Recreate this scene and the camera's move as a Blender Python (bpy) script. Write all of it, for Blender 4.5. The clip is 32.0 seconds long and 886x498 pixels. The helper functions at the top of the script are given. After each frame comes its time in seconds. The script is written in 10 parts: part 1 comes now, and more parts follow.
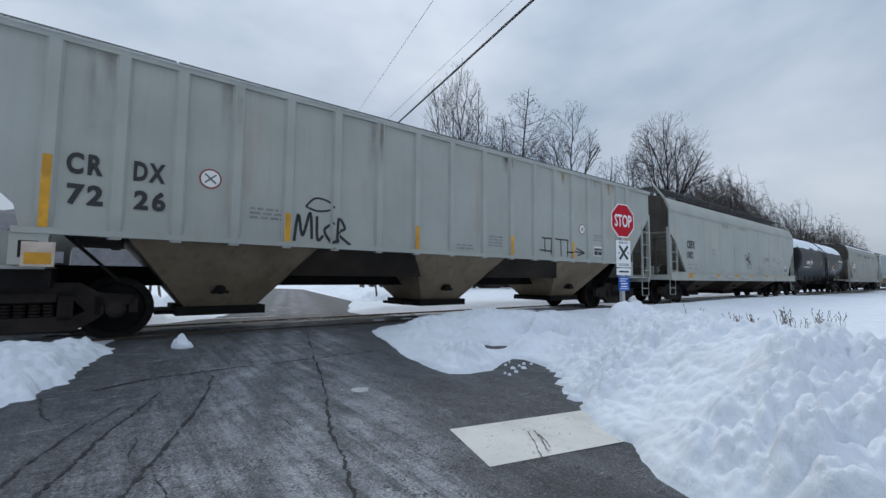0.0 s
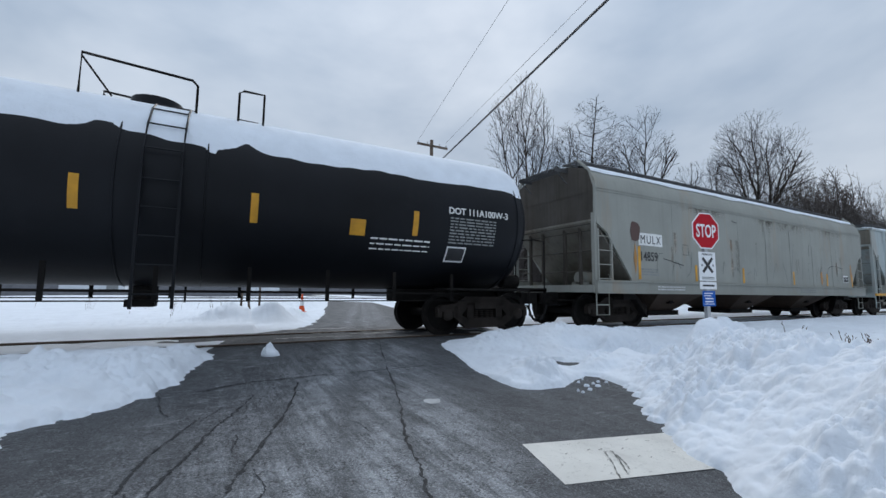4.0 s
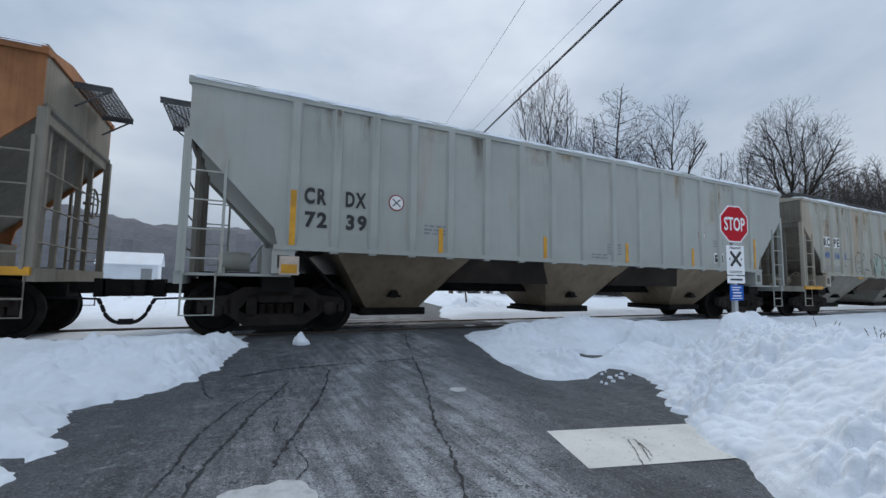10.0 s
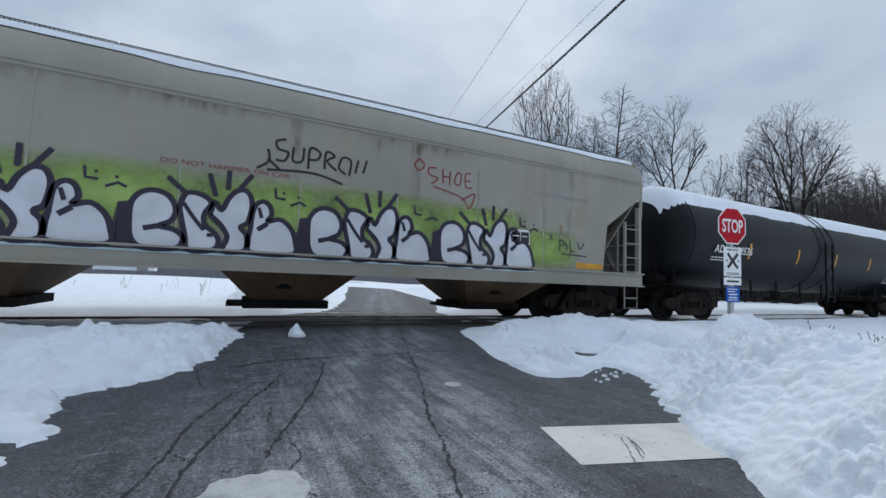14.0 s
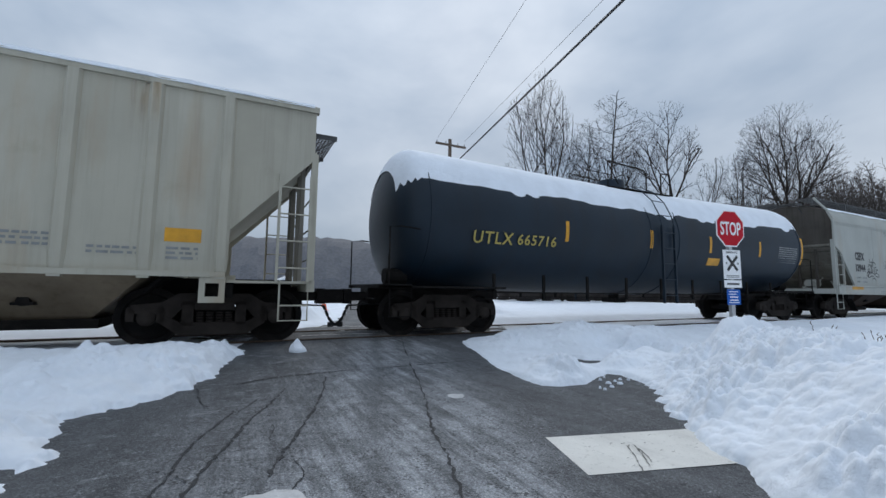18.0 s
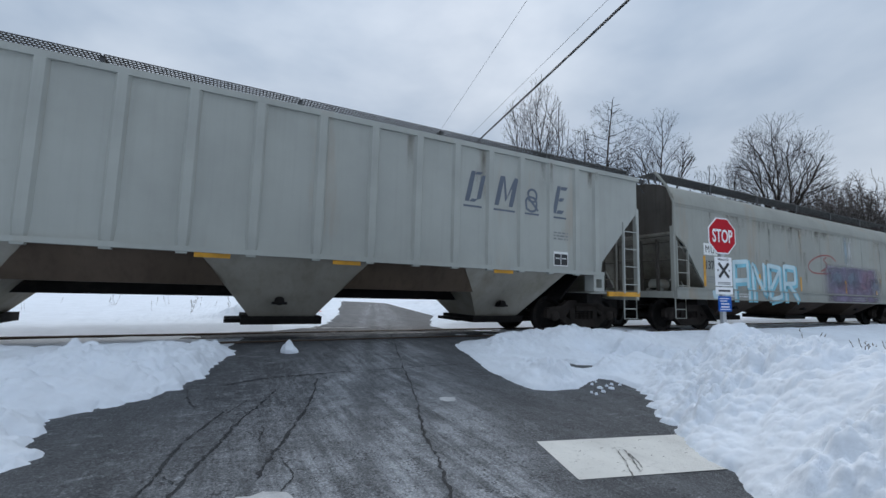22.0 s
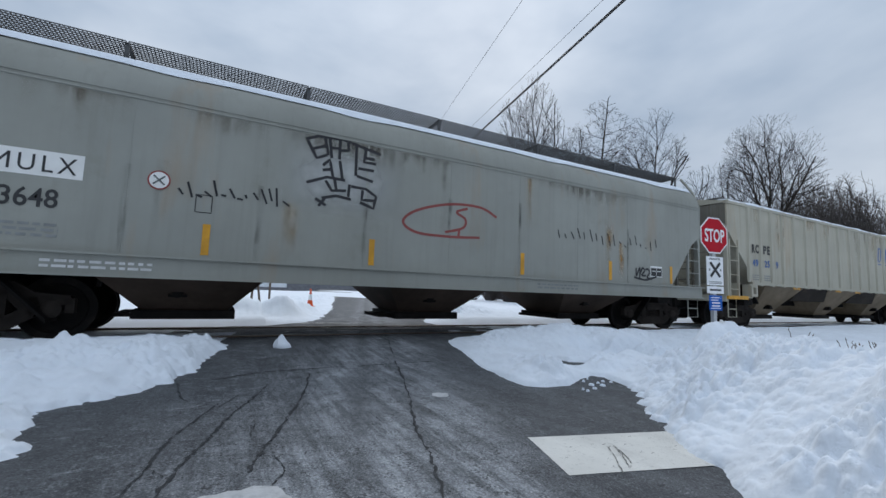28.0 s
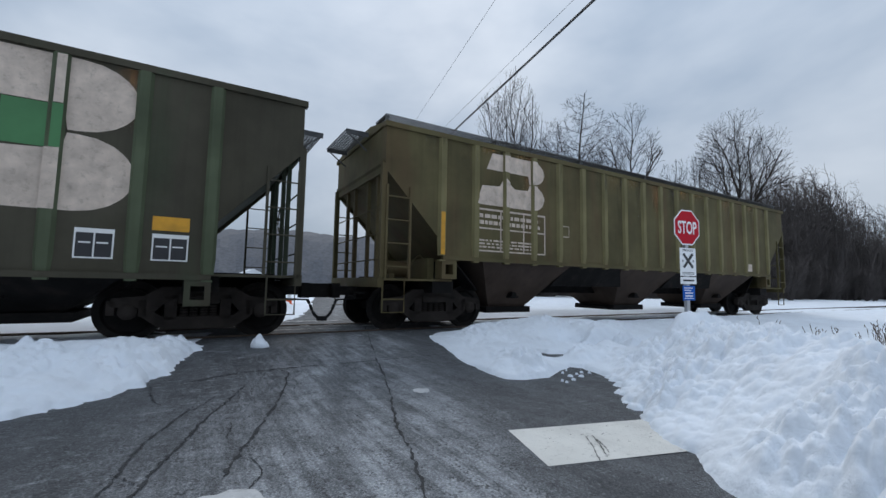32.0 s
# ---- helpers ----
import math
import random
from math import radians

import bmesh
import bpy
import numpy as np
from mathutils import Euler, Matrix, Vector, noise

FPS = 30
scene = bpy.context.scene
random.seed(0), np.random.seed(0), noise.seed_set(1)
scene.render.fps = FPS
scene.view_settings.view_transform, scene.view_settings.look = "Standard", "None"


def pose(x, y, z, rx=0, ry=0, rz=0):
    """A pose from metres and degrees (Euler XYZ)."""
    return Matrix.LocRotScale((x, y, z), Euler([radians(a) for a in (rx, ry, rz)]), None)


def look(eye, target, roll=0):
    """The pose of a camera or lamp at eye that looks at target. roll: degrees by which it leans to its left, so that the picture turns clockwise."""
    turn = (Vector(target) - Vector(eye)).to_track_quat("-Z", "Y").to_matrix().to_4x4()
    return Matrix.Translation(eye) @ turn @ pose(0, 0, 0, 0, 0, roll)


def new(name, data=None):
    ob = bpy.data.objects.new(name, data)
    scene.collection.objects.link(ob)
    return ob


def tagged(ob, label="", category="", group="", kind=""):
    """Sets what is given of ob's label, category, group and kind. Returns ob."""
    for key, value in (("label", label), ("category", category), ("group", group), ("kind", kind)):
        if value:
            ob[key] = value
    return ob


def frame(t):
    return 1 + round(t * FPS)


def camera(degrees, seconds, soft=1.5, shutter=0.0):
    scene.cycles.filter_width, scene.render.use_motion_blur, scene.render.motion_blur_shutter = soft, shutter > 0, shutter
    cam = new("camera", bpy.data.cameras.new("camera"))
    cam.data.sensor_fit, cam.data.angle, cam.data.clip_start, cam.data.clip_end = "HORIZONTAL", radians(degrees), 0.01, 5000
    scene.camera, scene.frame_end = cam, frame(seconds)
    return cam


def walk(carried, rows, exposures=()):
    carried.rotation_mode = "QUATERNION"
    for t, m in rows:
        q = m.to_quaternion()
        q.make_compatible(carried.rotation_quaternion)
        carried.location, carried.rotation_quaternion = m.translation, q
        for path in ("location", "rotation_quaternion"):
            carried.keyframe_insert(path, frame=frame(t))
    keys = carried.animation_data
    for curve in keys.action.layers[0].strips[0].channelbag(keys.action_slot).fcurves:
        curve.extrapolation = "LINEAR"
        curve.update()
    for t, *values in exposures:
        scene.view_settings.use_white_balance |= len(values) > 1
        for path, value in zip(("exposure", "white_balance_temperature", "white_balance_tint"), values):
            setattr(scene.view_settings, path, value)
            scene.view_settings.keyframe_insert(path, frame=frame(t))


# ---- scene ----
cam = camera(93.5, 32.0)
PATH = [
    (0, (0.165, 0.128, 1.037), (1.387, 1.706, 1.176), 0.52),
    (0.5, (0.163, 0.127, 1.040), (1.350, 1.730, 1.185), 0.38),
    (1, (0.158, 0.115, 1.052), (1.301, 1.749, 1.209), 0.18),
    (1.5, (0.155, 0.123, 1.049), (1.254, 1.785, 1.221), 0.12),
    (2, (0.155, 0.128, 1.051), (1.218, 1.812, 1.234), 0.28),
    (2.5, (0.143, 0.134, 1.050), (1.178, 1.835, 1.237), 0.44),
    (4.5, (0.036, 0.053, 1.034), (0.963, 1.813, 1.242), 0.60),
    (5, (-0.027, 0.035, 1.031), (0.878, 1.806, 1.244), 0.63),
    (5.5, (-0.030, 0.025, 1.034), (0.872, 1.797, 1.242), 0.75),
    (6, (-0.016, 0.005, 1.038), (0.899, 1.774, 1.231), 0.73),
    (6.5, (-0.013, 0.000, 1.035), (0.918, 1.761, 1.212), 0.68),
    (7, (-0.004, -0.013, 1.035), (0.936, 1.745, 1.195), 0.74),
    (7.5, (0.002, -0.015, 1.029), (0.943, 1.744, 1.175), 0.83),
    (8, (0.014, -0.012, 1.035), (0.952, 1.749, 1.167), 1.02),
    (8.5, (0.007, -0.014, 1.033), (0.936, 1.753, 1.162), 1.12),
    (9, (0.000, -0.003, 1.033), (0.911, 1.772, 1.167), 1.11),
    (9.5, (-0.008, -0.006, 1.035), (0.882, 1.779, 1.183), 1.05),
    (10, (-0.009, -0.005, 1.036), (0.860, 1.789, 1.201), 0.96),
    (10.5, (-0.015, -0.000, 1.039), (0.839, 1.800, 1.215), 0.94),
    (11, (-0.014, 0.004, 1.032), (0.832, 1.807, 1.213), 0.91),
    (11.5, (-0.013, 0.004, 1.030), (0.831, 1.809, 1.206), 1.11),
    (12, (-0.011, 0.006, 1.031), (0.836, 1.810, 1.198), 1.29),
    (12.5, (-0.009, 0.014, 1.025), (0.843, 1.816, 1.185), 1.58),
    (13, (-0.011, 0.009, 1.024), (0.849, 1.808, 1.180), 1.80),
    (13.5, (-0.009, 0.008, 1.028), (0.861, 1.802, 1.176), 2.11),
    (14, (-0.003, 0.004, 1.024), (0.876, 1.795, 1.170), 2.25),
    (14.5, (-0.008, 0.008, 1.024), (0.883, 1.793, 1.167), 2.41),
    (16.5, (0.001, 0.001, 1.026), (0.894, 1.783, 1.190), 1.27),
    (17, (-0.000, 0.004, 1.032), (0.885, 1.789, 1.208), 0.95),
    (17.5, (-0.004, 0.003, 1.035), (0.876, 1.790, 1.220), 0.76),
    (18, (-0.002, 0.005, 1.030), (0.877, 1.791, 1.225), 0.65),
    (18.5, (0.001, -0.001, 1.029), (0.881, 1.784, 1.227), 0.69),
    (19, (0.001, -0.000, 1.032), (0.884, 1.783, 1.231), 0.75),
    (19.5, (0.002, -0.001, 1.031), (0.890, 1.780, 1.234), 0.81),
    (20, (-0.000, 0.002, 1.028), (0.893, 1.779, 1.235), 0.95),
    (20.5, (-0.002, 0.001, 1.028), (0.896, 1.776, 1.237), 1.10),
    (21, (0.004, -0.002, 1.028), (0.904, 1.772, 1.237), 1.21),
    (21.5, (0.007, -0.000, 1.023), (0.908, 1.773, 1.233), 1.37),
    (22, (0.001, 0.004, 1.028), (0.903, 1.777, 1.237), 1.48),
    (22.5, (0.003, 0.002, 1.026), (0.905, 1.775, 1.236), 1.65),
    (23, (0.004, 0.003, 1.026), (0.908, 1.774, 1.236), 1.86),
    (23.5, (0.000, 0.005, 1.027), (0.907, 1.775, 1.237), 2.07),
    (24, (0.001, 0.004, 1.025), (0.907, 1.775, 1.235), 2.21),
    (24.5, (0.001, 0.002, 1.027), (0.905, 1.774, 1.235), 2.29),
    (26.5, (0.003, 0.003, 1.027), (0.912, 1.773, 1.230), 2.41),
    (27, (0.004, 0.007, 1.026), (0.917, 1.776, 1.228), 2.40),
    (27.5, (0.007, -0.000, 1.027), (0.924, 1.766, 1.225), 2.26),
    (28, (0.003, 0.005, 1.025), (0.930, 1.766, 1.218), 2.08),
    (28.5, (0.007, 0.006, 1.027), (0.951, 1.760, 1.215), 1.82),
    (29, (0.009, 0.007, 1.026), (0.972, 1.750, 1.210), 1.59),
    (29.5, (0.015, 0.007, 1.027), (0.992, 1.743, 1.207), 1.46),
    (30, (0.007, 0.005, 1.028), (0.996, 1.734, 1.208), 1.34),
    (30.5, (0.010, 0.005, 1.029), (1.005, 1.731, 1.208), 1.20),
    (31, (0.013, 0.007, 1.030), (1.016, 1.728, 1.207), 1.04),
    (31.5, (0.016, 0.003, 1.030), (1.025, 1.721, 1.204), 1.02),
    (32, (0.025, 0.007, 1.030), (1.034, 1.725, 1.202), 1.00),
]
walk(cam, [(t, look(eye, target, roll)) for t, eye, target, roll in PATH])

# ---- sky and light: a bright overcast winter afternoon ----
world = bpy.data.worlds.new("overcast")
scene.world = world
world.use_nodes = True
wn, wl = world.node_tree.nodes, world.node_tree.links
wn.clear()


def wnode(kind, **kw):
    n = wn.new(kind)
    for k, v in kw.items():
        n.inputs[k].default_value = v
    return n


sky = wn.new("ShaderNodeTexSky")
sky.sky_type = "NISHITA"
sky.sun_disc = False
sky.sun_elevation, sky.sun_rotation = radians(39), radians(30)
coord = wn.new("ShaderNodeTexCoord")
flat = wn.new("ShaderNodeMapping")
flat.inputs["Scale"].default_value = (1.0, 1.0, 1.9)
wl.new(coord.outputs["Generated"], flat.inputs["Vector"])
clouds = wnode("ShaderNodeTexNoise", Scale=2.0, Detail=5.0, Roughness=0.5, Distortion=0.15)
wl.new(flat.outputs[0], clouds.inputs["Vector"])
ramp = wn.new("ShaderNodeValToRGB")
ramp.color_ramp.elements[0].position, ramp.color_ramp.elements[0].color = 0.33, (0.290, 0.370, 0.482, 1)
ramp.color_ramp.elements[1].position, ramp.color_ramp.elements[1].color = 0.74, (0.618, 0.682, 0.768, 1)
wl.new(clouds.outputs["Fac"], ramp.inputs[0])
# an overcast sky is brightest overhead
sep = wn.new("ShaderNodeSeparateXYZ")
wl.new(coord.outputs["Generated"], sep.inputs[0])
rise = wn.new("ShaderNodeMapRange")
rise.inputs["From Min"].default_value, rise.inputs["From Max"].default_value = 0.0, 1.0
rise.inputs["To Min"].default_value, rise.inputs["To Max"].default_value = 0.88, 1.75
wl.new(sep.outputs["Z"], rise.inputs["Value"])
lift = wn.new("ShaderNodeVectorMath")
lift.operation = "SCALE"
wl.new(ramp.outputs[0], lift.inputs[0])
wl.new(rise.outputs[0], lift.inputs["Scale"])
thin = wn.new("ShaderNodeMixRGB")
thin.inputs[0].default_value = 0.93
dim = wn.new("ShaderNodeVectorMath")
dim.operation = "SCALE"
dim.inputs["Scale"].default_value = 0.1
wl.new(sky.outputs[0], dim.inputs[0])
wl.new(dim.outputs[0], thin.inputs[1])
wl.new(lift.outputs[0], thin.inputs[2])
back = wnode("ShaderNodeBackground", Strength=0.97)
wl.new(thin.outputs[0], back.inputs["Color"])
wl.new(back.outputs[0], wn.new("ShaderNodeOutputWorld").inputs[0])

sun_data = bpy.data.lights.new("sun", "SUN")
sun_data.energy, sun_data.angle, sun_data.color = 1.12, radians(24), (1.0, 0.97, 0.93)
sun = new("sun", sun_data)
sun.matrix_world = look((0, 0, 60), (-14, -24, 37))
scene.view_settings.exposure = 0.0

# ---- materials ----
def material(name, base, rough=0.7, metal=0.0, vary=0.16, scale=2.0, bump=0.08, fine=90.0, streak=None, streak_amount=0.0,
             streak_scale=(3.0, 3.0, 0.22), grime=None, grime_amount=0.0, grime_scale=0.9, per_object=0.0, spec=0.5, drip=0.0, speck=0.0):
    """A painted, rusted, frosted or stony surface: broad variation, upright streaks, blotches of grime and fine grain."""
    m = bpy.data.materials.new(name)
    m.use_nodes = True
    n, l = m.node_tree.nodes, m.node_tree.links
    b = n["Principled BSDF"]
    b.inputs["Roughness"].default_value, b.inputs["Metallic"].default_value = rough, metal
    b.inputs["Specular IOR Level"].default_value = spec
    tc = n.new("ShaderNodeTexCoord")

    def noise_of(sc, detail=4.0, mapping=None, rgh=0.55):
        t = n.new("ShaderNodeTexNoise")
        t.inputs["Scale"].default_value, t.inputs["Detail"].default_value, t.inputs["Roughness"].default_value = sc, detail, rgh
        if mapping:
            mp = n.new("ShaderNodeMapping")
            mp.inputs["Scale"].default_value = mapping
            l.new(tc.outputs["Object"], mp.inputs["Vector"])
            l.new(mp.outputs[0], t.inputs["Vector"])
        else:
            l.new(tc.outputs["Object"], t.inputs["Vector"])
        return t

    def ramp_of(src, lo, hi, c0=(0, 0, 0, 1), c1=(1, 1, 1, 1)):
        r = n.new("ShaderNodeValToRGB")
        r.color_ramp.elements[0].position, r.color_ramp.elements[1].position = lo, hi
        r.color_ramp.elements[0].color, r.color_ramp.elements[1].color = c0, c1
        l.new(src.outputs[0], r.inputs[0])
        return r

    def mix(fac, a, c):
        x = n.new("ShaderNodeMixRGB")
        l.new(fac, x.inputs[0])
        for k, v in ((1, a), (2, c)):
            if isinstance(v, tuple):
                x.inputs[k].default_value = v
            else:
                l.new(v, x.inputs[k])
        return x.outputs[0]

    lo = tuple(max(0.0, c * (1 - vary)) for c in base) + (1,)
    hi = tuple(min(1.0, c * (1 + vary)) for c in base) + (1,)
    col = ramp_of(noise_of(scale, 5.0), 0.32, 0.68, lo, hi).outputs[0]
    if streak:
        s = ramp_of(noise_of(1.0, 6.0, streak_scale), 0.60 - 0.28 * streak_amount, 0.78)
        strength = n.new("ShaderNodeMath")
        strength.operation = "MULTIPLY"
        strength.inputs[1].default_value = min(1.0, 0.35 + 0.6 * streak_amount)
        l.new(s.outputs[0], strength.inputs[0])
        col = mix(strength.outputs[0], col, tuple(streak) + (1,))
    if grime:
        g = ramp_of(noise_of(grime_scale, 7.0, None, 0.65), 0.66 - 0.3 * grime_amount, 0.78 - 0.1 * grime_amount)
        strength = n.new("ShaderNodeMath")
        strength.operation = "MULTIPLY"
        strength.inputs[1].default_value = min(1.0, 0.3 + 0.6 * grime_amount)
        l.new(g.outputs[0], strength.inputs[0])
        col = mix(strength.outputs[0], col, tuple(grime) + (1,))
    if drip:
        # dirt washed down in thin uneven lines, and dust in broad upright bands
        for mapping, lo_, hi_, tint, amount in (((9.0, 9.0, 0.4), 0.50, 0.74, 0.55, drip), ((1.3, 1.3, 0.10), 0.46, 0.66, 0.80, drip)):
            d = ramp_of(noise_of(1.0, 5.0, mapping, 0.6), lo_, hi_)
            dark = n.new("ShaderNodeMixRGB")
            dark.blend_type = "MULTIPLY"
            strength = n.new("ShaderNodeMath")
            strength.operation = "MULTIPLY"
            strength.inputs[1].default_value = amount
            l.new(d.outputs[0], strength.inputs[0])
            l.new(strength.outputs[0], dark.inputs[0])
            l.new(col, dark.inputs[1])
            dark.inputs[2].default_value = (tint, tint * 0.97, tint * 0.90, 1)
            col = dark.outputs[0]
    if speck:
        d = ramp_of(noise_of(13.0, 6.0, None, 0.7), 0.72 - 0.1 * speck, 0.78 - 0.1 * speck)
        col = mix(d.outputs[0], col, (0.13, 0.06, 0.03, 1))
    if per_object:
        info = n.new("ShaderNodeObjectInfo")
        mr = n.new("ShaderNodeMapRange")
        mr.inputs["To Min"].default_value, mr.inputs["To Max"].default_value = 1 - per_object, 1 + per_object
        l.new(info.outputs["Random"], mr.inputs["Value"])
        sc = n.new("ShaderNodeVectorMath")
        sc.operation = "SCALE"
        l.new(col, sc.inputs[0])
        l.new(mr.outputs[0], sc.inputs["Scale"])
        col = sc.outputs[0]
    l.new(col, b.inputs["Base Color"])
    f = noise_of(fine, 3.0)
    bp = n.new("ShaderNodeBump")
    bp.inputs["Strength"].default_value, bp.inputs["Distance"].default_value = min(1.0, bump * 4), 0.02
    l.new(f.outputs[0], bp.inputs["Height"])
    l.new(bp.outputs[0], b.inputs["Normal"])
    rr = n.new("ShaderNodeMapRange")
    rr.inputs["To Min"].default_value, rr.inputs["To Max"].default_value = max(0.05, rough - 0.12), min(1.0, rough + 0.12)
    l.new(f.outputs[0], rr.inputs["Value"])
    l.new(rr.outputs[0], b.inputs["Roughness"])
    return m


RUST, SOOT, DUST = (0.16, 0.055, 0.02), (0.03, 0.028, 0.026), (0.30, 0.25, 0.18)
def snow():
    m = material("snow", (0.785, 0.835, 0.90), 0.9, 0, 0.05, 2.4, 0.5, 26.0, grime=(0.60, 0.60, 0.60), grime_amount=0.10, grime_scale=1.6, spec=0.3)
    n, l = m.node_tree.nodes, m.node_tree.links
    b = n["Principled BSDF"]
    tc, fine, coarse = n.new("ShaderNodeTexCoord"), n.new("ShaderNodeTexNoise"), n.new("ShaderNodeBump")
    fine.inputs["Scale"].default_value, fine.inputs["Detail"].default_value, fine.inputs["Roughness"].default_value = 11.0, 10.0, 0.74
    l.new(tc.outputs["Object"], fine.inputs["Vector"])
    coarse.inputs["Strength"].default_value, coarse.inputs["Distance"].default_value = 0.50, 0.04
    # granules the size of a fist, broken by finer grain
    crumbs, both = n.new("ShaderNodeTexVoronoi"), n.new("ShaderNodeMath")
    crumbs.inputs["Scale"].default_value = 22.0
    warp = n.new("ShaderNodeVectorMath")
    warp.operation = "MULTIPLY_ADD"
    warp.inputs[1].default_value = (0.12, 0.12, 0.12)
    l.new(fine.outputs["Color"], warp.inputs[0])
    l.new(tc.outputs["Object"], warp.inputs[2])
    l.new(warp.outputs[0], crumbs.inputs["Vector"])
    both.operation = "MULTIPLY_ADD"
    both.inputs[1].default_value = -0.22
    l.new(crumbs.outputs["Distance"], both.inputs[0])
    l.new(fine.outputs[0], both.inputs[2])
    l.new(both.outputs[0], coarse.inputs["Height"])
    l.new(coarse.outputs[0], b.inputs["Normal"])
    return m


M_SNOW = snow()
M_SNOW_DIRTY = material("dirty_snow", (0.62, 0.62, 0.62), 0.85, 0, 0.18, 2.2, 0.3, 30.0, grime=(0.28, 0.26, 0.24), grime_amount=0.45, grime_scale=2.0)
M_FRAME = material("dusty_cast_steel", (0.030, 0.025, 0.022), 0.85, 0.0, 0.35, 3.0, 0.12, 60.0, grime=(0.022, 0.018, 0.016), grime_amount=0.45, grime_scale=3.5, spec=0.12)
M_RUN = material("running_gear", (0.011, 0.010, 0.0095), 0.8, 0.0, 0.35, 3.0, 0.1, 60.0, grime=(0.04, 0.03, 0.024), grime_amount=0.4, grime_scale=3.0, spec=0.12)
# dark brown carries the undershadow between the hopper bays
M_HIP = material("undershadow_hip_plates", (0.03, 0.024, 0.02), 0.8, 0, 0.35, 1.2, 0.06, grime=(0.08, 0.055, 0.036), grime_amount=0.35, grime_scale=1.2, spec=0.15)
M_RAIL = material("rail_steel", (0.085, 0.06, 0.045), 0.5, 0.6, 0.3, 3.0, 0.05)
M_GALV = material("galvanised_steel", (0.42, 0.43, 0.44), 0.45, 0.7, 0.12, 5.0, 0.03)
M_GRATE = material("grating_steel", (0.075, 0.077, 0.08), 0.6, 0.3, 0.2, 4.0, 0.05)
M_YELLOW = material("safety_yellow", (0.60, 0.29, 0.014), 0.5, 0, 0.2, 4.0, 0.04, grime=(0.2, 0.12, 0.04), grime_amount=0.25, grime_scale=3.0)
M_RUBBER = material("hose_rubber", (0.012, 0.012, 0.013), 0.6, 0, 0.2, 8.0, 0.03, spec=0.2)
M_BLACK = material("black_paint", (0.02, 0.02, 0.022), 0.55, 0, 0.25, 3.0, 0.03)
M_WHITE = material("white_paint", (0.75, 0.75, 0.73), 0.55, 0, 0.06, 4.0, 0.03)
M_BLUE = material("faded_blue_paint", (0.055, 0.12, 0.30), 0.6, 0, 0.25, 4.0, 0.03)
M_GREY = material("stencil_grey", (0.22, 0.23, 0.23), 0.6, 0, 0.2, 6.0, 0.03)
M_CREAM = material("faded_cream_paint", (0.54, 0.445, 0.37), 0.75, 0, 0.2, 5.0, 0.05, streak=(0.25, 0.17, 0.1), streak_amount=0.25, grime=(0.16, 0.14, 0.11), grime_amount=0.4, grime_scale=9.0)
M_RED = material("sign_red", (0.43, 0.006, 0.018), 0.5, 0, 0.06, 3.0, 0.01, spec=0.15)
M_SIGNBLUE = material("sign_blue", (0.010, 0.10, 0.42), 0.5, 0, 0.06, 3.0, 0.01, spec=0.15)
M_SIGNWHITE = material("sign_white", (0.78, 0.79, 0.8), 0.35, 0, 0.04, 3.0, 0.01)
M_TAR = material("crack_tar", (0.022, 0.024, 0.028), 0.8, 0, 0.3, 9.0, 0.15)
M_BARK = material("bark", (0.034, 0.029, 0.026), 0.9, 0, 0.3, 3.0, 0.2, 25.0, spec=0.1)
# lighter than the near twigs: distance haze is put into the colour
M_BRUSH = material("hazed_brush", (0.088, 0.078, 0.074), 0.9, 0, 0.3, 0.3, 0.05, spec=0.1)
M_TWIG = material("twigs", (0.022, 0.019, 0.018), 0.9, 0, 0.25, 1.0, 0.05, spec=0.1)
# air haze over the distant hill is mixed into this pale blue-grey
M_WOODS = material("hazed_far_woods", (0.105, 0.11, 0.125), 0.95, 0, 0.18, 0.5, 0.05, streak=(0.15, 0.16, 0.18), streak_amount=0.4, streak_scale=(0.8, 0.8, 0.06))
M_WEED = material("dry_weeds", (0.085, 0.055, 0.038), 0.9, 0, 0.3, 6.0, 0.05)
M_POLE = material("pole_wood", (0.12, 0.09, 0.07), 0.9, 0, 0.25, 4.0, 0.15, 40.0)
M_CABLE = material("cable", (0.015, 0.015, 0.016), 0.6, 0, 0.1, 3.0, 0.0)
M_CONE = material("cone_orange", (0.75, 0.10, 0.02), 0.5, 0, 0.08, 3.0, 0.01)
M_BARN = material("barn_siding", (0.62, 0.65, 0.68), 0.7, 0, 0.08, 0.4, 0.03)
M_ROOFSNOW = material("snowed_roof", (0.78, 0.8, 0.83), 0.85, 0, 0.05, 0.4, 0.05)
M_LINE = material("stop_line_paint", (0.64, 0.635, 0.60), 0.7, 0, 0.08, 2.5, 0.12, 60.0, grime=(0.10, 0.10, 0.10), grime_amount=0.30, grime_scale=24.0, streak=(0.42, 0.41, 0.39), streak_amount=0.3, streak_scale=(6.0, 1.2, 1.0), speck=0.0)
M_SLUSH = material("frozen_slush", (0.46, 0.47, 0.48), 0.8, 0, 0.3, 9.0, 0.6, 22.0, grime=(0.16, 0.16, 0.165), grime_amount=0.5, grime_scale=9.0, streak=(0.62, 0.63, 0.64), streak_amount=0.4, streak_scale=(14.0, 2.0, 1.0))


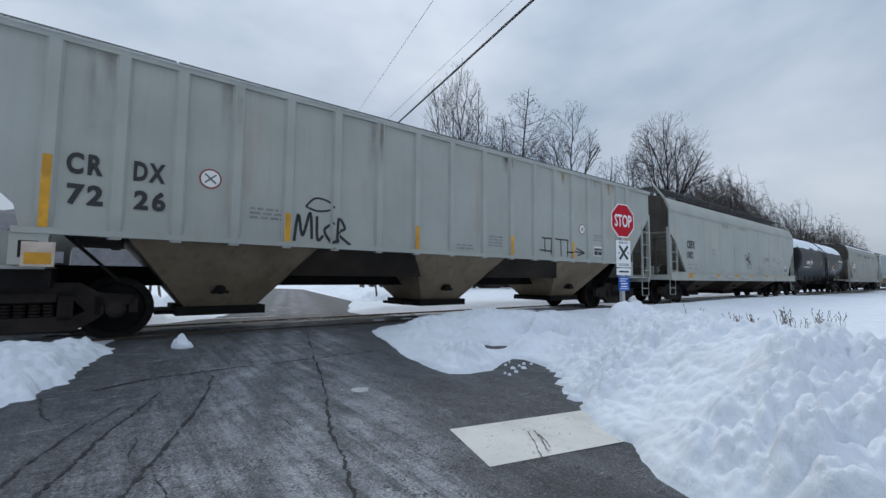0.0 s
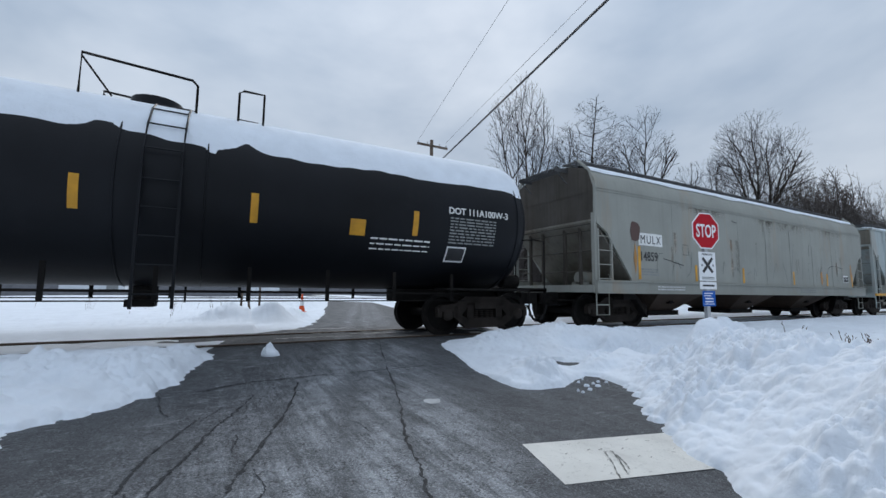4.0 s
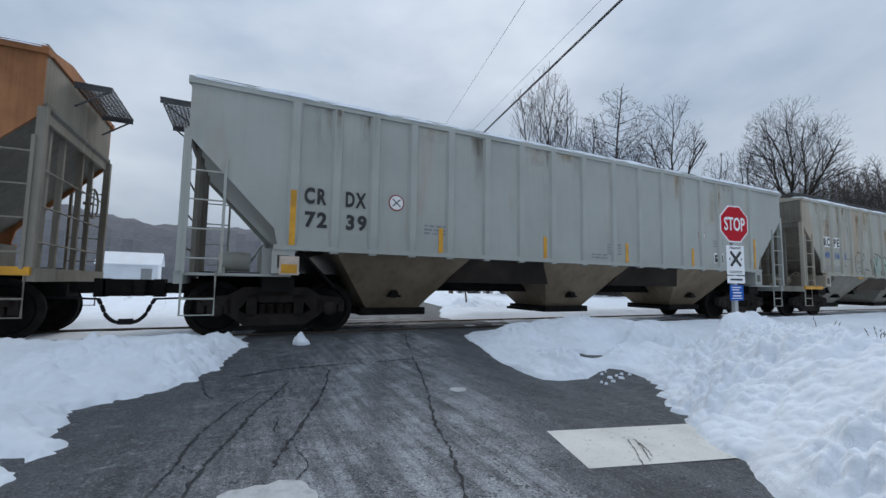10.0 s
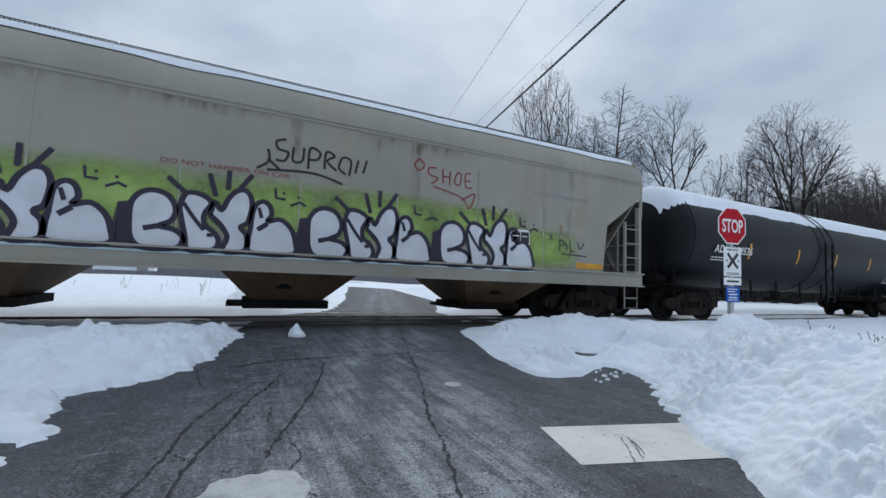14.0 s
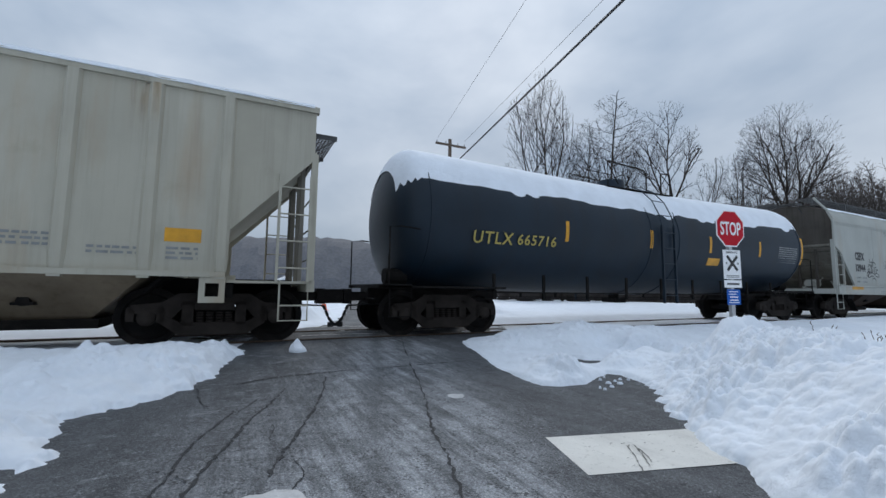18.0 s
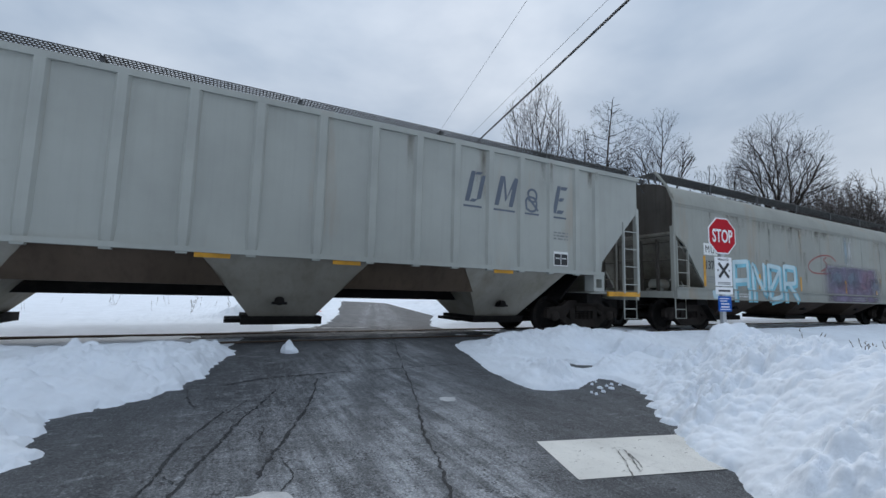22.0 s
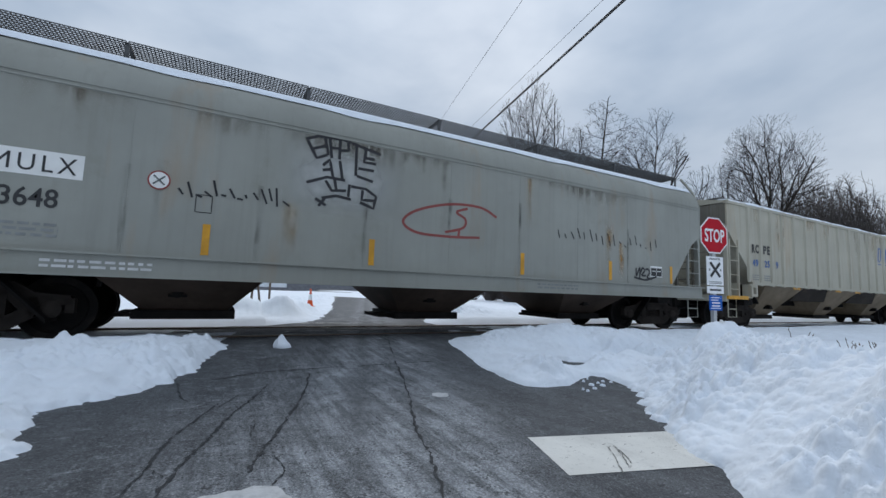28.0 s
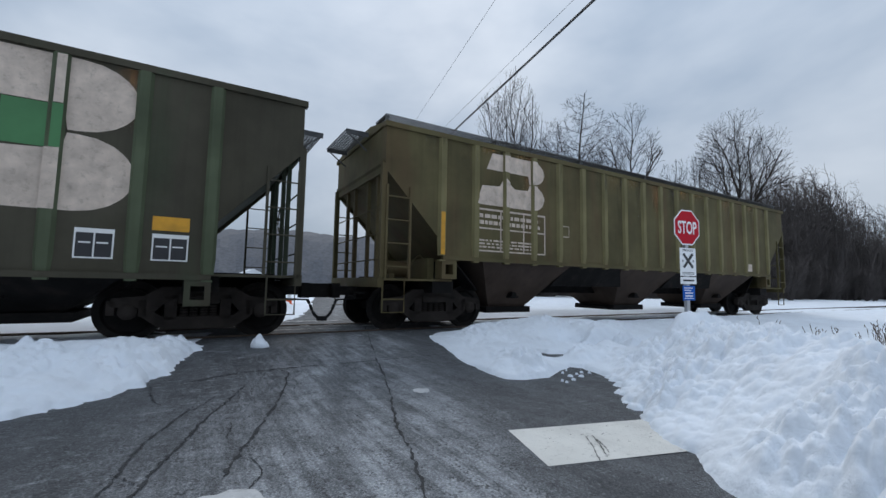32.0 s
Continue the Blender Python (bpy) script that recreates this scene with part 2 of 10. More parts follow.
def asphalt():
    """Worn chip seal: wheel paths dried white with salt, darker damp edges, stones showing."""
    m = bpy.data.materials.new("asphalt")
    m.use_nodes = True
    n, l = m.node_tree.nodes, m.node_tree.links
    b = n["Principled BSDF"]
    tc = n.new("ShaderNodeTexCoord")

    def math_(op, a, c=None, d=None):
        x = n.new("ShaderNodeMath")
        x.operation = op
        for k, v in enumerate((a, c, d)):
            if v is None:
                continue
            if isinstance(v, (int, float)):
                x.inputs[k].default_value = v
            else:
                l.new(v, x.inputs[k])
        return x.outputs[0]

    def noise_(scale, detail=5.0, rough=0.6, stretch=None):
        t = n.new("ShaderNodeTexNoise")
        t.inputs["Scale"].default_value, t.inputs["Detail"].default_value, t.inputs["Roughness"].default_value = scale, detail, rough
        if stretch:
            mp = n.new("ShaderNodeMapping")
            mp.inputs["Rotation"].default_value, mp.inputs["Scale"].default_value = (0, 0, radians(15.5)), stretch
            l.new(tc.outputs["Object"], mp.inputs["Vector"])
            l.new(mp.outputs[0], t.inputs["Vector"])
        else:
            l.new(tc.outputs["Object"], t.inputs["Vector"])
        return t.outputs[0]

    def ramp_(src, *stops):
        r = n.new("ShaderNodeValToRGB")
        e = r.color_ramp.elements
        while len(e) < len(stops):
            e.new(0.5)
        for q, (p, v) in zip(e, stops):
            q.position, q.color = p, (v, v, v, 1)
        l.new(src, r.inputs[0])
        return r.outputs[0]

    sep = n.new("ShaderNodeSeparateXYZ")
    l.new(tc.outputs["Object"], sep.inputs[0])
    across = math_("SUBTRACT", sep.outputs[0], math_("MULTIPLY", sep.outputs[1], 0.32))
    across = math_("ADD", across, math_("MULTIPLY", math_("SUBTRACT", noise_(1.3, 5.0, 0.65, (1.6, 0.4, 1)), 0.5), 0.42))
    u = math_("DIVIDE", math_("ADD", across, 2.5), 5.0)
    # salt left in the wheel paths, from edge to edge of the lane
    paths = ramp_(u, (0.12, 0.06), (0.24, 0.22), (0.32, 0.42), (0.38, 0.44), (0.41, 0.72), (0.445, 0.95), (0.495, 0.46), (0.545, 0.92), (0.59, 0.58), (0.63, 0.82), (0.69, 0.66), (0.73, 0.30), (0.80, 0.08))
    along = ramp_(math_("DIVIDE", sep.outputs[1], 12.0), (0.0, 1.05), (0.20, 1.0), (0.30, 0.84), (0.42, 0.70), (0.62, 0.66), (0.95, 0.56))
    band = ramp_(noise_(2.4, 8.0, 0.70, (4.2, 0.24, 1.0)), (0.40, 0.0), (0.62, 1.0))
    blotch = ramp_(noise_(2.6, 7.0, 0.7), (0.36, 0.45), (0.64, 1.15))
    salt = math_("MULTIPLY", math_("MULTIPLY", math_("MULTIPLY", paths, along), blotch), math_("ADD", math_("MULTIPLY", band, 0.75), 0.45))
    grit = noise_(75.0, 6.0, 0.85)
    coarse = noise_(22.0, 6.0, 0.78, (1.3, 0.7, 1.0))
    g = math_("ADD", math_("MULTIPLY", grit, 0.62), math_("MULTIPLY", coarse, 0.38))
    # pale scrapes of the plough towards the verge
    scrape = math_("MULTIPLY", ramp_(noise_(5.0, 6.0, 0.7, (0.7, 2.2, 1.0)), (0.56, 0.0), (0.66, 1.0)), ramp_(u, (0.06, 0.35), (0.26, 0.30), (0.36, 0.05), (0.72, 0.05), (0.80, 0.22)))
    salt = math_("ADD", salt, scrape)
    cover = ramp_(math_("ADD", salt, math_("MULTIPLY", math_("SUBTRACT", g, 0.5), 2.6)), (0.08, 0.0), (0.82, 1.0))
    # stones of the chip seal, some of them dark, and pale chips left bare in the wheel paths
    vor = n.new("ShaderNodeTexVoronoi")
    vor.inputs["Scale"].default_value = 85.0
    l.new(tc.outputs["Object"], vor.inputs["Vector"])
    stone = ramp_(vor.outputs["Distance"], (0.15, 1.0), (0.75, 0.35))
    pick = n.new("ShaderNodeSeparateColor")
    l.new(vor.outputs["Color"], pick.inputs[0])
    dark_chip = math_("MULTIPLY", ramp_(pick.outputs[0], (0.76, 0.0), (0.82, 1.0)), ramp_(noise_(7.0, 4.0, 0.6), (0.42, 0.0), (0.58, 1.0)))
    pale_chip = math_("MULTIPLY", ramp_(pick.outputs[1], (0.80, 0.0), (0.90, 1.0)), math_("MULTIPLY", salt, 0.8))
    base = n.new("ShaderNodeMixRGB")
    l.new(ramp_(noise_(1.6, 8.0, 0.72, (1.4, 0.6, 1.0)), (0.36, 0.0), (0.68, 1.0)), base.inputs[0])
    base.inputs[1].default_value, base.inputs[2].default_value = (0.044, 0.048, 0.054, 1), (0.112, 0.119, 0.130, 1)
    mixed = n.new("ShaderNodeMixRGB")
    l.new(math_("MULTIPLY", cover, 0.82), mixed.inputs[0])
    l.new(base.outputs[0], mixed.inputs[1])
    mixed.inputs[2].default_value = (0.40, 0.425, 0.455, 1)
    chips = n.new("ShaderNodeMixRGB")
    l.new(math_("MULTIPLY", pale_chip, 0.75), chips.inputs[0])
    l.new(mixed.outputs[0], chips.inputs[1])
    chips.inputs[2].default_value = (0.52, 0.53, 0.54, 1)
    holes = n.new("ShaderNodeMixRGB")
    l.new(math_("MULTIPLY", dark_chip, 0.8), holes.inputs[0])
    l.new(chips.outputs[0], holes.inputs[1])
    holes.inputs[2].default_value = (0.028, 0.029, 0.032, 1)
    sc = n.new("ShaderNodeVectorMath")
    sc.operation = "SCALE"
    l.new(holes.outputs[0], sc.inputs[0])
    l.new(math_("MULTIPLY_ADD", stone, math_("MULTIPLY_ADD", grit, 1.5, -0.15), 0.56), sc.inputs["Scale"])
    l.new(sc.outputs[0], b.inputs["Base Color"])
    b.inputs["Roughness"].default_value = 0.82
    bp = n.new("ShaderNodeBump")
    bp.inputs["Strength"].default_value, bp.inputs["Distance"].default_value = 0.8, 0.007
    l.new(math_("ADD", stone, grit), bp.inputs["Height"])
    l.new(bp.outputs[0], b.inputs["Normal"])
    return m


M_ASPHALT = asphalt()


def stain(name, base, strength):
    """A soft-edged stain: strongest at its top, ragged, running out downwards."""
    m = bpy.data.materials.new(name)
    m.use_nodes = True
    n, l = m.node_tree.nodes, m.node_tree.links
    b = n["Principled BSDF"]
    b.inputs["Base Color"].default_value, b.inputs["Roughness"].default_value = (*base, 1), 0.85
    tc, sep = n.new("ShaderNodeTexCoord"), n.new("ShaderNodeSeparateXYZ")
    l.new(tc.outputs["Generated"], sep.inputs[0])

    def op(kind, a, c):
        x = n.new("ShaderNodeMath")
        x.operation = kind
        for k, v in enumerate((a, c)):
            if isinstance(v, (int, float)):
                x.inputs[k].default_value = v
            else:
                l.new(v, x.inputs[k])
        x.use_clamp = kind != "SUBTRACT"
        return x.outputs[0]
    mid = op("SUBTRACT", sep.outputs[0], 0.5)
    x = n.new("ShaderNodeMath")
    x.operation = "MULTIPLY"
    l.new(mid, x.inputs[0])
    l.new(mid, x.inputs[1])
    across = op("SUBTRACT", 1.0, x.outputs[0])
    x2 = n.new("ShaderNodeMath")
    x2.operation = "MULTIPLY_ADD"
    l.new(x.outputs[0], x2.inputs[0])
    x2.inputs[1].default_value, x2.inputs[2].default_value = -4.0, 1.0
    mp, t, t2 = n.new("ShaderNodeMapping"), n.new("ShaderNodeTexNoise"), n.new("ShaderNodeTexNoise")
    mp.inputs["Scale"].default_value = (7.0, 7.0, 0.9)
    l.new(tc.outputs["Object"], mp.inputs["Vector"])
    l.new(mp.outputs[0], t.inputs["Vector"])
    l.new(tc.outputs["Object"], t2.inputs["Vector"])
    t.inputs["Scale"].default_value, t.inputs["Detail"].default_value = 1.0, 6.0
    t2.inputs["Scale"].default_value, t2.inputs["Detail"].default_value = 3.0, 8.0
    mr = n.new("ShaderNodeMapRange")
    mr.inputs["From Min"].default_value, mr.inputs["From Max"].default_value = 0.36, 0.70
    l.new(t.outputs[0], mr.inputs["Value"])
    mr2 = n.new("ShaderNodeMapRange")
    mr2.inputs["From Min"].default_value, mr2.inputs["From Max"].default_value = 0.30, 0.62
    l.new(t2.outputs[0], mr2.inputs["Value"])
    a = op("MULTIPLY", op("MULTIPLY", mr.outputs[0], mr2.outputs[0]), op("MULTIPLY", x2.outputs[0], op("MULTIPLY", sep.outputs[2], strength * 2.2)))
    l.new(a, b.inputs["Alpha"])
    return m


S_RUST = stain("rust_stain", (0.32, 0.15, 0.05), 1.1)
S_BROWN = stain("brown_dirt_stain", (0.13, 0.095, 0.06), 0.4)
S_OCHRE = stain("ochre_stain", (0.42, 0.24, 0.08), 0.6)
S_DARK = stain("soot_stain", (0.035, 0.032, 0.03), 0.5)


def mist(name, base, strength, power=2.0):
    """Sprayed paint that thins out towards the rim of its patch."""
    m = bpy.data.materials.new(name)
    m.use_nodes = True
    n, l = m.node_tree.nodes, m.node_tree.links
    b = n["Principled BSDF"]
    b.inputs["Base Color"].default_value, b.inputs["Roughness"].default_value = (*base, 1), 0.7
    tc, sep, t = n.new("ShaderNodeTexCoord"), n.new("ShaderNodeSeparateXYZ"), n.new("ShaderNodeTexNoise")
    l.new(tc.outputs["Generated"], sep.inputs[0])
    t.inputs["Scale"].default_value, t.inputs["Detail"].default_value = 2.4, 7.0
    l.new(tc.outputs["Object"], t.inputs["Vector"])

    def op(kind, a, c, d=None):
        x = n.new("ShaderNodeMath")
        x.operation = kind
        for k, v in enumerate((a, c, d)):
            if v is None:
                continue
            if isinstance(v, (int, float)):
                x.inputs[k].default_value = v
            else:
                l.new(v, x.inputs[k])
        return x.outputs[0]

    def rim(v):
        q = op("ABSOLUTE", op("MULTIPLY_ADD", v, 2.0, -1.0), 0.0)
        return op("SUBTRACT", 1.0, op("POWER", q, power))
    a = op("MULTIPLY", op("MULTIPLY", rim(sep.outputs[0]), rim(sep.outputs[2])), op("MULTIPLY", op("MULTIPLY_ADD", t.outputs[0], 1.6, 0.1), strength))
    x = n.new("ShaderNodeClamp")
    l.new(a, x.inputs[0])
    l.new(x.outputs[0], b.inputs["Alpha"])
    return m


S_LIME, S_PURPLE, S_PRIMER = mist("lime_spray_haze", (0.34, 0.47, 0.13), 1.0), mist("purple_spray_haze", (0.185, 0.15, 0.225), 0.95, 5.0), mist("pale_primer_haze", (0.50, 0.51, 0.50), 0.7)
S_SLATE, S_ROSE = mist("slate_spray_haze", (0.14, 0.17, 0.22), 0.8), mist("rose_spray_haze", (0.27, 0.16, 0.21), 0.7)
S_BLUEHAZE, S_OLDRUST = mist("grey_blue_spray_haze", (0.22, 0.30, 0.33), 0.8), mist("soft_rust_haze", (0.36, 0.19, 0.075), 0.8)

# ---- mesh tools ----
def box(bm, x0, x1, y0, y1, z0, z1):
    v = [bm.verts.new(p) for p in ((x0, y0, z0), (x1, y0, z0), (x1, y1, z0), (x0, y1, z0), (x0, y0, z1), (x1, y0, z1), (x1, y1, z1), (x0, y1, z1))]
    for f in ((3, 2, 1, 0), (4, 5, 6, 7), (0, 1, 5, 4), (1, 2, 6, 5), (2, 3, 7, 6), (3, 0, 4, 7)):
        bm.faces.new([v[i] for i in f])
    return v


def slab(bm, outline, y0, y1):
    """An outline in x and z, drawn out from y0 to y1."""
    a = [bm.verts.new((x, y0, z)) for x, z in outline]
    b = [bm.verts.new((x, y1, z)) for x, z in outline]
    k = len(outline)
    bm.faces.new(a)
    bm.faces.new(b[::-1])
    for i in range(k):
        bm.faces.new((a[(i + 1) % k], a[i], b[i], b[(i + 1) % k]))


def tube(bm, pts, r, sides=6, r_end=None, caps=True):
    """A round bar through the points."""
    pts = [Vector(p) for p in pts]
    rings = []
    for i, p in enumerate(pts):
        d = (pts[min(i + 1, len(pts) - 1)] - pts[max(i - 1, 0)]).normalized()
        u = d.cross(Vector((0, 0, 1)) if abs(d.z) < 0.9 else Vector((1, 0, 0))).normalized()
        w = d.cross(u)
        rr = r if r_end is None else r + (r_end - r) * i / (len(pts) - 1)
        rings.append([bm.verts.new(p + rr * (math.cos(2 * math.pi * k / sides) * u + math.sin(2 * math.pi * k / sides) * w)) for k in range(sides)])
    for a, b in zip(rings, rings[1:]):
        for k in range(sides):
            bm.faces.new((a[k], a[(k + 1) % sides], b[(k + 1) % sides], b[k]))
    if caps:
        bm.faces.new(rings[0][::-1])
        bm.faces.new(rings[-1])


def lathe_y(bm, profile, cx, cz, sides=28):
    """A profile of (radius, y) turned about an axis along y."""
    rings = [[bm.verts.new((cx + r * math.cos(2 * math.pi * k / sides), y, cz + r * math.sin(2 * math.pi * k / sides))) for k in range(sides)] for r, y in profile]
    for a, b in zip(rings, rings[1:]):
        for k in range(sides):
            bm.faces.new((a[k], a[(k + 1) % sides], b[(k + 1) % sides], b[k]))
    bm.faces.new(rings[0][::-1])
    bm.faces.new(rings[-1])


def frustum(bm, top, bottom, z_top, z_bottom):
    """A funnel between two rectangles (x0, x1, y0, y1)."""
    def ring(q, z):
        return [bm.verts.new(p) for p in ((q[0], q[2], z), (q[1], q[2], z), (q[1], q[3], z), (q[0], q[3], z))]
    a, b = ring(top, z_top), ring(bottom, z_bottom)
    bm.faces.new(a)
    bm.faces.new(b[::-1])
    for k in range(4):
        bm.faces.new((a[k], b[k], b[(k + 1) % 4], a[(k + 1) % 4]))


def bevelled(bm, width=0.01, segments=1):
    bmesh.ops.bevel(bm, geom=[e for e in bm.edges if e.calc_face_angle(0) > 0.5], offset=width, segments=segments, affect="EDGES", clamp_overlap=True)
    return bm


def mesh_from(bm, name, smooth=False):
    bmesh.ops.recalc_face_normals(bm, faces=bm.faces)
    me = bpy.data.meshes.new(name)
    bm.to_mesh(me)
    bm.free()
    if smooth:
        me.shade_smooth()
        me.set_sharp_from_angle(angle=radians(35))
    return me


SHARED = {}


def shared(key, mat, make, smooth=False):
    """One mesh for each shape and material."""
    if (key, mat.name) not in SHARED:
        if key not in SHARED:
            bm = bmesh.new()
            make(bm)
            SHARED[key] = mesh_from(bm, key if isinstance(key, str) else key[0], smooth)
        me = SHARED[key].copy()
        me.materials.append(mat)
        SHARED[(key, mat.name)] = me
    return SHARED[(key, mat.name)]


def part(name, bm, mat, parent, label="", smooth=False):
    me = mesh_from(bm, name, smooth)
    me.materials.append(mat)
    return hang(name, me, parent, label)


def hang(name, me, parent, label="", at=None):
    ob = new(name, me)
    ob.parent = parent
    if at:
        ob.location = at
    return tagged(ob, label) if label else ob


def thing(name, label, category, group="", kind="", at=(0, 0, 0), turn=0.0):
    ob = new(name)
    ob.empty_display_size = 0.2
    ob.location, ob.rotation_euler = at, (0, 0, turn)
    return tagged(ob, label, category, group, kind)


def letters(text, size, mat, parent, x, y, z, name="lettering", spacing=1.0, shear=0.0, label="", bold=0.0, width=None):
    """Words painted on an upright face that looks to -y, from their lower left corner."""
    key = ("lettering", text, size, spacing, shear, bold)
    if key not in SHARED:
        cu = bpy.data.curves.new("lettering", "FONT")
        cu.body, cu.size, cu.space_character, cu.shear, cu.offset = text, size / 0.7, spacing, shear, bold
        cu.extrude = 0.0015
        cu.resolution_u = 3
        tmp = bpy.data.objects.new("lettering", cu)
        scene.collection.objects.link(tmp)
        bpy.context.view_layer.update()
        me = bpy.data.meshes.new_from_object(tmp.evaluated_get(bpy.context.evaluated_depsgraph_get()))
        me.transform(Matrix.Rotation(radians(90), 4, "X"))
        bpy.data.objects.remove(tmp)
        SHARED[key] = me
    me = SHARED[key].copy()
    if width:
        reach = [v.co.x for v in me.vertices]
        me.transform(Matrix.Translation((-min(reach), 0, 0)))
        me.transform(Matrix.Diagonal((width / (max(reach) - min(reach)), 1, 1, 1)))
    me.materials.clear()
    me.materials.append(mat)
    return hang(name, me, parent, label, (x, y, z))


def bars(rects, mat, parent, y, name="stencil", label=""):
    """Plain bars (x, z, width, height) on an upright face."""
    bm = bmesh.new()
    for x, z, w, h in rects:
        box(bm, x, x + w, y - 0.003, y, z, z + h)
    return tagged(part(name, bm, mat, parent, label), kind="stuff" if len(rects) > 1 else "")


def ribbon(bm, pts, width, y, taper=True):
    """A painted stroke through points (x, z) on an upright face."""
    pts = [Vector((p[0], p[1])) for p in pts]
    left, right = [], []
    for i, p in enumerate(pts):
        d = pts[min(i + 1, len(pts) - 1)] - pts[max(i - 1, 0)]
        d = d.normalized() if d.length > 1e-6 else Vector((1, 0))
        nrm = Vector((-d.y, d.x)) * width * 0.5 * (0.45 if taper and i in (0, len(pts) - 1) else 1.0)
        left.append(bm.verts.new((p.x + nrm.x, y, p.y + nrm.y)))
        right.append(bm.verts.new((p.x - nrm.x, y, p.y - nrm.y)))
    for i in range(len(pts) - 1):
        bm.faces.new((left[i], left[i + 1], right[i + 1], right[i]))


def curvy(pts, steps=6):
    """A smooth line through a few points."""
    pts = [Vector(p) for p in pts]
    out = []
    for i in range(len(pts) - 1):
        p0, p1, p2, p3 = pts[max(i - 1, 0)], pts[i], pts[i + 1], pts[min(i + 2, len(pts) - 1)]
        for k in range(steps):
            t = k / steps
            out.append(0.5 * ((2 * p1) + (p2 - p0) * t + (2 * p0 - 5 * p1 + 4 * p2 - p3) * t * t + (3 * p1 - p0 - 3 * p2 + p3) * t ** 3))
    return out + [pts[-1]]


def grid_mesh(name, xs, ys, height, mat, smooth=True):
    """A sheet of ground over the lines xs and ys; height takes arrays."""
    gx, gy = np.meshgrid(xs, ys)
    gz = height(gx, gy)
    co = np.stack([gx, gy, gz], -1).reshape(-1, 3)
    w, h = len(xs), len(ys)
    idx = np.arange(w * h).reshape(h, w)
    quads = np.stack([idx[:-1, :-1], idx[:-1, 1:], idx[1:, 1:], idx[1:, :-1]], -1).reshape(-1, 4)
    me = bpy.data.meshes.new(name)
    me.from_pydata(co.tolist(), [], quads.tolist())
    me.materials.append(mat)
    if smooth:
        me.shade_smooth()
    return me


def fuzz(x, y, scale, seed=0):
    """Smooth lumps between -1 and 1, from a few turned waves."""
    rng = np.random.default_rng(seed)
    out = np.zeros_like(x)
    for k in range(7):
        a, ph = rng.uniform(0, 2 * math.pi), rng.uniform(0, 6.28, 2)
        f = rng.uniform(0.6, 1.7) / scale
        u, v = x * math.cos(a) + y * math.sin(a), -x * math.sin(a) + y * math.cos(a)
        out += np.sin(f * 6.28 * u + ph[0] + 1.3 * np.sin(f * 3.1 * v + ph[1])) * np.cos(f * 4.0 * v + ph[1])
    return out / 3.0

# ---- ground, road and track ----
TRACK_Y, RAIL_Z, GAUGE = 8.65, 0.13, 1.435
# the strip of asphalt left bare by the plough
BARE = np.array([(-1.25, -6), (-1.1, 1.0), (-1.0, 2.4), (-1.02, 3.1), (-1.05, 3.6), (-1.1, 4.2), (-0.72, 4.6), (-0.22, 5.2), (0.0, 6.2), (0.32, 7.4),
                 (0.7, 9.0), (2.3, 11.3), (4.3, 18.0), (11.5, 48.0), (33.0, 140.0), (38.5, 140.0), (16.5, 48.0), (8.0, 16.5), (5.2, 11.0), (4.55, 9.3), (4.25, 8.1),
                 (3.67, 6.7), (3.26, 5.2), (3.04, 4.25), (3.05, 3.72), (3.22, 3.58), (3.58, 3.55), (3.95, 3.80), (4.28, 3.93), (4.36, 3.80), (4.2, 3.35), (3.9, 2.98), (3.42, 2.50), (3.1, 2.16), (2.74, 1.58), (2.43, 1.24), (2.1, 0.4), (2.3, -6)])


def outside(x, y):
    """Distance from the bare strip, below nought within it."""
    best = np.full(x.shape, 1e9)
    inside = np.zeros(x.shape, bool)
    k = len(BARE)
    for i in range(k):
        (ax, ay), (bx, by) = BARE[i], BARE[(i + 1) % k]
        ex, ey = bx - ax, by - ay
        t = np.clip(((x - ax) * ex + (y - ay) * ey) / (ex * ex + ey * ey), 0, 1)
        best = np.minimum(best, np.hypot(x - ax - t * ex, y - ay - t * ey))
        cross = ((ay > y) != (by > y)) & (x < ex * (y - ay) / (by - ay + 1e-12) + ax)
        inside ^= cross
    return np.where(inside, -best, best)


def smooth01(v, a, b):
    t = np.clip((v - a) / (b - a), 0, 1)
    return t * t * (3 - 2 * t)


def road_z(x, y):
    """The asphalt climbs a little to the crossing."""
    return 0.105 * smooth01(y, 4.6, 7.5) - 0.06 * smooth01(y, 10.4, 13.0)


LATTICE = np.random.default_rng(7).uniform(-1, 1, (256, 256))


def lumps(x, y, size, octaves=3, seed=0):
    """Lattice noise, about -1 to 1, with lumps of that many metres."""
    out, amp, tot = np.zeros_like(x), 1.0, 0.0
    for o in range(octaves):
        u, v = x / size * 2 ** o + seed * 17.3 + 91, y / size * 2 ** o + seed * 9.1 + 53
        i, j = np.floor(u).astype(int), np.floor(v).astype(int)
        fu, fv = u - i, v - j
        fu, fv = fu * fu * (3 - 2 * fu), fv * fv * (3 - 2 * fv)
        g = lambda a, b: LATTICE[a % 256, b % 256]
        out += amp * ((g(i, j) * (1 - fu) + g(i + 1, j) * fu) * (1 - fv) + (g(i, j + 1) * (1 - fu) + g(i + 1, j + 1) * fu) * fv)
        tot += amp
        amp *= 0.5
    return out / tot


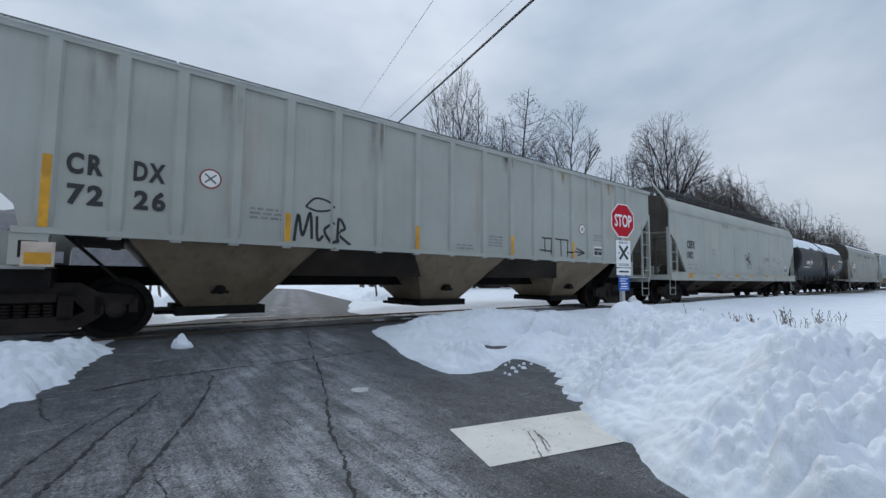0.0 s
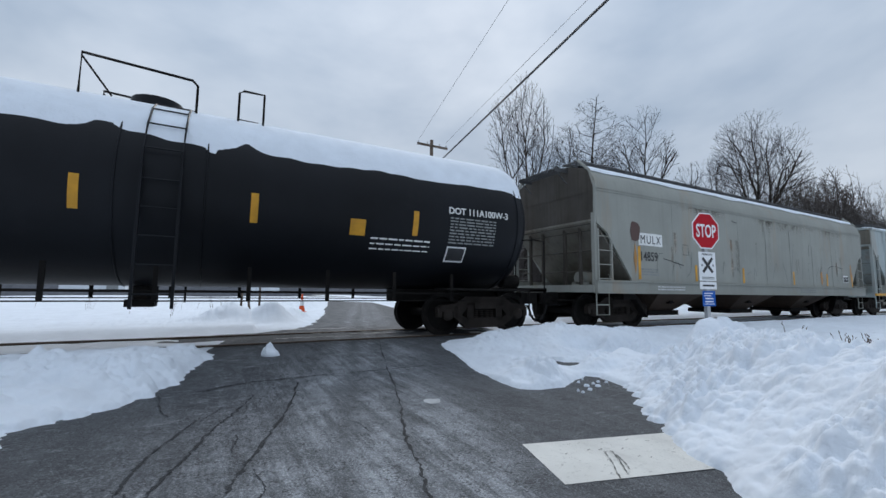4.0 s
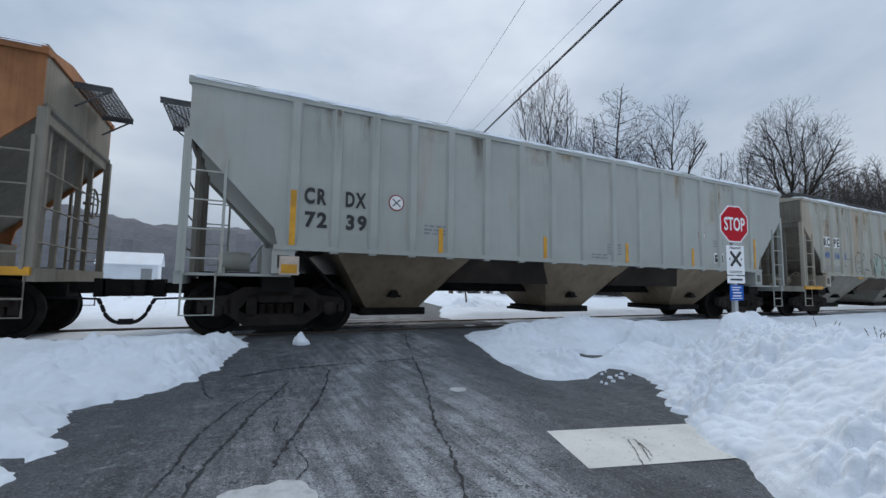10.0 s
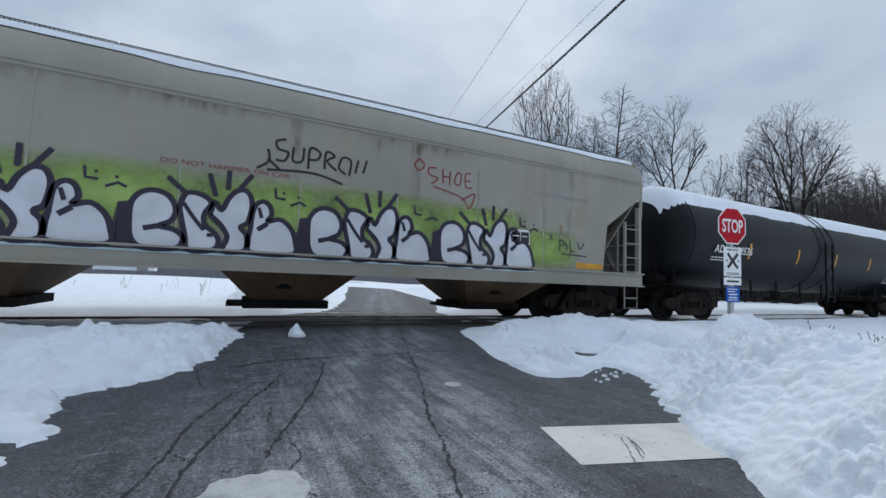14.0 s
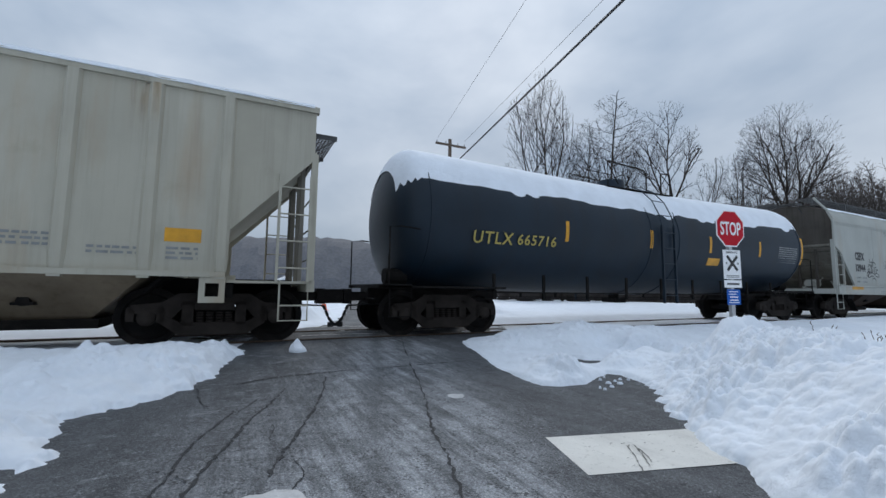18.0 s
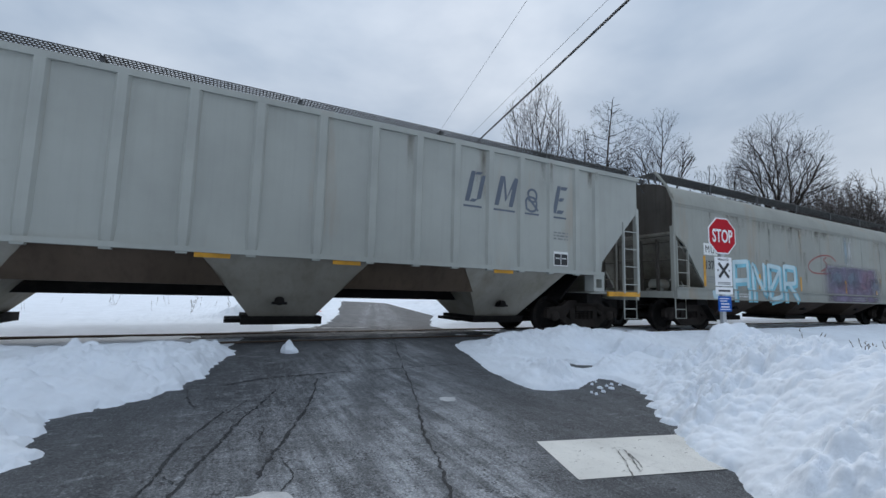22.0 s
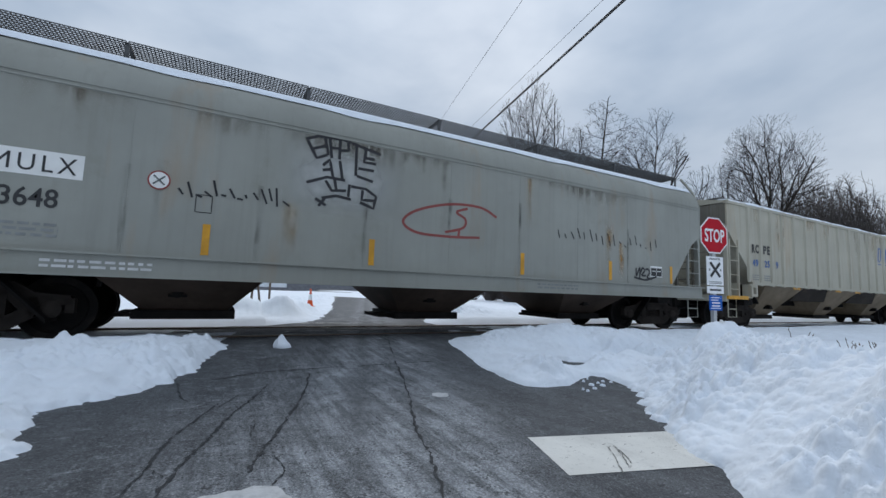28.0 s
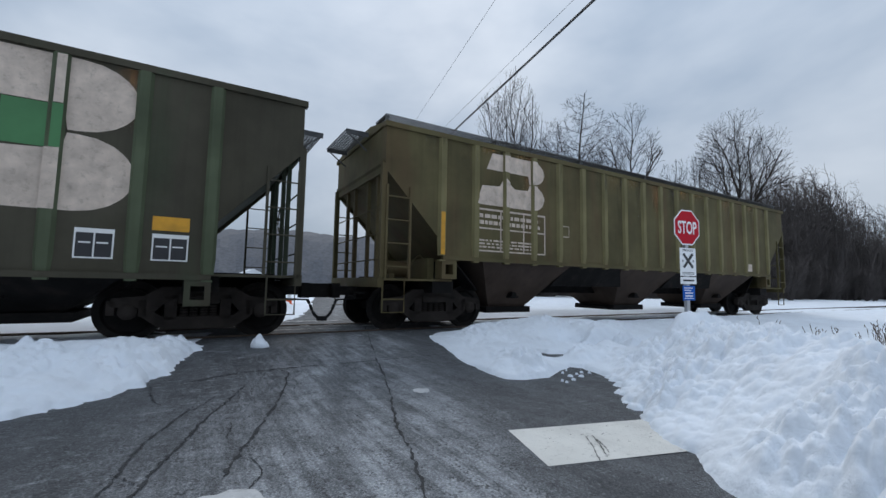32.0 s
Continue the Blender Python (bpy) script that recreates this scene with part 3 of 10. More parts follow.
def clod_cells(x, y, size, seed=0):
    """Rounded clods: 1 at the middle of each cell of about that size, 0 at its rim."""
    u, v = x / size + 31.7 * seed + 400, y / size + 17.9 * seed + 400
    i, j = np.floor(u).astype(int), np.floor(v).astype(int)
    best = np.full(x.shape, 9.0)
    for a in (-1, 0, 1):
        for b in (-1, 0, 1):
            p = LATTICE[(i + a) % 256, (j + b) % 256] * 0.45 + 0.5
            q = LATTICE[(i + a + 77) % 256, (j + b + 131) % 256] * 0.45 + 0.5
            best = np.minimum(best, (i + a + p - u) ** 2 + (j + b + q - v) ** 2)
    r = np.sqrt(best)
    return np.maximum(0, 1 - 0.55 * r - 1.0 * best)


MOUNDS = ((6.35, 3.3, 0.40, 0.18), (6.30, 3.64, 0.25, 0.35), (6.68, 3.72, 0.27, 0.36), (7.06, 3.72, 0.25, 0.42), (7.42, 3.64, 0.25, 0.36), (6.75, 3.0, 0.35, 0.14), (5.75, 6.25, 0.42, 0.15), (8.0, 6.1, 0.5, 0.14), (6.7, 6.35, 0.5, 0.07), (5.6, 2.6, 0.8, 0.24), (4.6, 1.6, 1.2, 0.26), (7.2, 2.1, 0.9, 0.10), (3.9, 0.6, 1.2, 0.3), (9.5, 0.8, 1.6, 0.06), (5.6, 5.9, 0.4, 0.08), (6.75, 5.5, 0.5, 0.13), (7.1, 6.1, 0.5, 0.11), (5.6, 4.35, 0.3, 0.08),
          (5.0, 6.3, 0.4, 0.06), (-1.3, 6.4, 0.7, 0.05), (-2.0, 5.4, 0.9, 0.06), (-2.8, 6.7, 0.8, 0.07),
          (1.6, 12.6, 0.55, 0.5), (0.5, 13.0, 0.8, 0.3), (2.6, 14.5, 0.8, 0.3), (7.2, 14.0, 0.9, 0.28))
# hollows between the banks where the asphalt shows
PITS = ((4.42, 4.82, 0.30, 0.42), (4.78, 4.62, 0.22, 0.15), (6.2, 5.1, 0.7, 0.10), (5.05, 7.1, 0.40, 0.09), (-1.18, 3.22, 0.12, 0.09), (5.95, 5.5, 0.24, 0.16), (6.0, 4.72, 0.20, 0.26), (5.5, 4.78, 0.26, 0.11), (6.25, 4.2, 0.22, 0.10))


def snow_z(x, y):
    d = outside(x, y)
    wobble = 0.14 * lumps(x, y, 0.5, 3, 3) + 0.10 * (clod_cells(x, y, 0.22, 2) - 0.6) + 0.05 * (clod_cells(x, y, 0.09, 4) - 0.6)
    # wheels have cut the edge of the tongue beside the lane straight
    cut = smooth01(y, 3.0, 3.6) * (1 - smooth01(y, 6.8, 7.2)) * (x > 1) * (1 - smooth01(x, 4.3, 4.8))
    edge = d + wobble * smooth01(y, 1.0, 2.0) * (1 - 0.75 * cut)
    hollow = np.full(x.shape, 9.0)
    for px_, py_, rx_, ry_ in PITS:
        q = np.hypot((x - px_) / rx_, (y - py_) / ry_)
        hollow = np.minimum(hollow, (q - 1) * min(rx_, ry_) + 0.35 * wobble)
    bank, edge = edge, np.minimum(edge, hollow)
    lip = smooth01(edge, -0.02, 0.09) * 0.45 + smooth01(bank, 0.02, 0.8) * smooth01(hollow, 0.0, 0.22) * 0.55
    heap = smooth01(bank, 0.05, 1.0) * smooth01(hollow, 0.0, 0.25) * (x > 1) + lip * (x <= 1)
    flat = smooth01(y, 4.2, 4.8) * (x > 1) * (1 - smooth01(x, 5.6, 6.4))
    z = road_z(x, y) - 0.03 + lip * (0.16 - 0.06 * flat)
    for mx, my, r, h in MOUNDS:
        z = z + heap * h * np.exp(-((x - mx) ** 2 + (y - my) ** 2) / (r * r))
    # ploughed snow lies in clods; beside the wheels it is pressed, farther out it is smooth
    u = x - 0.26 * y
    pressed = smooth01(y, 4.0, 4.9) * (1 - smooth01(d, 0.35, 0.75)) * (x > 1)
    left_bank = smooth01(-x, 0.0, 0.6)
    clear_of_track = 1 - smooth01(y, 6.9, 7.3) * (1 - smooth01(y, 11, 13))
    ploughed = smooth01(edge, 0.0, 0.30) * (1 - smooth01(d, 1.7, 3.6)) * clear_of_track * (1 - 0.7 * pressed) * (1 - 0.35 * left_bank) * (1 - 0.65 * left_bank * smooth01(y, 5.6, 6.4))
    big, mid, small = clod_cells(x, y, 0.36, 5), clod_cells(x, y, 0.17, 6), clod_cells(x, y, 0.08, 7)
    where = 0.12 + 0.88 * smooth01(lumps(x, y, 0.8, 3, 12), -0.30, 0.35)
    grain = clod_cells(x, y, 0.043, 17)
    clods = (0.17 * big * np.maximum(0, lumps(x, y, 0.55, 1, 5) + 0.15) + 0.12 * mid * where + 0.085 * small * where + 0.030 * grain * where ** 2) * (1 - 0.55 * flat)
    z = z + ploughed * (0.10 * lumps(x, y, 1.1, 2, 8) + clods)
    z = z + pressed * lip * 0.018 * lumps(u * 5, y * 0.35, 0.5, 2, 14)
    crust = 0.5 + 0.5 * lumps(x, y, 1.6, 2, 15)
    z = z + 0.06 * lumps(x, y, 5.0, 2, 9) * smooth01(d, 0.8, 4.0) + (0.022 * lumps(x, y, 0.35, 4, 10) + 0.055 * crust * clod_cells(x, y, 0.13, 9) + 0.020 * clod_cells(x, y, 0.06, 19) * crust) * smooth01(edge, 0.05, 0.5) * clear_of_track
    near_track = 1 - smooth01(np.abs(y - TRACK_Y), 1.15, 2.0)
    on_road = 1 - smooth01(d, -0.1, 0.3)
    bed = (0.098 + 0.02 * lumps(x, y, 0.7, 3, 11)) * (1 - on_road) + on_road * (-0.02)
    return z * (1 - near_track) + near_track * bed


def far_z(x, y):
    r = np.hypot(x, y)
    return -0.35 * smooth01(r, 30, 120) - 6.0 * smooth01(y - 0.2 * x, 70, 300) + 0.3 * fuzz(x, y, 40.0, 11) * smooth01(r, 40, 100)


def ground_z(x, y):
    near = (1 - smooth01(np.abs(x - 5), 24, 34)) * (1 - smooth01(np.abs(y - 8), 22, 32))
    return np.where(near > 0, near * snow_z(x, y) + (1 - near) * (far_z(x, y) + 0.05), far_z(x, y) + 0.05)


def lines(*spans):
    out = []
    for a, b, step in spans:
        out += list(np.arange(a, b, step))
    return np.array(out)


xs = lines((-2500, -400, 300), (-400, -60, 40), (-60, -16, 3.0), (-16, -5, 0.4), (-5, -2.6, 0.045), (-2.6, -0.2, 0.020), (-0.2, 2.3, 0.04), (2.3, 5.6, 0.0145), (5.6, 8.2, 0.022), (8.2, 14, 0.07), (14, 30, 0.5), (30, 90, 3.0), (90, 400, 31), (400, 2600, 300))
ys = lines((-2500, -400, 300), (-400, -40, 40), (-40, -5, 2.5), (-5, 0.4, 0.25), (0.4, 3.6, 0.0145), (3.6, 6.9, 0.022), (6.9, 11, 0.10), (11, 17, 0.15), (17, 34, 0.6), (34, 90, 3.0), (90, 400, 31), (400, 2600, 300))
ground = tagged(new("ground", grid_mesh("ground", xs, ys, ground_z, M_SNOW)), "snow-covered ground with ploughed banks beside the road", "snow", kind="structure")



def road_sheet():
    ts = lines((-8, 4, 0.5), (4, 14, 0.2), (14, 60, 4), (60, 150, 15))
    us = np.linspace(-3.4, 3.6, 22)
    rows = []
    for t in ts:
        for u in us:
            y = t - u * 0.0
            x = 1.35 + 0.225 * (t - 3.0) + u
            rows.append((x, y, float(road_z(np.array(x), np.array(y))) - 0.015 * (abs(u) / 3.5) ** 2 + (-0.32 * float(smooth01(np.array(math.hypot(x, y)), 30, 120)))))
    w = len(us)
    quads = [(j * w + i, j * w + i + 1, (j + 1) * w + i + 1, (j + 1) * w + i) for j in range(len(ts) - 1) for i in range(w - 1)]
    me = bpy.data.meshes.new("road")
    me.from_pydata(rows, [], quads)
    me.materials.append(M_ASPHALT)
    me.shade_smooth()
    return me


road = tagged(new("road", road_sheet()), "worn grey asphalt road with salt stains over a level crossing", "road", kind="structure")


def rail(y):
    bm = bmesh.new()
    h = 0.036
    prof = [(-h, 0), (-h, -0.035), (-0.01, -0.05), (-0.01, -0.13), (-0.07, -0.145), (-0.07, -0.16), (0.07, -0.16), (0.07, -0.145), (0.01, -0.13), (0.01, -0.05), (h, -0.035), (h, 0)]
    xs_ = [-150, -40, 0, 40, 120, 400]
    rings = [[bm.verts.new((x, y + a, RAIL_Z + b)) for a, b in prof] for x in xs_]
    for a, b in zip(rings, rings[1:]):
        for k in range(len(prof)):
            bm.faces.new((a[k], a[(k + 1) % len(prof)], b[(k + 1) % len(prof)], b[k]))
    bm.faces.new(rings[0])
    bm.faces.new(rings[-1][::-1])
    me = mesh_from(bm, "rail")
    me.materials.append(M_RAIL)
    return tagged(new("rail", me), "rusty steel rail half sunk in snow", "rail", "rails of the track", "structure")


rail(TRACK_Y - GAUGE / 2 - 0.036)
rail(TRACK_Y + GAUGE / 2 + 0.036)


# ---- wear of the road ----
def road_ribbon(name, pts, width, mat, lift, label, category, seed=0, rough=0.3):
    """A thin uneven strip lying on the asphalt."""
    rng = random.Random(seed)
    pts = curvy([(p[0], p[1], 0) for p in pts], 10)
    bm = bmesh.new()
    prev = None
    for i, p in enumerate(pts):
        d = (pts[min(i + 1, len(pts) - 1)] - pts[max(i - 1, 0)]).normalized()
        jog = rng.uniform(-1, 1) * width * rough
        w = width * (0.5 + rng.uniform(-0.3, 0.3) * rough * 2) * (0.3 if i in (0, len(pts) - 1) else 1)
        row = []
        for s_ in (1, -1):
            x, y = p.x - d.y * (s_ * w + jog), p.y + d.x * (s_ * w + jog)
            row.append(bm.verts.new((x, y, float(road_z(np.array(x), np.array(y))) + lift)))
        if prev:
            bm.faces.new((prev[0], row[0], row[1], prev[1]))
        prev = row
    me = mesh_from(bm, name)
    me.materials.append(mat)
    return tagged(new(name, me), label, category, "cracks in the asphalt", "structure")


CRACKS = (((0.02, 5.01), (0.3, 5.16), (0.6, 5.25), (1.26, 5.29), (2.01, 5.29), (2.88, 5.34), (3.4, 5.40)),
          ((0.50, 4.66), (0.3, 4.07), (0.11, 3.59), (0.01, 3.2), (-0.1, 2.88), (-0.18, 2.53), (-0.25, 2.0)),
          ((0.05, 4.05), (-0.14, 3.5), (-0.24, 3.15), (-0.28, 2.82), (-0.33, 2.61), (-0.42, 2.2)),
          ((0.99, 5.05), (0.72, 4.03), (0.51, 3.42), (0.37, 3.04), (0.29, 2.82), (0.21, 2.56)),
          ((-0.31, 5.05), (-0.24, 4.43), (-0.17, 4.21)),
          ((3.3, 9.0), (2.34, 5.93), (1.9, 4.45), (1.6, 3.56), (1.36, 2.91), (1.24, 2.44), (1.14, 2.14), (1.0, 1.75)),
          ((0.24, 4.35), (0.13, 4.1), (0.06, 3.95)))
for k, pts in enumerate(CRACKS):
    road_ribbon("road_crack", pts, (0.022, 0.017, 0.013, 0.018, 0.010, 0.015, 0.007)[k], M_TAR, 0.003, "dark crack running through the asphalt", "crack", k, 0.75)
rng_r = random.Random(12)
for k in range(9):
    x, y = rng_r.uniform(-0.7, 1.6), rng_r.uniform(1.6, 5.5)
    a = rng_r.uniform(0, 6.28) if rng_r.random() < 0.4 else math.pi / 2 + 0.2 + rng_r.uniform(-0.4, 0.4)
    l = rng_r.uniform(0.15, 0.6)
    pts = [(x + math.cos(a) * l * q + rng_r.uniform(-0.04, 0.04), y + math.sin(a) * l * q + rng_r.uniform(-0.04, 0.04)) for q in (0, 0.33, 0.66, 1)]
    road_ribbon("road_crack", pts, 0.006, M_TAR, 0.003, "hairline crack in the worn asphalt", "crack", 40 + k, 0.9)
M_SCUFF = material("tyre_rubber_smear", (0.15, 0.147, 0.14), 0.85, 0, 0.3, 40.0, 0.1)
for k, (p, q) in enumerate((((2.40, 2.06), (2.14, 1.73)), ((2.46, 2.06), (2.24, 1.76)), ((2.43, 2.00), (2.31, 1.80)))):
    road_ribbon("tyre_scuff", [p, (p[0] * 0.5 + q[0] * 0.5 + 0.01, p[1] * 0.5 + q[1] * 0.5), q], 0.007, M_SCUFF, 0.0055, "grey tyre scuff across the painted line", "tyre mark", 90 + k, 0.6)
# small chips knocked out of the paint
for k in range(26):
    f, g = rng_r.uniform(0.08, 0.92), rng_r.uniform(0.06, 0.94)
    x, y = 1.83 + 0.18 * g + 1.07 * f, 1.84 + 0.58 * g - 0.29 * f
    a, l = rng_r.uniform(-0.6, 0.5), rng_r.uniform(0.008, 0.045)
    road_ribbon("paint_chip", [(x, y), (x + l * 0.5, y + l * 0.5 * a + 0.002), (x + l, y + l * a)], rng_r.uniform(0.002, 0.005), M_SCUFF, 0.0057, "dark chip worn out of the painted line", "paint chip", 120 + k, 0.8)
# rubber and tar seams where the road meets the rails
for y0, w in ((TRACK_Y - 0.80, 0.05), (TRACK_Y - 0.63, 0.05), (TRACK_Y + 0.63, 0.05), (TRACK_Y + 0.80, 0.05)):
    road_ribbon("crossing_seam", [(0.2, y0), (2.0, y0 + 0.01), (4.9, y0)], w, M_TAR, 0.004, "dark gap along the rail in the crossing", "seam", 7, 0.1)
for k in range(7):
    y0 = TRACK_Y + rng_r.uniform(-0.5, 2.2)
    x0 = rng_r.uniform(0.8, 3.0)
    road_ribbon("slush_streak", [(x0, y0), (x0 + 0.8, y0 + rng_r.uniform(-0.05, 0.05)), (x0 + rng_r.uniform(1.2, 2.2), y0 + rng_r.uniform(-0.1, 0.1))], rng_r.uniform(0.03, 0.10), M_SNOW_DIRTY, 0.006, "grey streak of frozen slush on the crossing", "slush", k, 0.5)


def slush_patch(cx, cy, rx_, ry_, h, seed, mat, label):
    rng = random.Random(seed)
    bm = bmesh.new()
    n = 30
    mid = bm.verts.new((cx, cy, float(road_z(np.array(cx), np.array(cy))) + h))
    rings = []
    for f, hh in ((0.6, 0.8), (0.88, 0.45), (1.0, -0.2)):
        ring = []
        for k in range(n):
            a = 2 * math.pi * k / n
            q = f * (1 + 0.28 * noise.noise((math.cos(a) * 1.6, math.sin(a) * 1.6, seed)) + 0.12 * noise.noise((math.cos(a) * 5, math.sin(a) * 5, seed)))
            ring.append(bm.verts.new((cx + rx_ * q * math.cos(a), cy + ry_ * q * math.sin(a), float(road_z(np.array(cx), np.array(cy))) + h * hh * (1 + rng.uniform(-0.3, 0.3)))))
        rings.append(ring)
    for k in range(n):
        bm.faces.new((mid, rings[0][k], rings[0][(k + 1) % n]))
        for a, b in zip(rings, rings[1:]):
            bm.faces.new((a[k], b[k], b[(k + 1) % n], a[(k + 1) % n]))
    me = mesh_from(bm, "slush_patch", True)
    me.materials.append(mat)
    return tagged(new("slush_patch", me), label, "slush")


slush_patch(0.14, 2.16, 0.27, 0.24, 0.016, 1, M_SLUSH, "crust of packed snow lying on the asphalt")
slush_patch(1.98, 3.7, 0.085, 0.085, 0.006, 2, M_SLUSH, "small pale ice spot on the asphalt")
for k in range(26):
    x, y = rng_r.uniform(3.5, 4.4), rng_r.uniform(3.3, 4.0)
    if 0.02 < -float(outside(np.array(x), np.array(y))) < 0.35:
        slush_patch(x, y, *[rng_r.uniform(0.012, 0.034)] * 2, 0.02, k + 9, M_SNOW, "small clod of snow fallen from the bank")

# ---- freight cars: x runs back from the leading end, z up from the railhead ----
WHEEL_R, WHEEL_BASE, TRUCK_IN = 0.43, 1.80, 1.42


def make_wheelset(bm):
    for s in (-1, 1):
        y = s * 0.7175
        lathe_y(bm, [(0.10, y - 0.075 * s), (0.33, y - 0.045 * s), (0.36, y - 0.07 * s), (0.43, y - 0.068 * s), (0.432, y + 0.045 * s), (0.46, y + 0.05 * s), (0.455, y + 0.072 * s), (0.36, y + 0.07 * s), (0.33, y + 0.02 * s), (0.10, y + 0.08 * s)], 0, 0, 32)
        for k in range(6):
            a = k * math.pi / 3
            lathe_y(bm, [(0.022, y - 0.062 * s), (0.022, y - 0.03 * s)], 0.24 * math.cos(a), 0.24 * math.sin(a), 6)
    lathe_y(bm, [(0.08, -1.02), (0.08, -0.80), (0.095, -0.79), (0.085, 0.0), (0.095, 0.79), (0.08, 0.80), (0.08, 1.02)], 0, 0, 14)


def make_side_frame(bm, s):
    y0, y1 = s * 0.93, s * 1.06
    y0, y1 = min(y0, y1), max(y0, y1)
    slab(bm, [(-1.12, 0.50), (-1.10, 0.62), (-0.72, 0.66), (-0.50, 0.80), (0.50, 0.80), (0.72, 0.66), (1.10, 0.62), (1.12, 0.50), (0.72, 0.48), (0.46, 0.62), (-0.46, 0.62), (-0.72, 0.48)], y0, y1)
    slab(bm, [(-0.74, 0.36), (-0.72, 0.50), (-0.46, 0.35), (0.46, 0.35), (0.72, 0.50), (0.74, 0.33), (0.48, 0.16), (-0.48, 0.16)], y0, y1)
    for c in (-1, 1):
        box(bm, c * 0.37 - 0.08, c * 0.37 + 0.08, y0, y1, 0.30, 0.68)
        slab(bm, [(c * 0.40, 0.62), (c * 0.52, 0.66), (c * 0.76, 0.44), (c * 0.64, 0.34)][::c], y0 + 0.01, y1 - 0.01)
        box(bm, c * 1.10 - 0.05, c * 1.10 + 0.05, y0, y1, 0.38, 0.58)
        box(bm, c * 0.72 - 0.05, c * 0.72 + 0.05, y0, y1, 0.36, 0.60)


def make_springs(bm, s):
    for cx in (-0.2, -0.07, 0.07, 0.2):
        for k in range(5):
            z = 0.33 + k * 0.042
            bmesh.ops.create_cone(bm, cap_ends=True, segments=10, radius1=0.058, radius2=0.058, depth=0.024, matrix=Matrix.Translation((cx, s * 0.995, z)))
    box(bm, -0.28, 0.28, s * 0.995 - 0.10, s * 0.995 + 0.10, 0.545, 0.66)


def make_bearing(bm, s):
    lathe_y(bm, [(0.115, s * 0.92), (0.125, s * 0.98), (0.12, s * 1.06), (0.07, s * 1.10), (0.03, s * 1.105)], 0, 0, 16)
    box(bm, -0.13, 0.13, min(s * 0.93, s * 1.05), max(s * 0.93, s * 1.05), 0.06, 0.16)


def make_bolster(bm):
    slab(bm, [(-0.22, 0.52), (-0.22, 0.70), (0.22, 0.70), (0.22, 0.52)], -1.0, 1.0)
    box(bm, -0.34, 0.34, -0.88, 0.88, 0.24, 0.519)
    box(bm, -0.62, -0.54, -0.75, 0.75, 0.36, 0.44)
    box(bm, 0.54, 0.62, -0.75, 0.75, 0.36, 0.44)
    tube(bm, [(-0.5, -0.86, 0.72), (0.5, -0.86, 0.42)], 0.025, 6)


def truck(car, x, steel):
    t = hang("truck", shared("bolster", steel, make_bolster), car, at=(x, 0, 0))
    for s in (-1, 1):
        hang("side_frame", shared(("side_frame", s), M_FRAME, lambda bm: (make_side_frame(bm, s), bevelled(bm, 0.012))), t)
        tagged(hang("spring_nest", shared(("spring_nest", s), M_FRAME, lambda bm: make_springs(bm, s)), t), kind="stuff")
        for c in (-1, 1):
            hang("bearing", shared(("bearing", s), M_FRAME, lambda bm: make_bearing(bm, s), True), t, at=(c * WHEEL_BASE / 2, 0, WHEEL_R))
    for c in (-1, 1):
        hang("wheelset", shared("wheelset", steel, make_wheelset, True), t, at=(c * WHEEL_BASE / 2, 0, WHEEL_R))
    return t


def make_coupler(bm):
    box(bm, -0.45, 0.5, -0.08, 0.08, 0.66, 0.84)
    slab(bm, [(-0.45, 0.60), (-0.45, 0.90), (-0.30, 0.90), (-0.30, 0.60)], -0.17, 0.17)
    slab(bm, [(-0.80, 0.61), (-0.80, 0.89), (-0.42, 0.89), (-0.42, 0.61)], 0.05, 0.17)
    slab(bm, [(-0.78, 0.61), (-0.78, 0.89), (-0.58, 0.89), (-0.58, 0.61)], -0.12, 0.06)
    box(bm, 0.0, 0.5, -0.28, 0.28, 0.60, 0.92)
    box(bm, -0.05, 0.02, -0.9, 0.1, 0.70, 0.73)


def make_hose(bm):
    tube(bm, [(0.3, -0.3, 0.60), (-0.42, -0.28, 0.57)], 0.018, 6)
    tube(bm, curvy([(-0.40, -0.28, 0.57), (-0.45, -0.30, 0.47), (-0.52, -0.30, 0.31), (-0.63, -0.29, 0.21), (-0.78, -0.28, 0.19)], 5), 0.030, 7)
    box(bm, -0.78, -0.68, -0.32, -0.24, 0.16, 0.25)


def end_gear(car, length, steel):
    for x, turn in ((0.0, 0), (length, math.pi)):
        c = hang("coupler", shared("coupler", steel, lambda bm: (make_coupler(bm), bevelled(bm, 0.015))), car, at=(x, 0, 0))
        c.rotation_euler = (0, 0, turn)
        # hoses hang on the camera's side of the coupler at both ends
        h = hang("air_hose", shared(("air_hose", turn > 1), M_RUBBER, (lambda bm: make_hose(bm)) if turn < 1 else (lambda bm: (make_hose(bm), bmesh.ops.scale(bm, vec=(-1, 1, 1), verts=bm.verts))), True), car, at=(x, 0, 0))


def ladder(car, x0, x1, y, z0, z1, rungs, mat, name="ladder"):
    bm = bmesh.new()
    for x in (x0, x1):
        box(bm, x - 0.02, x + 0.02, y - 0.03, y + 0.03, z0, z1)
    for k in range(rungs):
        z = z0 + (k + 0.5) * (z1 - z0) / rungs
        tube(bm, [(x0, y - 0.02, z), (x1, y - 0.02, z)], 0.013, 5)
    return part(name, bm, mat, car)


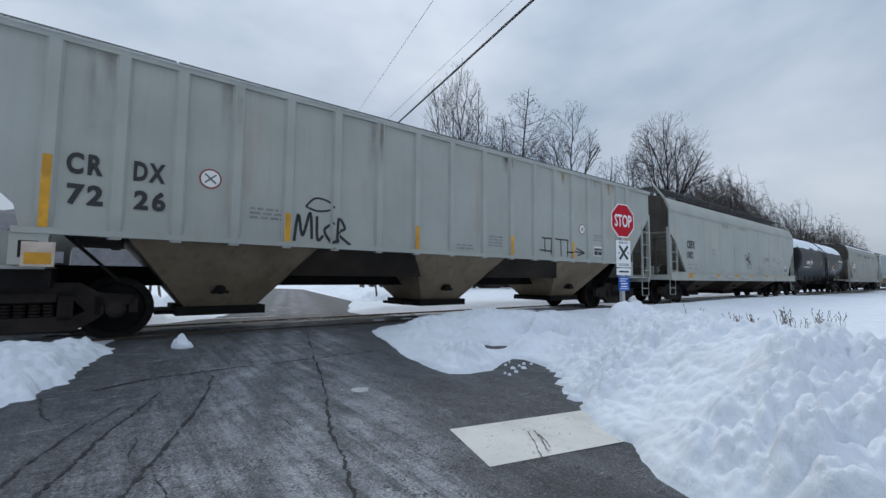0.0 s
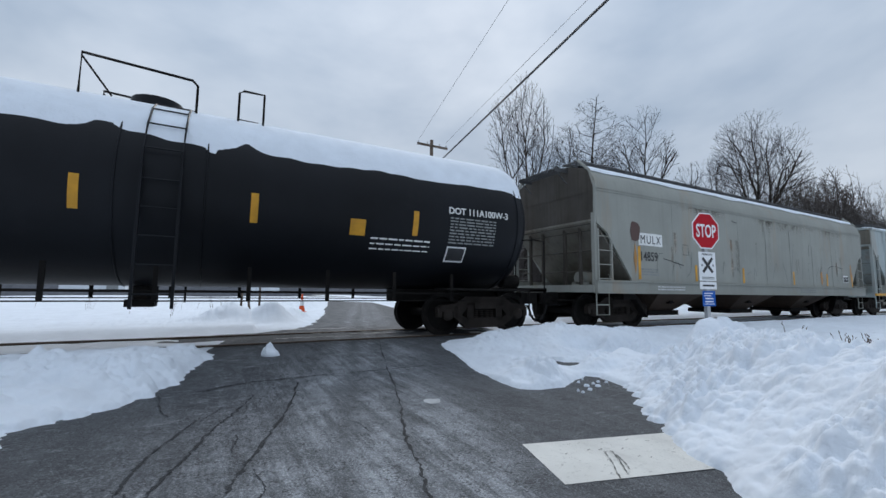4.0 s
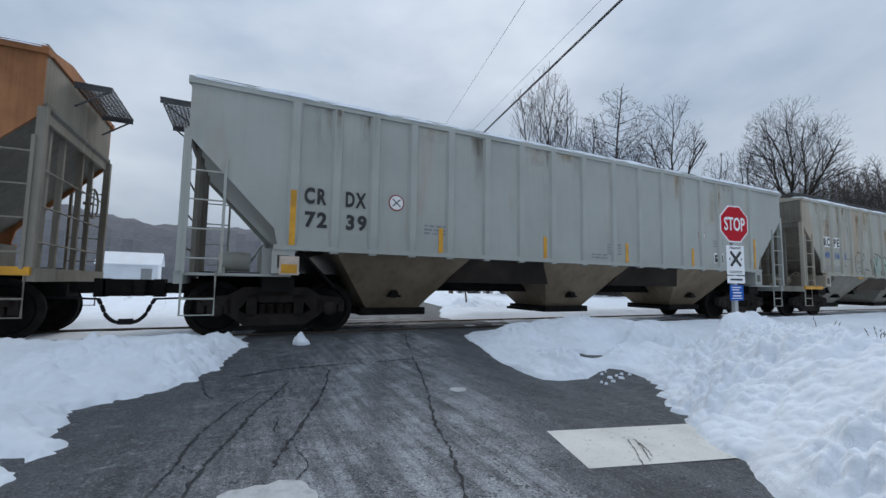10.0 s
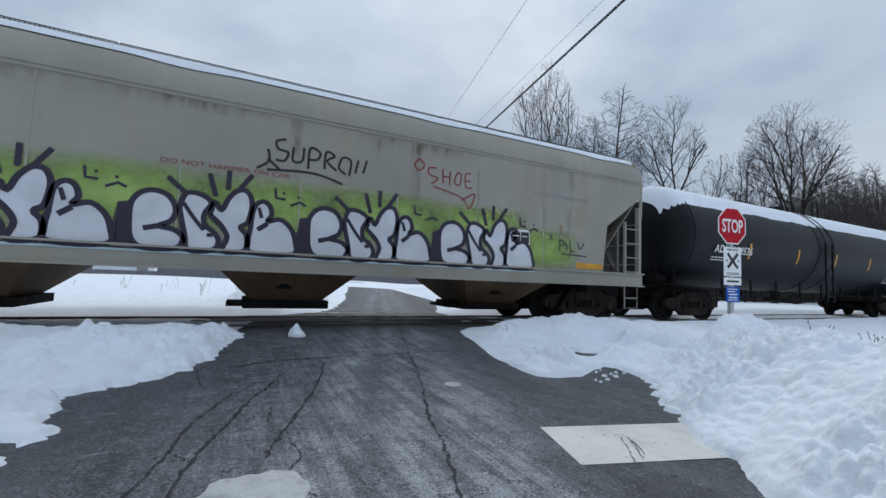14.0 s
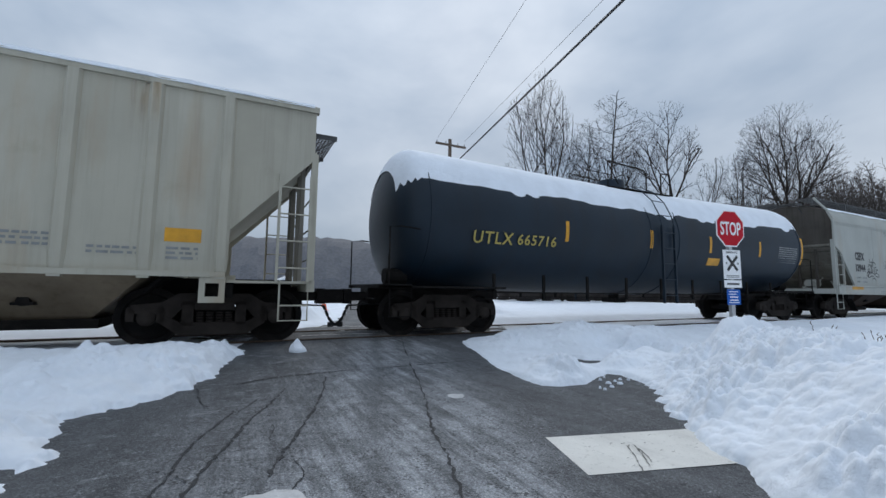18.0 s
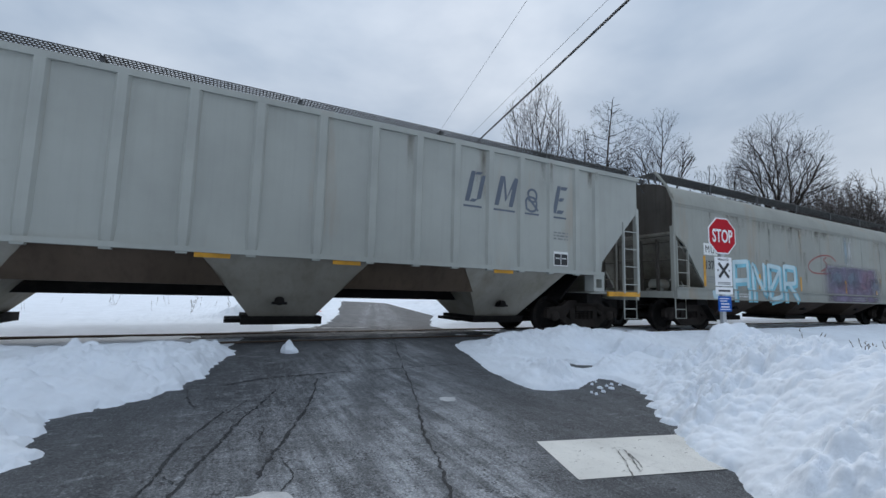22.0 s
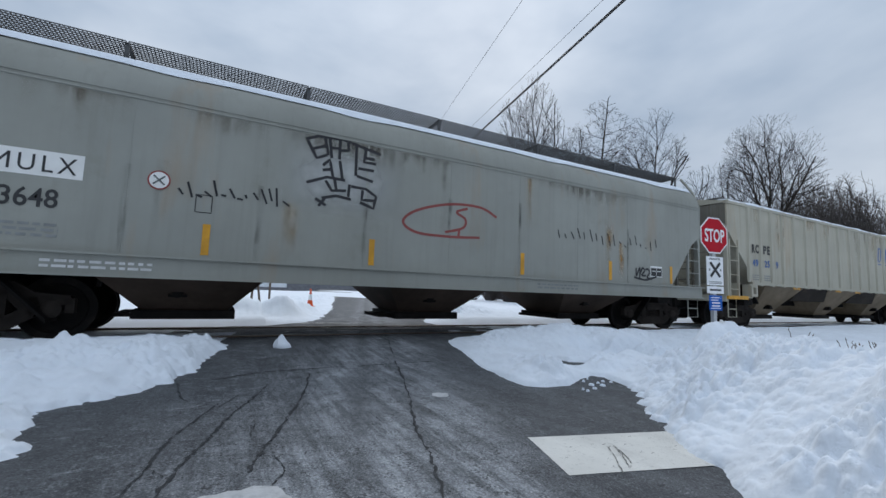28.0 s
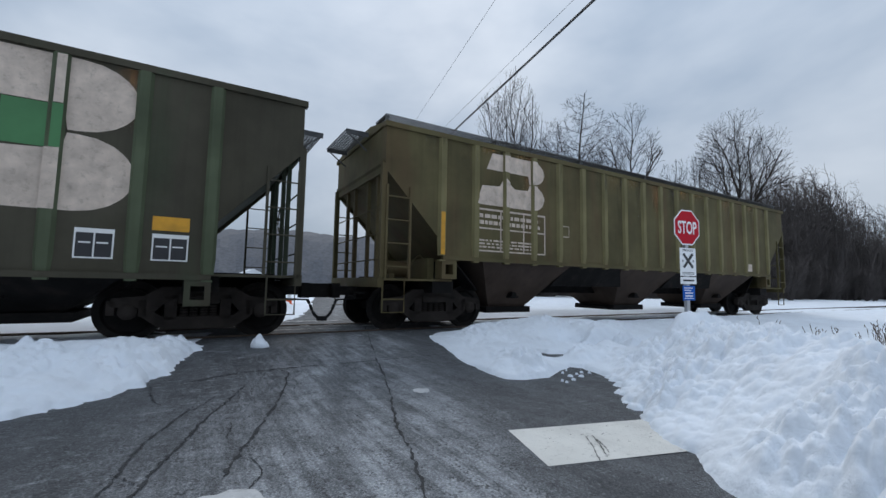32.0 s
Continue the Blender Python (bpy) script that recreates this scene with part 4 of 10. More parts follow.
def grating(bm, x0, x1, y0, y1, z, pitch=0.052):
    """A walkway of crossed flat bars."""
    n = max(2, int((y1 - y0) / 0.07))
    for k in range(n + 1):
        y = y0 + (y1 - y0) * k / n
        box(bm, x0, x1, y - 0.006, y + 0.006, z - 0.008, z + 0.008)
    m = max(1, int((x1 - x0) / pitch))
    for k in range(m + 1):
        x = x0 + (x1 - x0) * k / m
        box(bm, x - 0.007, x + 0.007, y0, y1, z - 0.006, z + 0.006)


def walkway(car, length, z, y_out, y_in, mat, sections=6, over=0.0):
    """The roof walk: grating sections on brackets, with a crossover step past each end."""
    step = (length - 0.2) / sections
    for s in (-1, 1):
        for k in range(sections):
            bm = bmesh.new()
            a, b = sorted((s * y_out, s * y_in))
            grating(bm, 0.1 + k * step + 0.02, 0.1 + (k + 1) * step - 0.02, a, b, z)
            tagged(part("roof_walk", bm, mat, car), kind="stuff")
        for k in range(sections + 1):
            bm = bmesh.new()
            x = min(max(0.1 + k * step, 0.15), length - 0.15)
            slab(bm, [(x - 0.03, z - 0.30), (x - 0.03, z - 0.016), (x + 0.03, z - 0.016), (x + 0.03, z - 0.30)], *sorted((s * (y_out - 0.05), s * (y_out - 0.02))))
            box(bm, x - 0.03, x + 0.03, *sorted((s * y_out, s * y_in)), z - 0.03, z - 0.015)
            part("walk_bracket", bm, mat, car)
    for e, x in ((-1, 0.0), (1, length)):
        bm = bmesh.new()
        x0, x1 = sorted((x, x + e * 0.46))
        grating(bm, x0, x1, -0.72, 0.72, z - 0.22)
        for s in (-1, 1):
            box(bm, x0, x1, *sorted((s * 0.72, s * 0.70)), z - 0.30, z - 0.20)
            tube(bm, [(x + e * 0.44, s * 0.70, z - 0.26), (x + e * 0.02, s * 0.70, z - 0.58)], 0.016, 5)
        tagged(part("crossover_step", bm, mat, car), kind="stuff")


def snow_strip(car, x0, x1, y0, y1, z, thick, seed, steps=60, name="roof_snow", slope=0.0):
    """A thin uneven blanket of snow on a ledge or roof."""
    rng = random.Random(seed)
    bm = bmesh.new()
    rows = []
    for i in range(steps + 1):
        x = x0 + (x1 - x0) * i / steps
        h = thick * (0.55 + 0.45 * noise.noise((x * 0.9, seed, 0.0)) + 0.2 * rng.random())
        w = (y1 - y0) * 0.5 * (1.0 - 0.12 * rng.random())
        c = (y0 + y1) / 2
        rows.append([bm.verts.new(p) for p in ((x, c - w, z - 0.004), (x, c - w * 0.8, z + h * 0.8), (x, c, z + h + slope), (x, c + w * 0.8, z + h * 0.8), (x, c + w, z - 0.004))])
    for a, b in zip(rows, rows[1:]):
        for k in range(4):
            bm.faces.new((a[k], b[k], b[k + 1], a[k + 1]))
        bm.faces.new((a[4], b[4], b[0], a[0]))
    bm.faces.new(rows[0])
    bm.faces.new(rows[-1][::-1])
    return part(name, bm, M_SNOW, car, "thin blanket of snow", True)


def end_brackets(car, length, paint, floor_z, posts_top, sill_mat, inner=None):
    """Corner posts, side ladders, end posts, steps and the end platform of a hopper car."""
    for e, x in ((1, 0.0), (-1, length)):
        for s in (-1, 1):
            y = s * 1.50
            bm = bmesh.new()
            box(bm, x + e * 0.05 - 0.05, x + e * 0.05 + 0.05, y - 0.05, y + 0.05, floor_z, posts_top + 0.15)
            part("corner_post", bm, paint, car)
            ladder(car, x + e * 0.10, x + e * 0.58, y - s * 0.0 + (-0.05 if s < 0 else 0.05), floor_z - 0.02, posts_top - 0.25, 4, paint)
            bm = bmesh.new()
            tube(bm, [(x + e * 0.08, y, floor_z), (x + e * 0.08, y, 0.38), (x + e * 0.52, y, 0.38), (x + e * 0.52, y, floor_z)], 0.017, 6)
            tube(bm, [(x + e * 0.08, y, 0.62), (x + e * 0.52, y, 0.62)], 0.015, 6)
            part("step_stirrup", bm, sill_mat, car)
        for y in (-0.95, -0.42, 0.42, 0.95):
            bm = bmesh.new()
            box(bm, x + e * 0.16 - 0.035, x + e * 0.16 + 0.035, y - 0.035, y + 0.035, floor_z, posts_top + 0.1 - 0.0)
            part("end_post", bm, inner or paint, car)
        bm = bmesh.new()
        for z in (floor_z + 0.35, floor_z + 0.85, floor_z + 1.35):
            tube(bm, [(x + e * 0.1, -1.45, z), (x + e * 0.1, 1.45, z)], 0.014, 5)
        part("end_rail", bm, inner or paint, car)
        bm = bmesh.new()
        box(bm, *sorted((x - e * 0.02, x + e * 0.10)), -1.5, 1.5, floor_z - 0.18, floor_z)
        part("end_sill", bevelled(bm, 0.012), sill_mat, car)
        bm = bmesh.new()
        box(bm, *sorted((x + e * 0.10, x + e * 1.6)), -1.45, 1.45, floor_z - 0.05, floor_z - 0.01)
        part("end_platform", bm, sill_mat, car)
    # brake gear on the leading platform
    bm = bmesh.new()
    bmesh.ops.create_cone(bm, cap_ends=True, segments=14, radius1=0.17, radius2=0.17, depth=0.5, matrix=Matrix.Translation((0.75, -0.55, floor_z + 0.2)) @ Matrix.Rotation(radians(90), 4, "Y"))
    box(bm, 0.5, 0.62, -0.8, -0.3, floor_z, floor_z + 0.1)
    tube(bm, curvy([(1.0, -0.6, floor_z + 0.2), (1.2, -0.8, floor_z + 0.5), (1.25, -1.0, floor_z + 0.1)], 4), 0.02, 5)
    part("brake_cylinder", bm, sill_mat, car, smooth=True)
    bm = bmesh.new()
    ring = [(length - 0.02 + 0.0, 0.7 + 0.26 * math.cos(a * math.pi / 8), floor_z + 1.2 + 0.26 * math.sin(a * math.pi / 8)) for a in range(17)]
    tube(bm, ring, 0.016, 5, caps=False)
    for a in range(0, 16, 4):
        tube(bm, [(length - 0.02, 0.7, floor_z + 1.2), ring[a]], 0.012, 5)
    tube(bm, [(length - 0.02, 0.7, floor_z + 1.2), (length - 0.16, 0.7, floor_z + 1.2)], 0.03, 6)
    part("brake_wheel", bm, sill_mat, car)


def side_outline(length, top, low, corner, slope_in, slope_low):
    return [(0.06, top), (0.06, corner), (slope_in, slope_low), (slope_in + 0.06, low), (length - slope_in - 0.06, low), (length - slope_in, slope_low), (length - 0.06, corner), (length - 0.06, top)]


def slope_sheets(car, length, corner, slope_in, slope_low, paint, bend=1.40, drop=0.0):
    for e, x in ((1, 0.0), (-1, length)):
        bm = bmesh.new()
        a, b = Vector((x + e * 0.02, corner + 0.12 - drop)), Vector((x + e * (slope_in + 1.05), slope_low - 0.95 - drop))
        t = 0.05
        f = (corner + 0.12 - drop - bend) / (a.y - b.y)
        m = a.lerp(b, f)
        slab(bm, [(a.x, a.y), (m.x, m.y), (m.x, m.y + t), (a.x, a.y + t)], -1.495, 1.495)
        part("slope_sheet", bm, paint, car)
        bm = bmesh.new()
        # lower slope sheet in black: the shade above the truck is painted on
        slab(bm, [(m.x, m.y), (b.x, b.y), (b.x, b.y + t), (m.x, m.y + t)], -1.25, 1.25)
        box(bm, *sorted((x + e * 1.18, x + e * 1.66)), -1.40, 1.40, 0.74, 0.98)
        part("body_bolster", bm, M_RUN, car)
        bm = bmesh.new()
        box(bm, *sorted((x + e * 1.16, x + e * 1.30)), -1.22, 1.22, 0.99, bend + 0.02)
        part("bay_end", bevelled(bm, 0.01), paint, car)


def hoppers(car, x0, x1, z_top, z_low, paint, count=3, half=1.5, gate=M_RUN, mouth=0.55, top_len=None, saddle=None):
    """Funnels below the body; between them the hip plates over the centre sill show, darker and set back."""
    step = (x1 - x0) / count
    for k in range(count):
        a, b = x0 + k * step, x0 + (k + 1) * step
        m = (a + b) / 2
        w = top_len / 2 if top_len else step / 2 - 0.03
        bm = bmesh.new()
        frustum(bm, (m - w, m + w, -half, half), (m - mouth, m + mouth, -0.62, 0.62), z_top, z_low + 0.14)
        part("hopper_bay", bevelled(bm, 0.015), paint, car)
        bm = bmesh.new()
        box(bm, m - mouth - 0.12, m + mouth + 0.12, -0.72, 0.72, z_low, z_low + 0.14)
        box(bm, m - mouth - 0.38, m - mouth, -0.5, 0.5, z_low + 0.02, z_low + 0.08)
        for s in (-1, 1):
            tube(bm, [(m - 0.1, s * 1.04, z_low + 0.42), (m - 0.1, s * 0.80, z_low + 0.42)], 0.075, 10)
            box(bm, m - 0.22, m + 0.02, *sorted((s * 1.05, s * 0.9)), z_low + 0.36, z_low + 0.40)
        part("outlet_gate", bm, gate, car)
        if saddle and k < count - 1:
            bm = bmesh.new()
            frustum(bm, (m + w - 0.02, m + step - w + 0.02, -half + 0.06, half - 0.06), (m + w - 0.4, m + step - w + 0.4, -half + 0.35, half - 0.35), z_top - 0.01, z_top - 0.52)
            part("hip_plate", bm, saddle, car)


RIBS = {}
# ribs of the three-bay cars stand closer together towards the ends
RIB_GAPS = (0.70, 0.69, 0.76, 0.80, 0.85, 0.88, 0.88, 0.92, 0.98, 0.92, 0.88, 0.82, 0.80, 0.80, 0.80, 0.78, 0.62)


def ribbed_hopper(name, label, length, paint, under, ribs=17, steel=None, platform=None, walk_mat=None, snow=0.13, sill_snow=False, low=1.47, top=3.87, walk_high=0.30, end_yellow=True, rib_first=1.21, rib_last=None, rib_scale=1.0, rib_paint=None, hip=None, slope_paint=None, end_paint=None, post_paint=None):
    """A three-bay covered hopper with ribbed flat sides."""
    steel = steel or M_RUN
    car = thing(name, label, "freight car", "cars of the freight train")
    corner, slope_in, slope_low = 3.05, 1.30, 1.74
    for s in (-1, 1):
        bm = bmesh.new()
        slab(bm, side_outline(length, top, low, corner, slope_in, slope_low), *sorted((s * 1.50, s * 1.545)))
        part("side_sheet", bm, paint, car)
        bm = bmesh.new()
        box(bm, slope_in, length - slope_in, *sorted((s * 1.50, s * 1.60)), low - 0.07, low + 0.01)
        part("side_sill", bm, paint, car)
        bm = bmesh.new()
        box(bm, 0.02, length - 0.02, *sorted((s * 1.48, s * 1.60)), top - 0.02, top + 0.08)
        part("top_chord", bevelled(bm, 0.015), paint, car)
        if ribs == 17:
            spots = [rib_first + sum(RIB_GAPS[:k]) * rib_scale for k in range(18)]
        else:
            spots = [rib_first + (rib_last - rib_first) * k / (ribs - 1) for k in range(ribs)]
        spots = [x for x in spots if x < length - 1.2]
        RIBS[car.name] = spots

        def rib(bm):
            ring = lambda z, w0, w1, out: [bm.verts.new(p) for p in ((-w0, s * 1.542, z), (-w1, s * out, z), (w1, s * out, z), (w0, s * 1.542, z))]
            rows = [ring(top - 0.02, 0.10, 0.058, 1.60), ring(low + 0.22, 0.10, 0.058, 1.60), ring(low + 0.012, 0.085, 0.05, 1.575)]
            for a, b in zip(rows, rows[1:]):
                for k in range(4):
                    bm.faces.new((a[k], a[(k + 1) % 4], b[(k + 1) % 4], b[k]))
            bm.faces.new(rows[0])
            bm.faces.new(rows[-1][::-1])
            # foot under the sill
            box(bm, -0.07, 0.07, *sorted((s * 1.50, s * 1.59)), low - 0.10, low - 0.071)
        for x in spots:
            hang("side_rib", shared(("side_rib", s, low, top), rib_paint or paint, rib), car, at=(x, 0, 0))
    bm = bmesh.new()
    prof = [(-1.56, top + 0.06), (-0.75, top + 0.22), (0.75, top + 0.22), (1.56, top + 0.06), (1.56, top + 0.02), (-1.56, top + 0.02)]
    a = [bm.verts.new((0.03, y, z)) for y, z in prof]
    b = [bm.verts.new((length - 0.03, y, z)) for y, z in prof]
    for k in range(6):
        bm.faces.new((a[k], b[k], b[(k + 1) % 6], a[(k + 1) % 6]))
    bm.faces.new(a)
    bm.faces.new(b[::-1])
    part("roof", bm, paint, car)
    for e, x in ((1, 0.06), (-1, length - 0.06)):
        bm = bmesh.new()
        box(bm, *sorted((x, x + e * 0.05)), -1.5, 1.5, corner - 0.05, top)
        part("end_sheet", bm, end_paint or paint, car)
    bm = bmesh.new()
    box(bm, 2.0, length - 2.0, -0.32, 0.32, top + 0.22, top + 0.36)
    part("hatch_trough", bm, paint, car)
    slope_sheets(car, length, corner, slope_in, slope_low, slope_paint or paint, low - 0.05)
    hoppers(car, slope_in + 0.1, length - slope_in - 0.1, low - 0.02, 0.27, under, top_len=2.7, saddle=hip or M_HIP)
    bm = bmesh.new()
    box(bm, 0.2, length - 0.2, -0.16, 0.16, 0.74, 1.05)
    part("centre_sill", bm, steel, car)
    for x in (slope_in + 0.16, length - slope_in - 0.16):
        for s in (-1, 1):
            bm = bmesh.new()
            y0, y1 = sorted((s * 1.30, s * 1.58))
            box(bm, x - 0.17, x + 0.17, y0, y1, low - 0.45, low - 0.36)
            box(bm, x - 0.17, x + 0.17, y0, y1, low - 0.16, low - 0.07)
            box(bm, x - 0.17, x - 0.09, y0, y1, low - 0.36, low - 0.16)
            box(bm, x + 0.09, x + 0.17, y0, y1, low - 0.36, low - 0.16)
            part("jacking_pad", bm, paint, car)
    end_brackets(car, length, post_paint or paint, 1.02, 3.0, platform or paint, end_paint)
    if end_yellow:
        for x in (0.02, length - 1.12):
            bm = bmesh.new()
            box(bm, x, x + 1.1, -1.56, -1.50, 0.92, 1.03)
            part("end_platform_edge", bm, M_YELLOW, car, "yellow edge of the end platform")
    walkway(car, length, top + walk_high, 1.36, 0.80, walk_mat or M_GRATE)
    if snow:
        for s in (-1, 1):
            snow_strip(car, 0.1, length - 0.1, *sorted((s * 1.635, s * 1.02)), top + 0.058, snow, hash_of(name) + s, slope=0.02)
    if sill_snow:
        snow_strip(car, slope_in + 0.1, length - slope_in - 0.1, -1.605, -1.555, low + 0.0, 0.05, 77, name="ledge_snow")
    end_gear(car, length, steel)
    truck(car, TRUCK_IN, steel)
    truck(car, length - TRUCK_IN, steel)
    return car


def hash_of(text):
    return sum((i + 1) * ord(c) for i, c in enumerate(text)) % 97


def smooth_hopper(name, label, length, paint, under, steel=None, sill=None, walk_mat=None, snow=0.05, top=3.42, low=1.22, open_low=1.28, bays=3, deep=0.32, walk_z=4.50, seams=8, corner=2.62, knee=(0.42, 2.40), slope_in=1.28, slope_paint=None, end_paint=None):
    """A covered hopper with smooth curved sides, a deep side sill and a rounded roof edge."""
    steel, sill = steel or M_RUN, sill or paint
    car = thing(name, label, "freight car", "cars of the freight train")
    slope_low = open_low
    for s in (-1, 1):
        bm = bmesh.new()
        slab(bm, [(0.06, top), (0.06, corner), knee, (slope_in, slope_low), (slope_in, low), (length - slope_in, low), (length - slope_in, slope_low), (length - knee[0], knee[1]), (length - 0.06, corner), (length - 0.06, top)], *sorted((s * 1.52, s * 1.575)))
        part("side_sheet", bm, paint, car)
        bm = bmesh.new()
        box(bm, 0.02, length - 0.02, *sorted((s * 1.50, s * 1.60)), low - deep, low)
        part("side_sill", bevelled(bm, 0.012), sill, car)
        for z in (low - 0.015, low - deep + 0.015):
            bm = bmesh.new()
            box(bm, 0.0, length, *sorted((s * 1.595, s * 1.66)), z - 0.015, z + 0.015)
            part("sill_flange", bm, sill, car)
        # fold lines under the roof curve
        for z in (top + 0.015, top + 0.075):
            bm = bmesh.new()
            box(bm, 0.05, length - 0.05, *sorted((s * 1.55, s * 1.592)), z - 0.012, z + 0.012)
            part("roof_fold", bm, paint, car)
        for k in range(1, seams):
            bm = bmesh.new()
            x = slope_in + 0.1 + (length - 2 * slope_in - 0.2) * k / seams
            box(bm, x - 0.012, x + 0.012, *sorted((s * 1.57, s * 1.579)), low, top)
            part("weld_seam", bm, paint, car)
    bm = bmesh.new()
    arc = [(1.575, top)] + [(0.95 + 0.625 * math.cos(a * math.pi / 16), top + 0.08 + 0.62 * math.sin(a * math.pi / 16)) for a in range(0, 8)] + [(0.75, top + 0.78), (0.0, top + 0.86)]
    prof = [(-y, z) for y, z in arc] + [(y, z) for y, z in arc[::-1][1:]]
    a = [bm.verts.new((0.04, y, z)) for y, z in prof]
    b = [bm.verts.new((length - 0.04, y, z)) for y, z in prof]
    for k in range(len(prof) - 1):
        bm.faces.new((a[k], b[k], b[k + 1], a[k + 1]))
    part("roof", bm, paint, car, smooth=True)
    for x in (0.045, length - 0.045):
        bm = bmesh.new()
        bm.faces.new([bm.verts.new((x, y * 0.995, z - 0.004)) for y, z in prof])
        part("end_cap", bm, end_paint or paint, car)
    for e, x in ((1, 0.06), (-1, length - 0.06)):
        bm = bmesh.new()
        box(bm, *sorted((x, x + e * 0.05)), -1.53, 1.53, corner - 0.02, top + 0.02)
        part("end_sheet", bm, end_paint or paint, car)
    # slope sheets get a darker paint that includes the shade of the open ends
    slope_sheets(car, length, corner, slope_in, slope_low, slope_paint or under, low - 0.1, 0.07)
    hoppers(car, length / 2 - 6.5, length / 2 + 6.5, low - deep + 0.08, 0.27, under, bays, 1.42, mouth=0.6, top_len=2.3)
    bm = bmesh.new()
    box(bm, 0.2, 2.6, -0.16, 0.16, 0.74, 1.05)
    part("stub_sill", bm, steel, car)
    bm = bmesh.new()
    box(bm, length - 2.6, length - 0.2, -0.16, 0.16, 0.74, 1.05)
    part("stub_sill", bm, steel, car)
    end_brackets(car, length, paint, 1.10, 2.72, sill, end_paint or under)
    for e, x in ((1, 0.0), (-1, length)):
        for s in (-1, 1):
            bm = bmesh.new()
            tube(bm, [(x + e * 0.03, s * 1.54, 2.6), (x + e * 0.03, s * 1.56, top + 0.1), (x + e * 0.03, s * 1.40, top + 0.55), (x + e * 0.03, s * 1.05, walk_z - 0.04)], 0.038, 8)
            part("end_handrail", bm, paint, car, smooth=True)
    walkway(car, length, walk_z, 0.98, 0.42, walk_mat or M_GRATE)
    bm = bmesh.new()
    box(bm, 1.5, length - 1.5, -0.3, 0.3, top + 0.8, top + 1.0)
    part("hatch_trough", bm, paint, car)
    if snow:
        for s in (-1, 1):
            bm = bmesh.new()
            n = 70
            rows = []
            for i in range(n + 1):
                x = 0.1 + (length - 0.2) * i / n
                cut = 4.4 - 1.2 * max(0, noise.noise((x * 0.7, s * 3.0 + hash_of(name), 1.0)))
                row = []
                for q in range(5):
                    an = cut + (8 - cut) * q / 4
                    rr = 0.64 + (0.0 if q == 0 else snow)
                    row.append(bm.verts.new((x, s * (0.95 + rr * math.cos(an * math.pi / 16)), top + 0.08 + rr * math.sin(an * math.pi / 16))))
                row.append(bm.verts.new((x, s * 0.5, top + 0.80 + snow)))
                rows.append(row)
            for p, q in zip(rows, rows[1:]):
                for k in range(5):
                    bm.faces.new((p[k], q[k], q[k + 1], p[k + 1]))
            part("roof_snow", bm, M_SNOW, car, "thin blanket of snow", True)
    end_gear(car, length, steel)
    truck(car, TRUCK_IN, steel)
    truck(car, length - TRUCK_IN, steel)
    return car


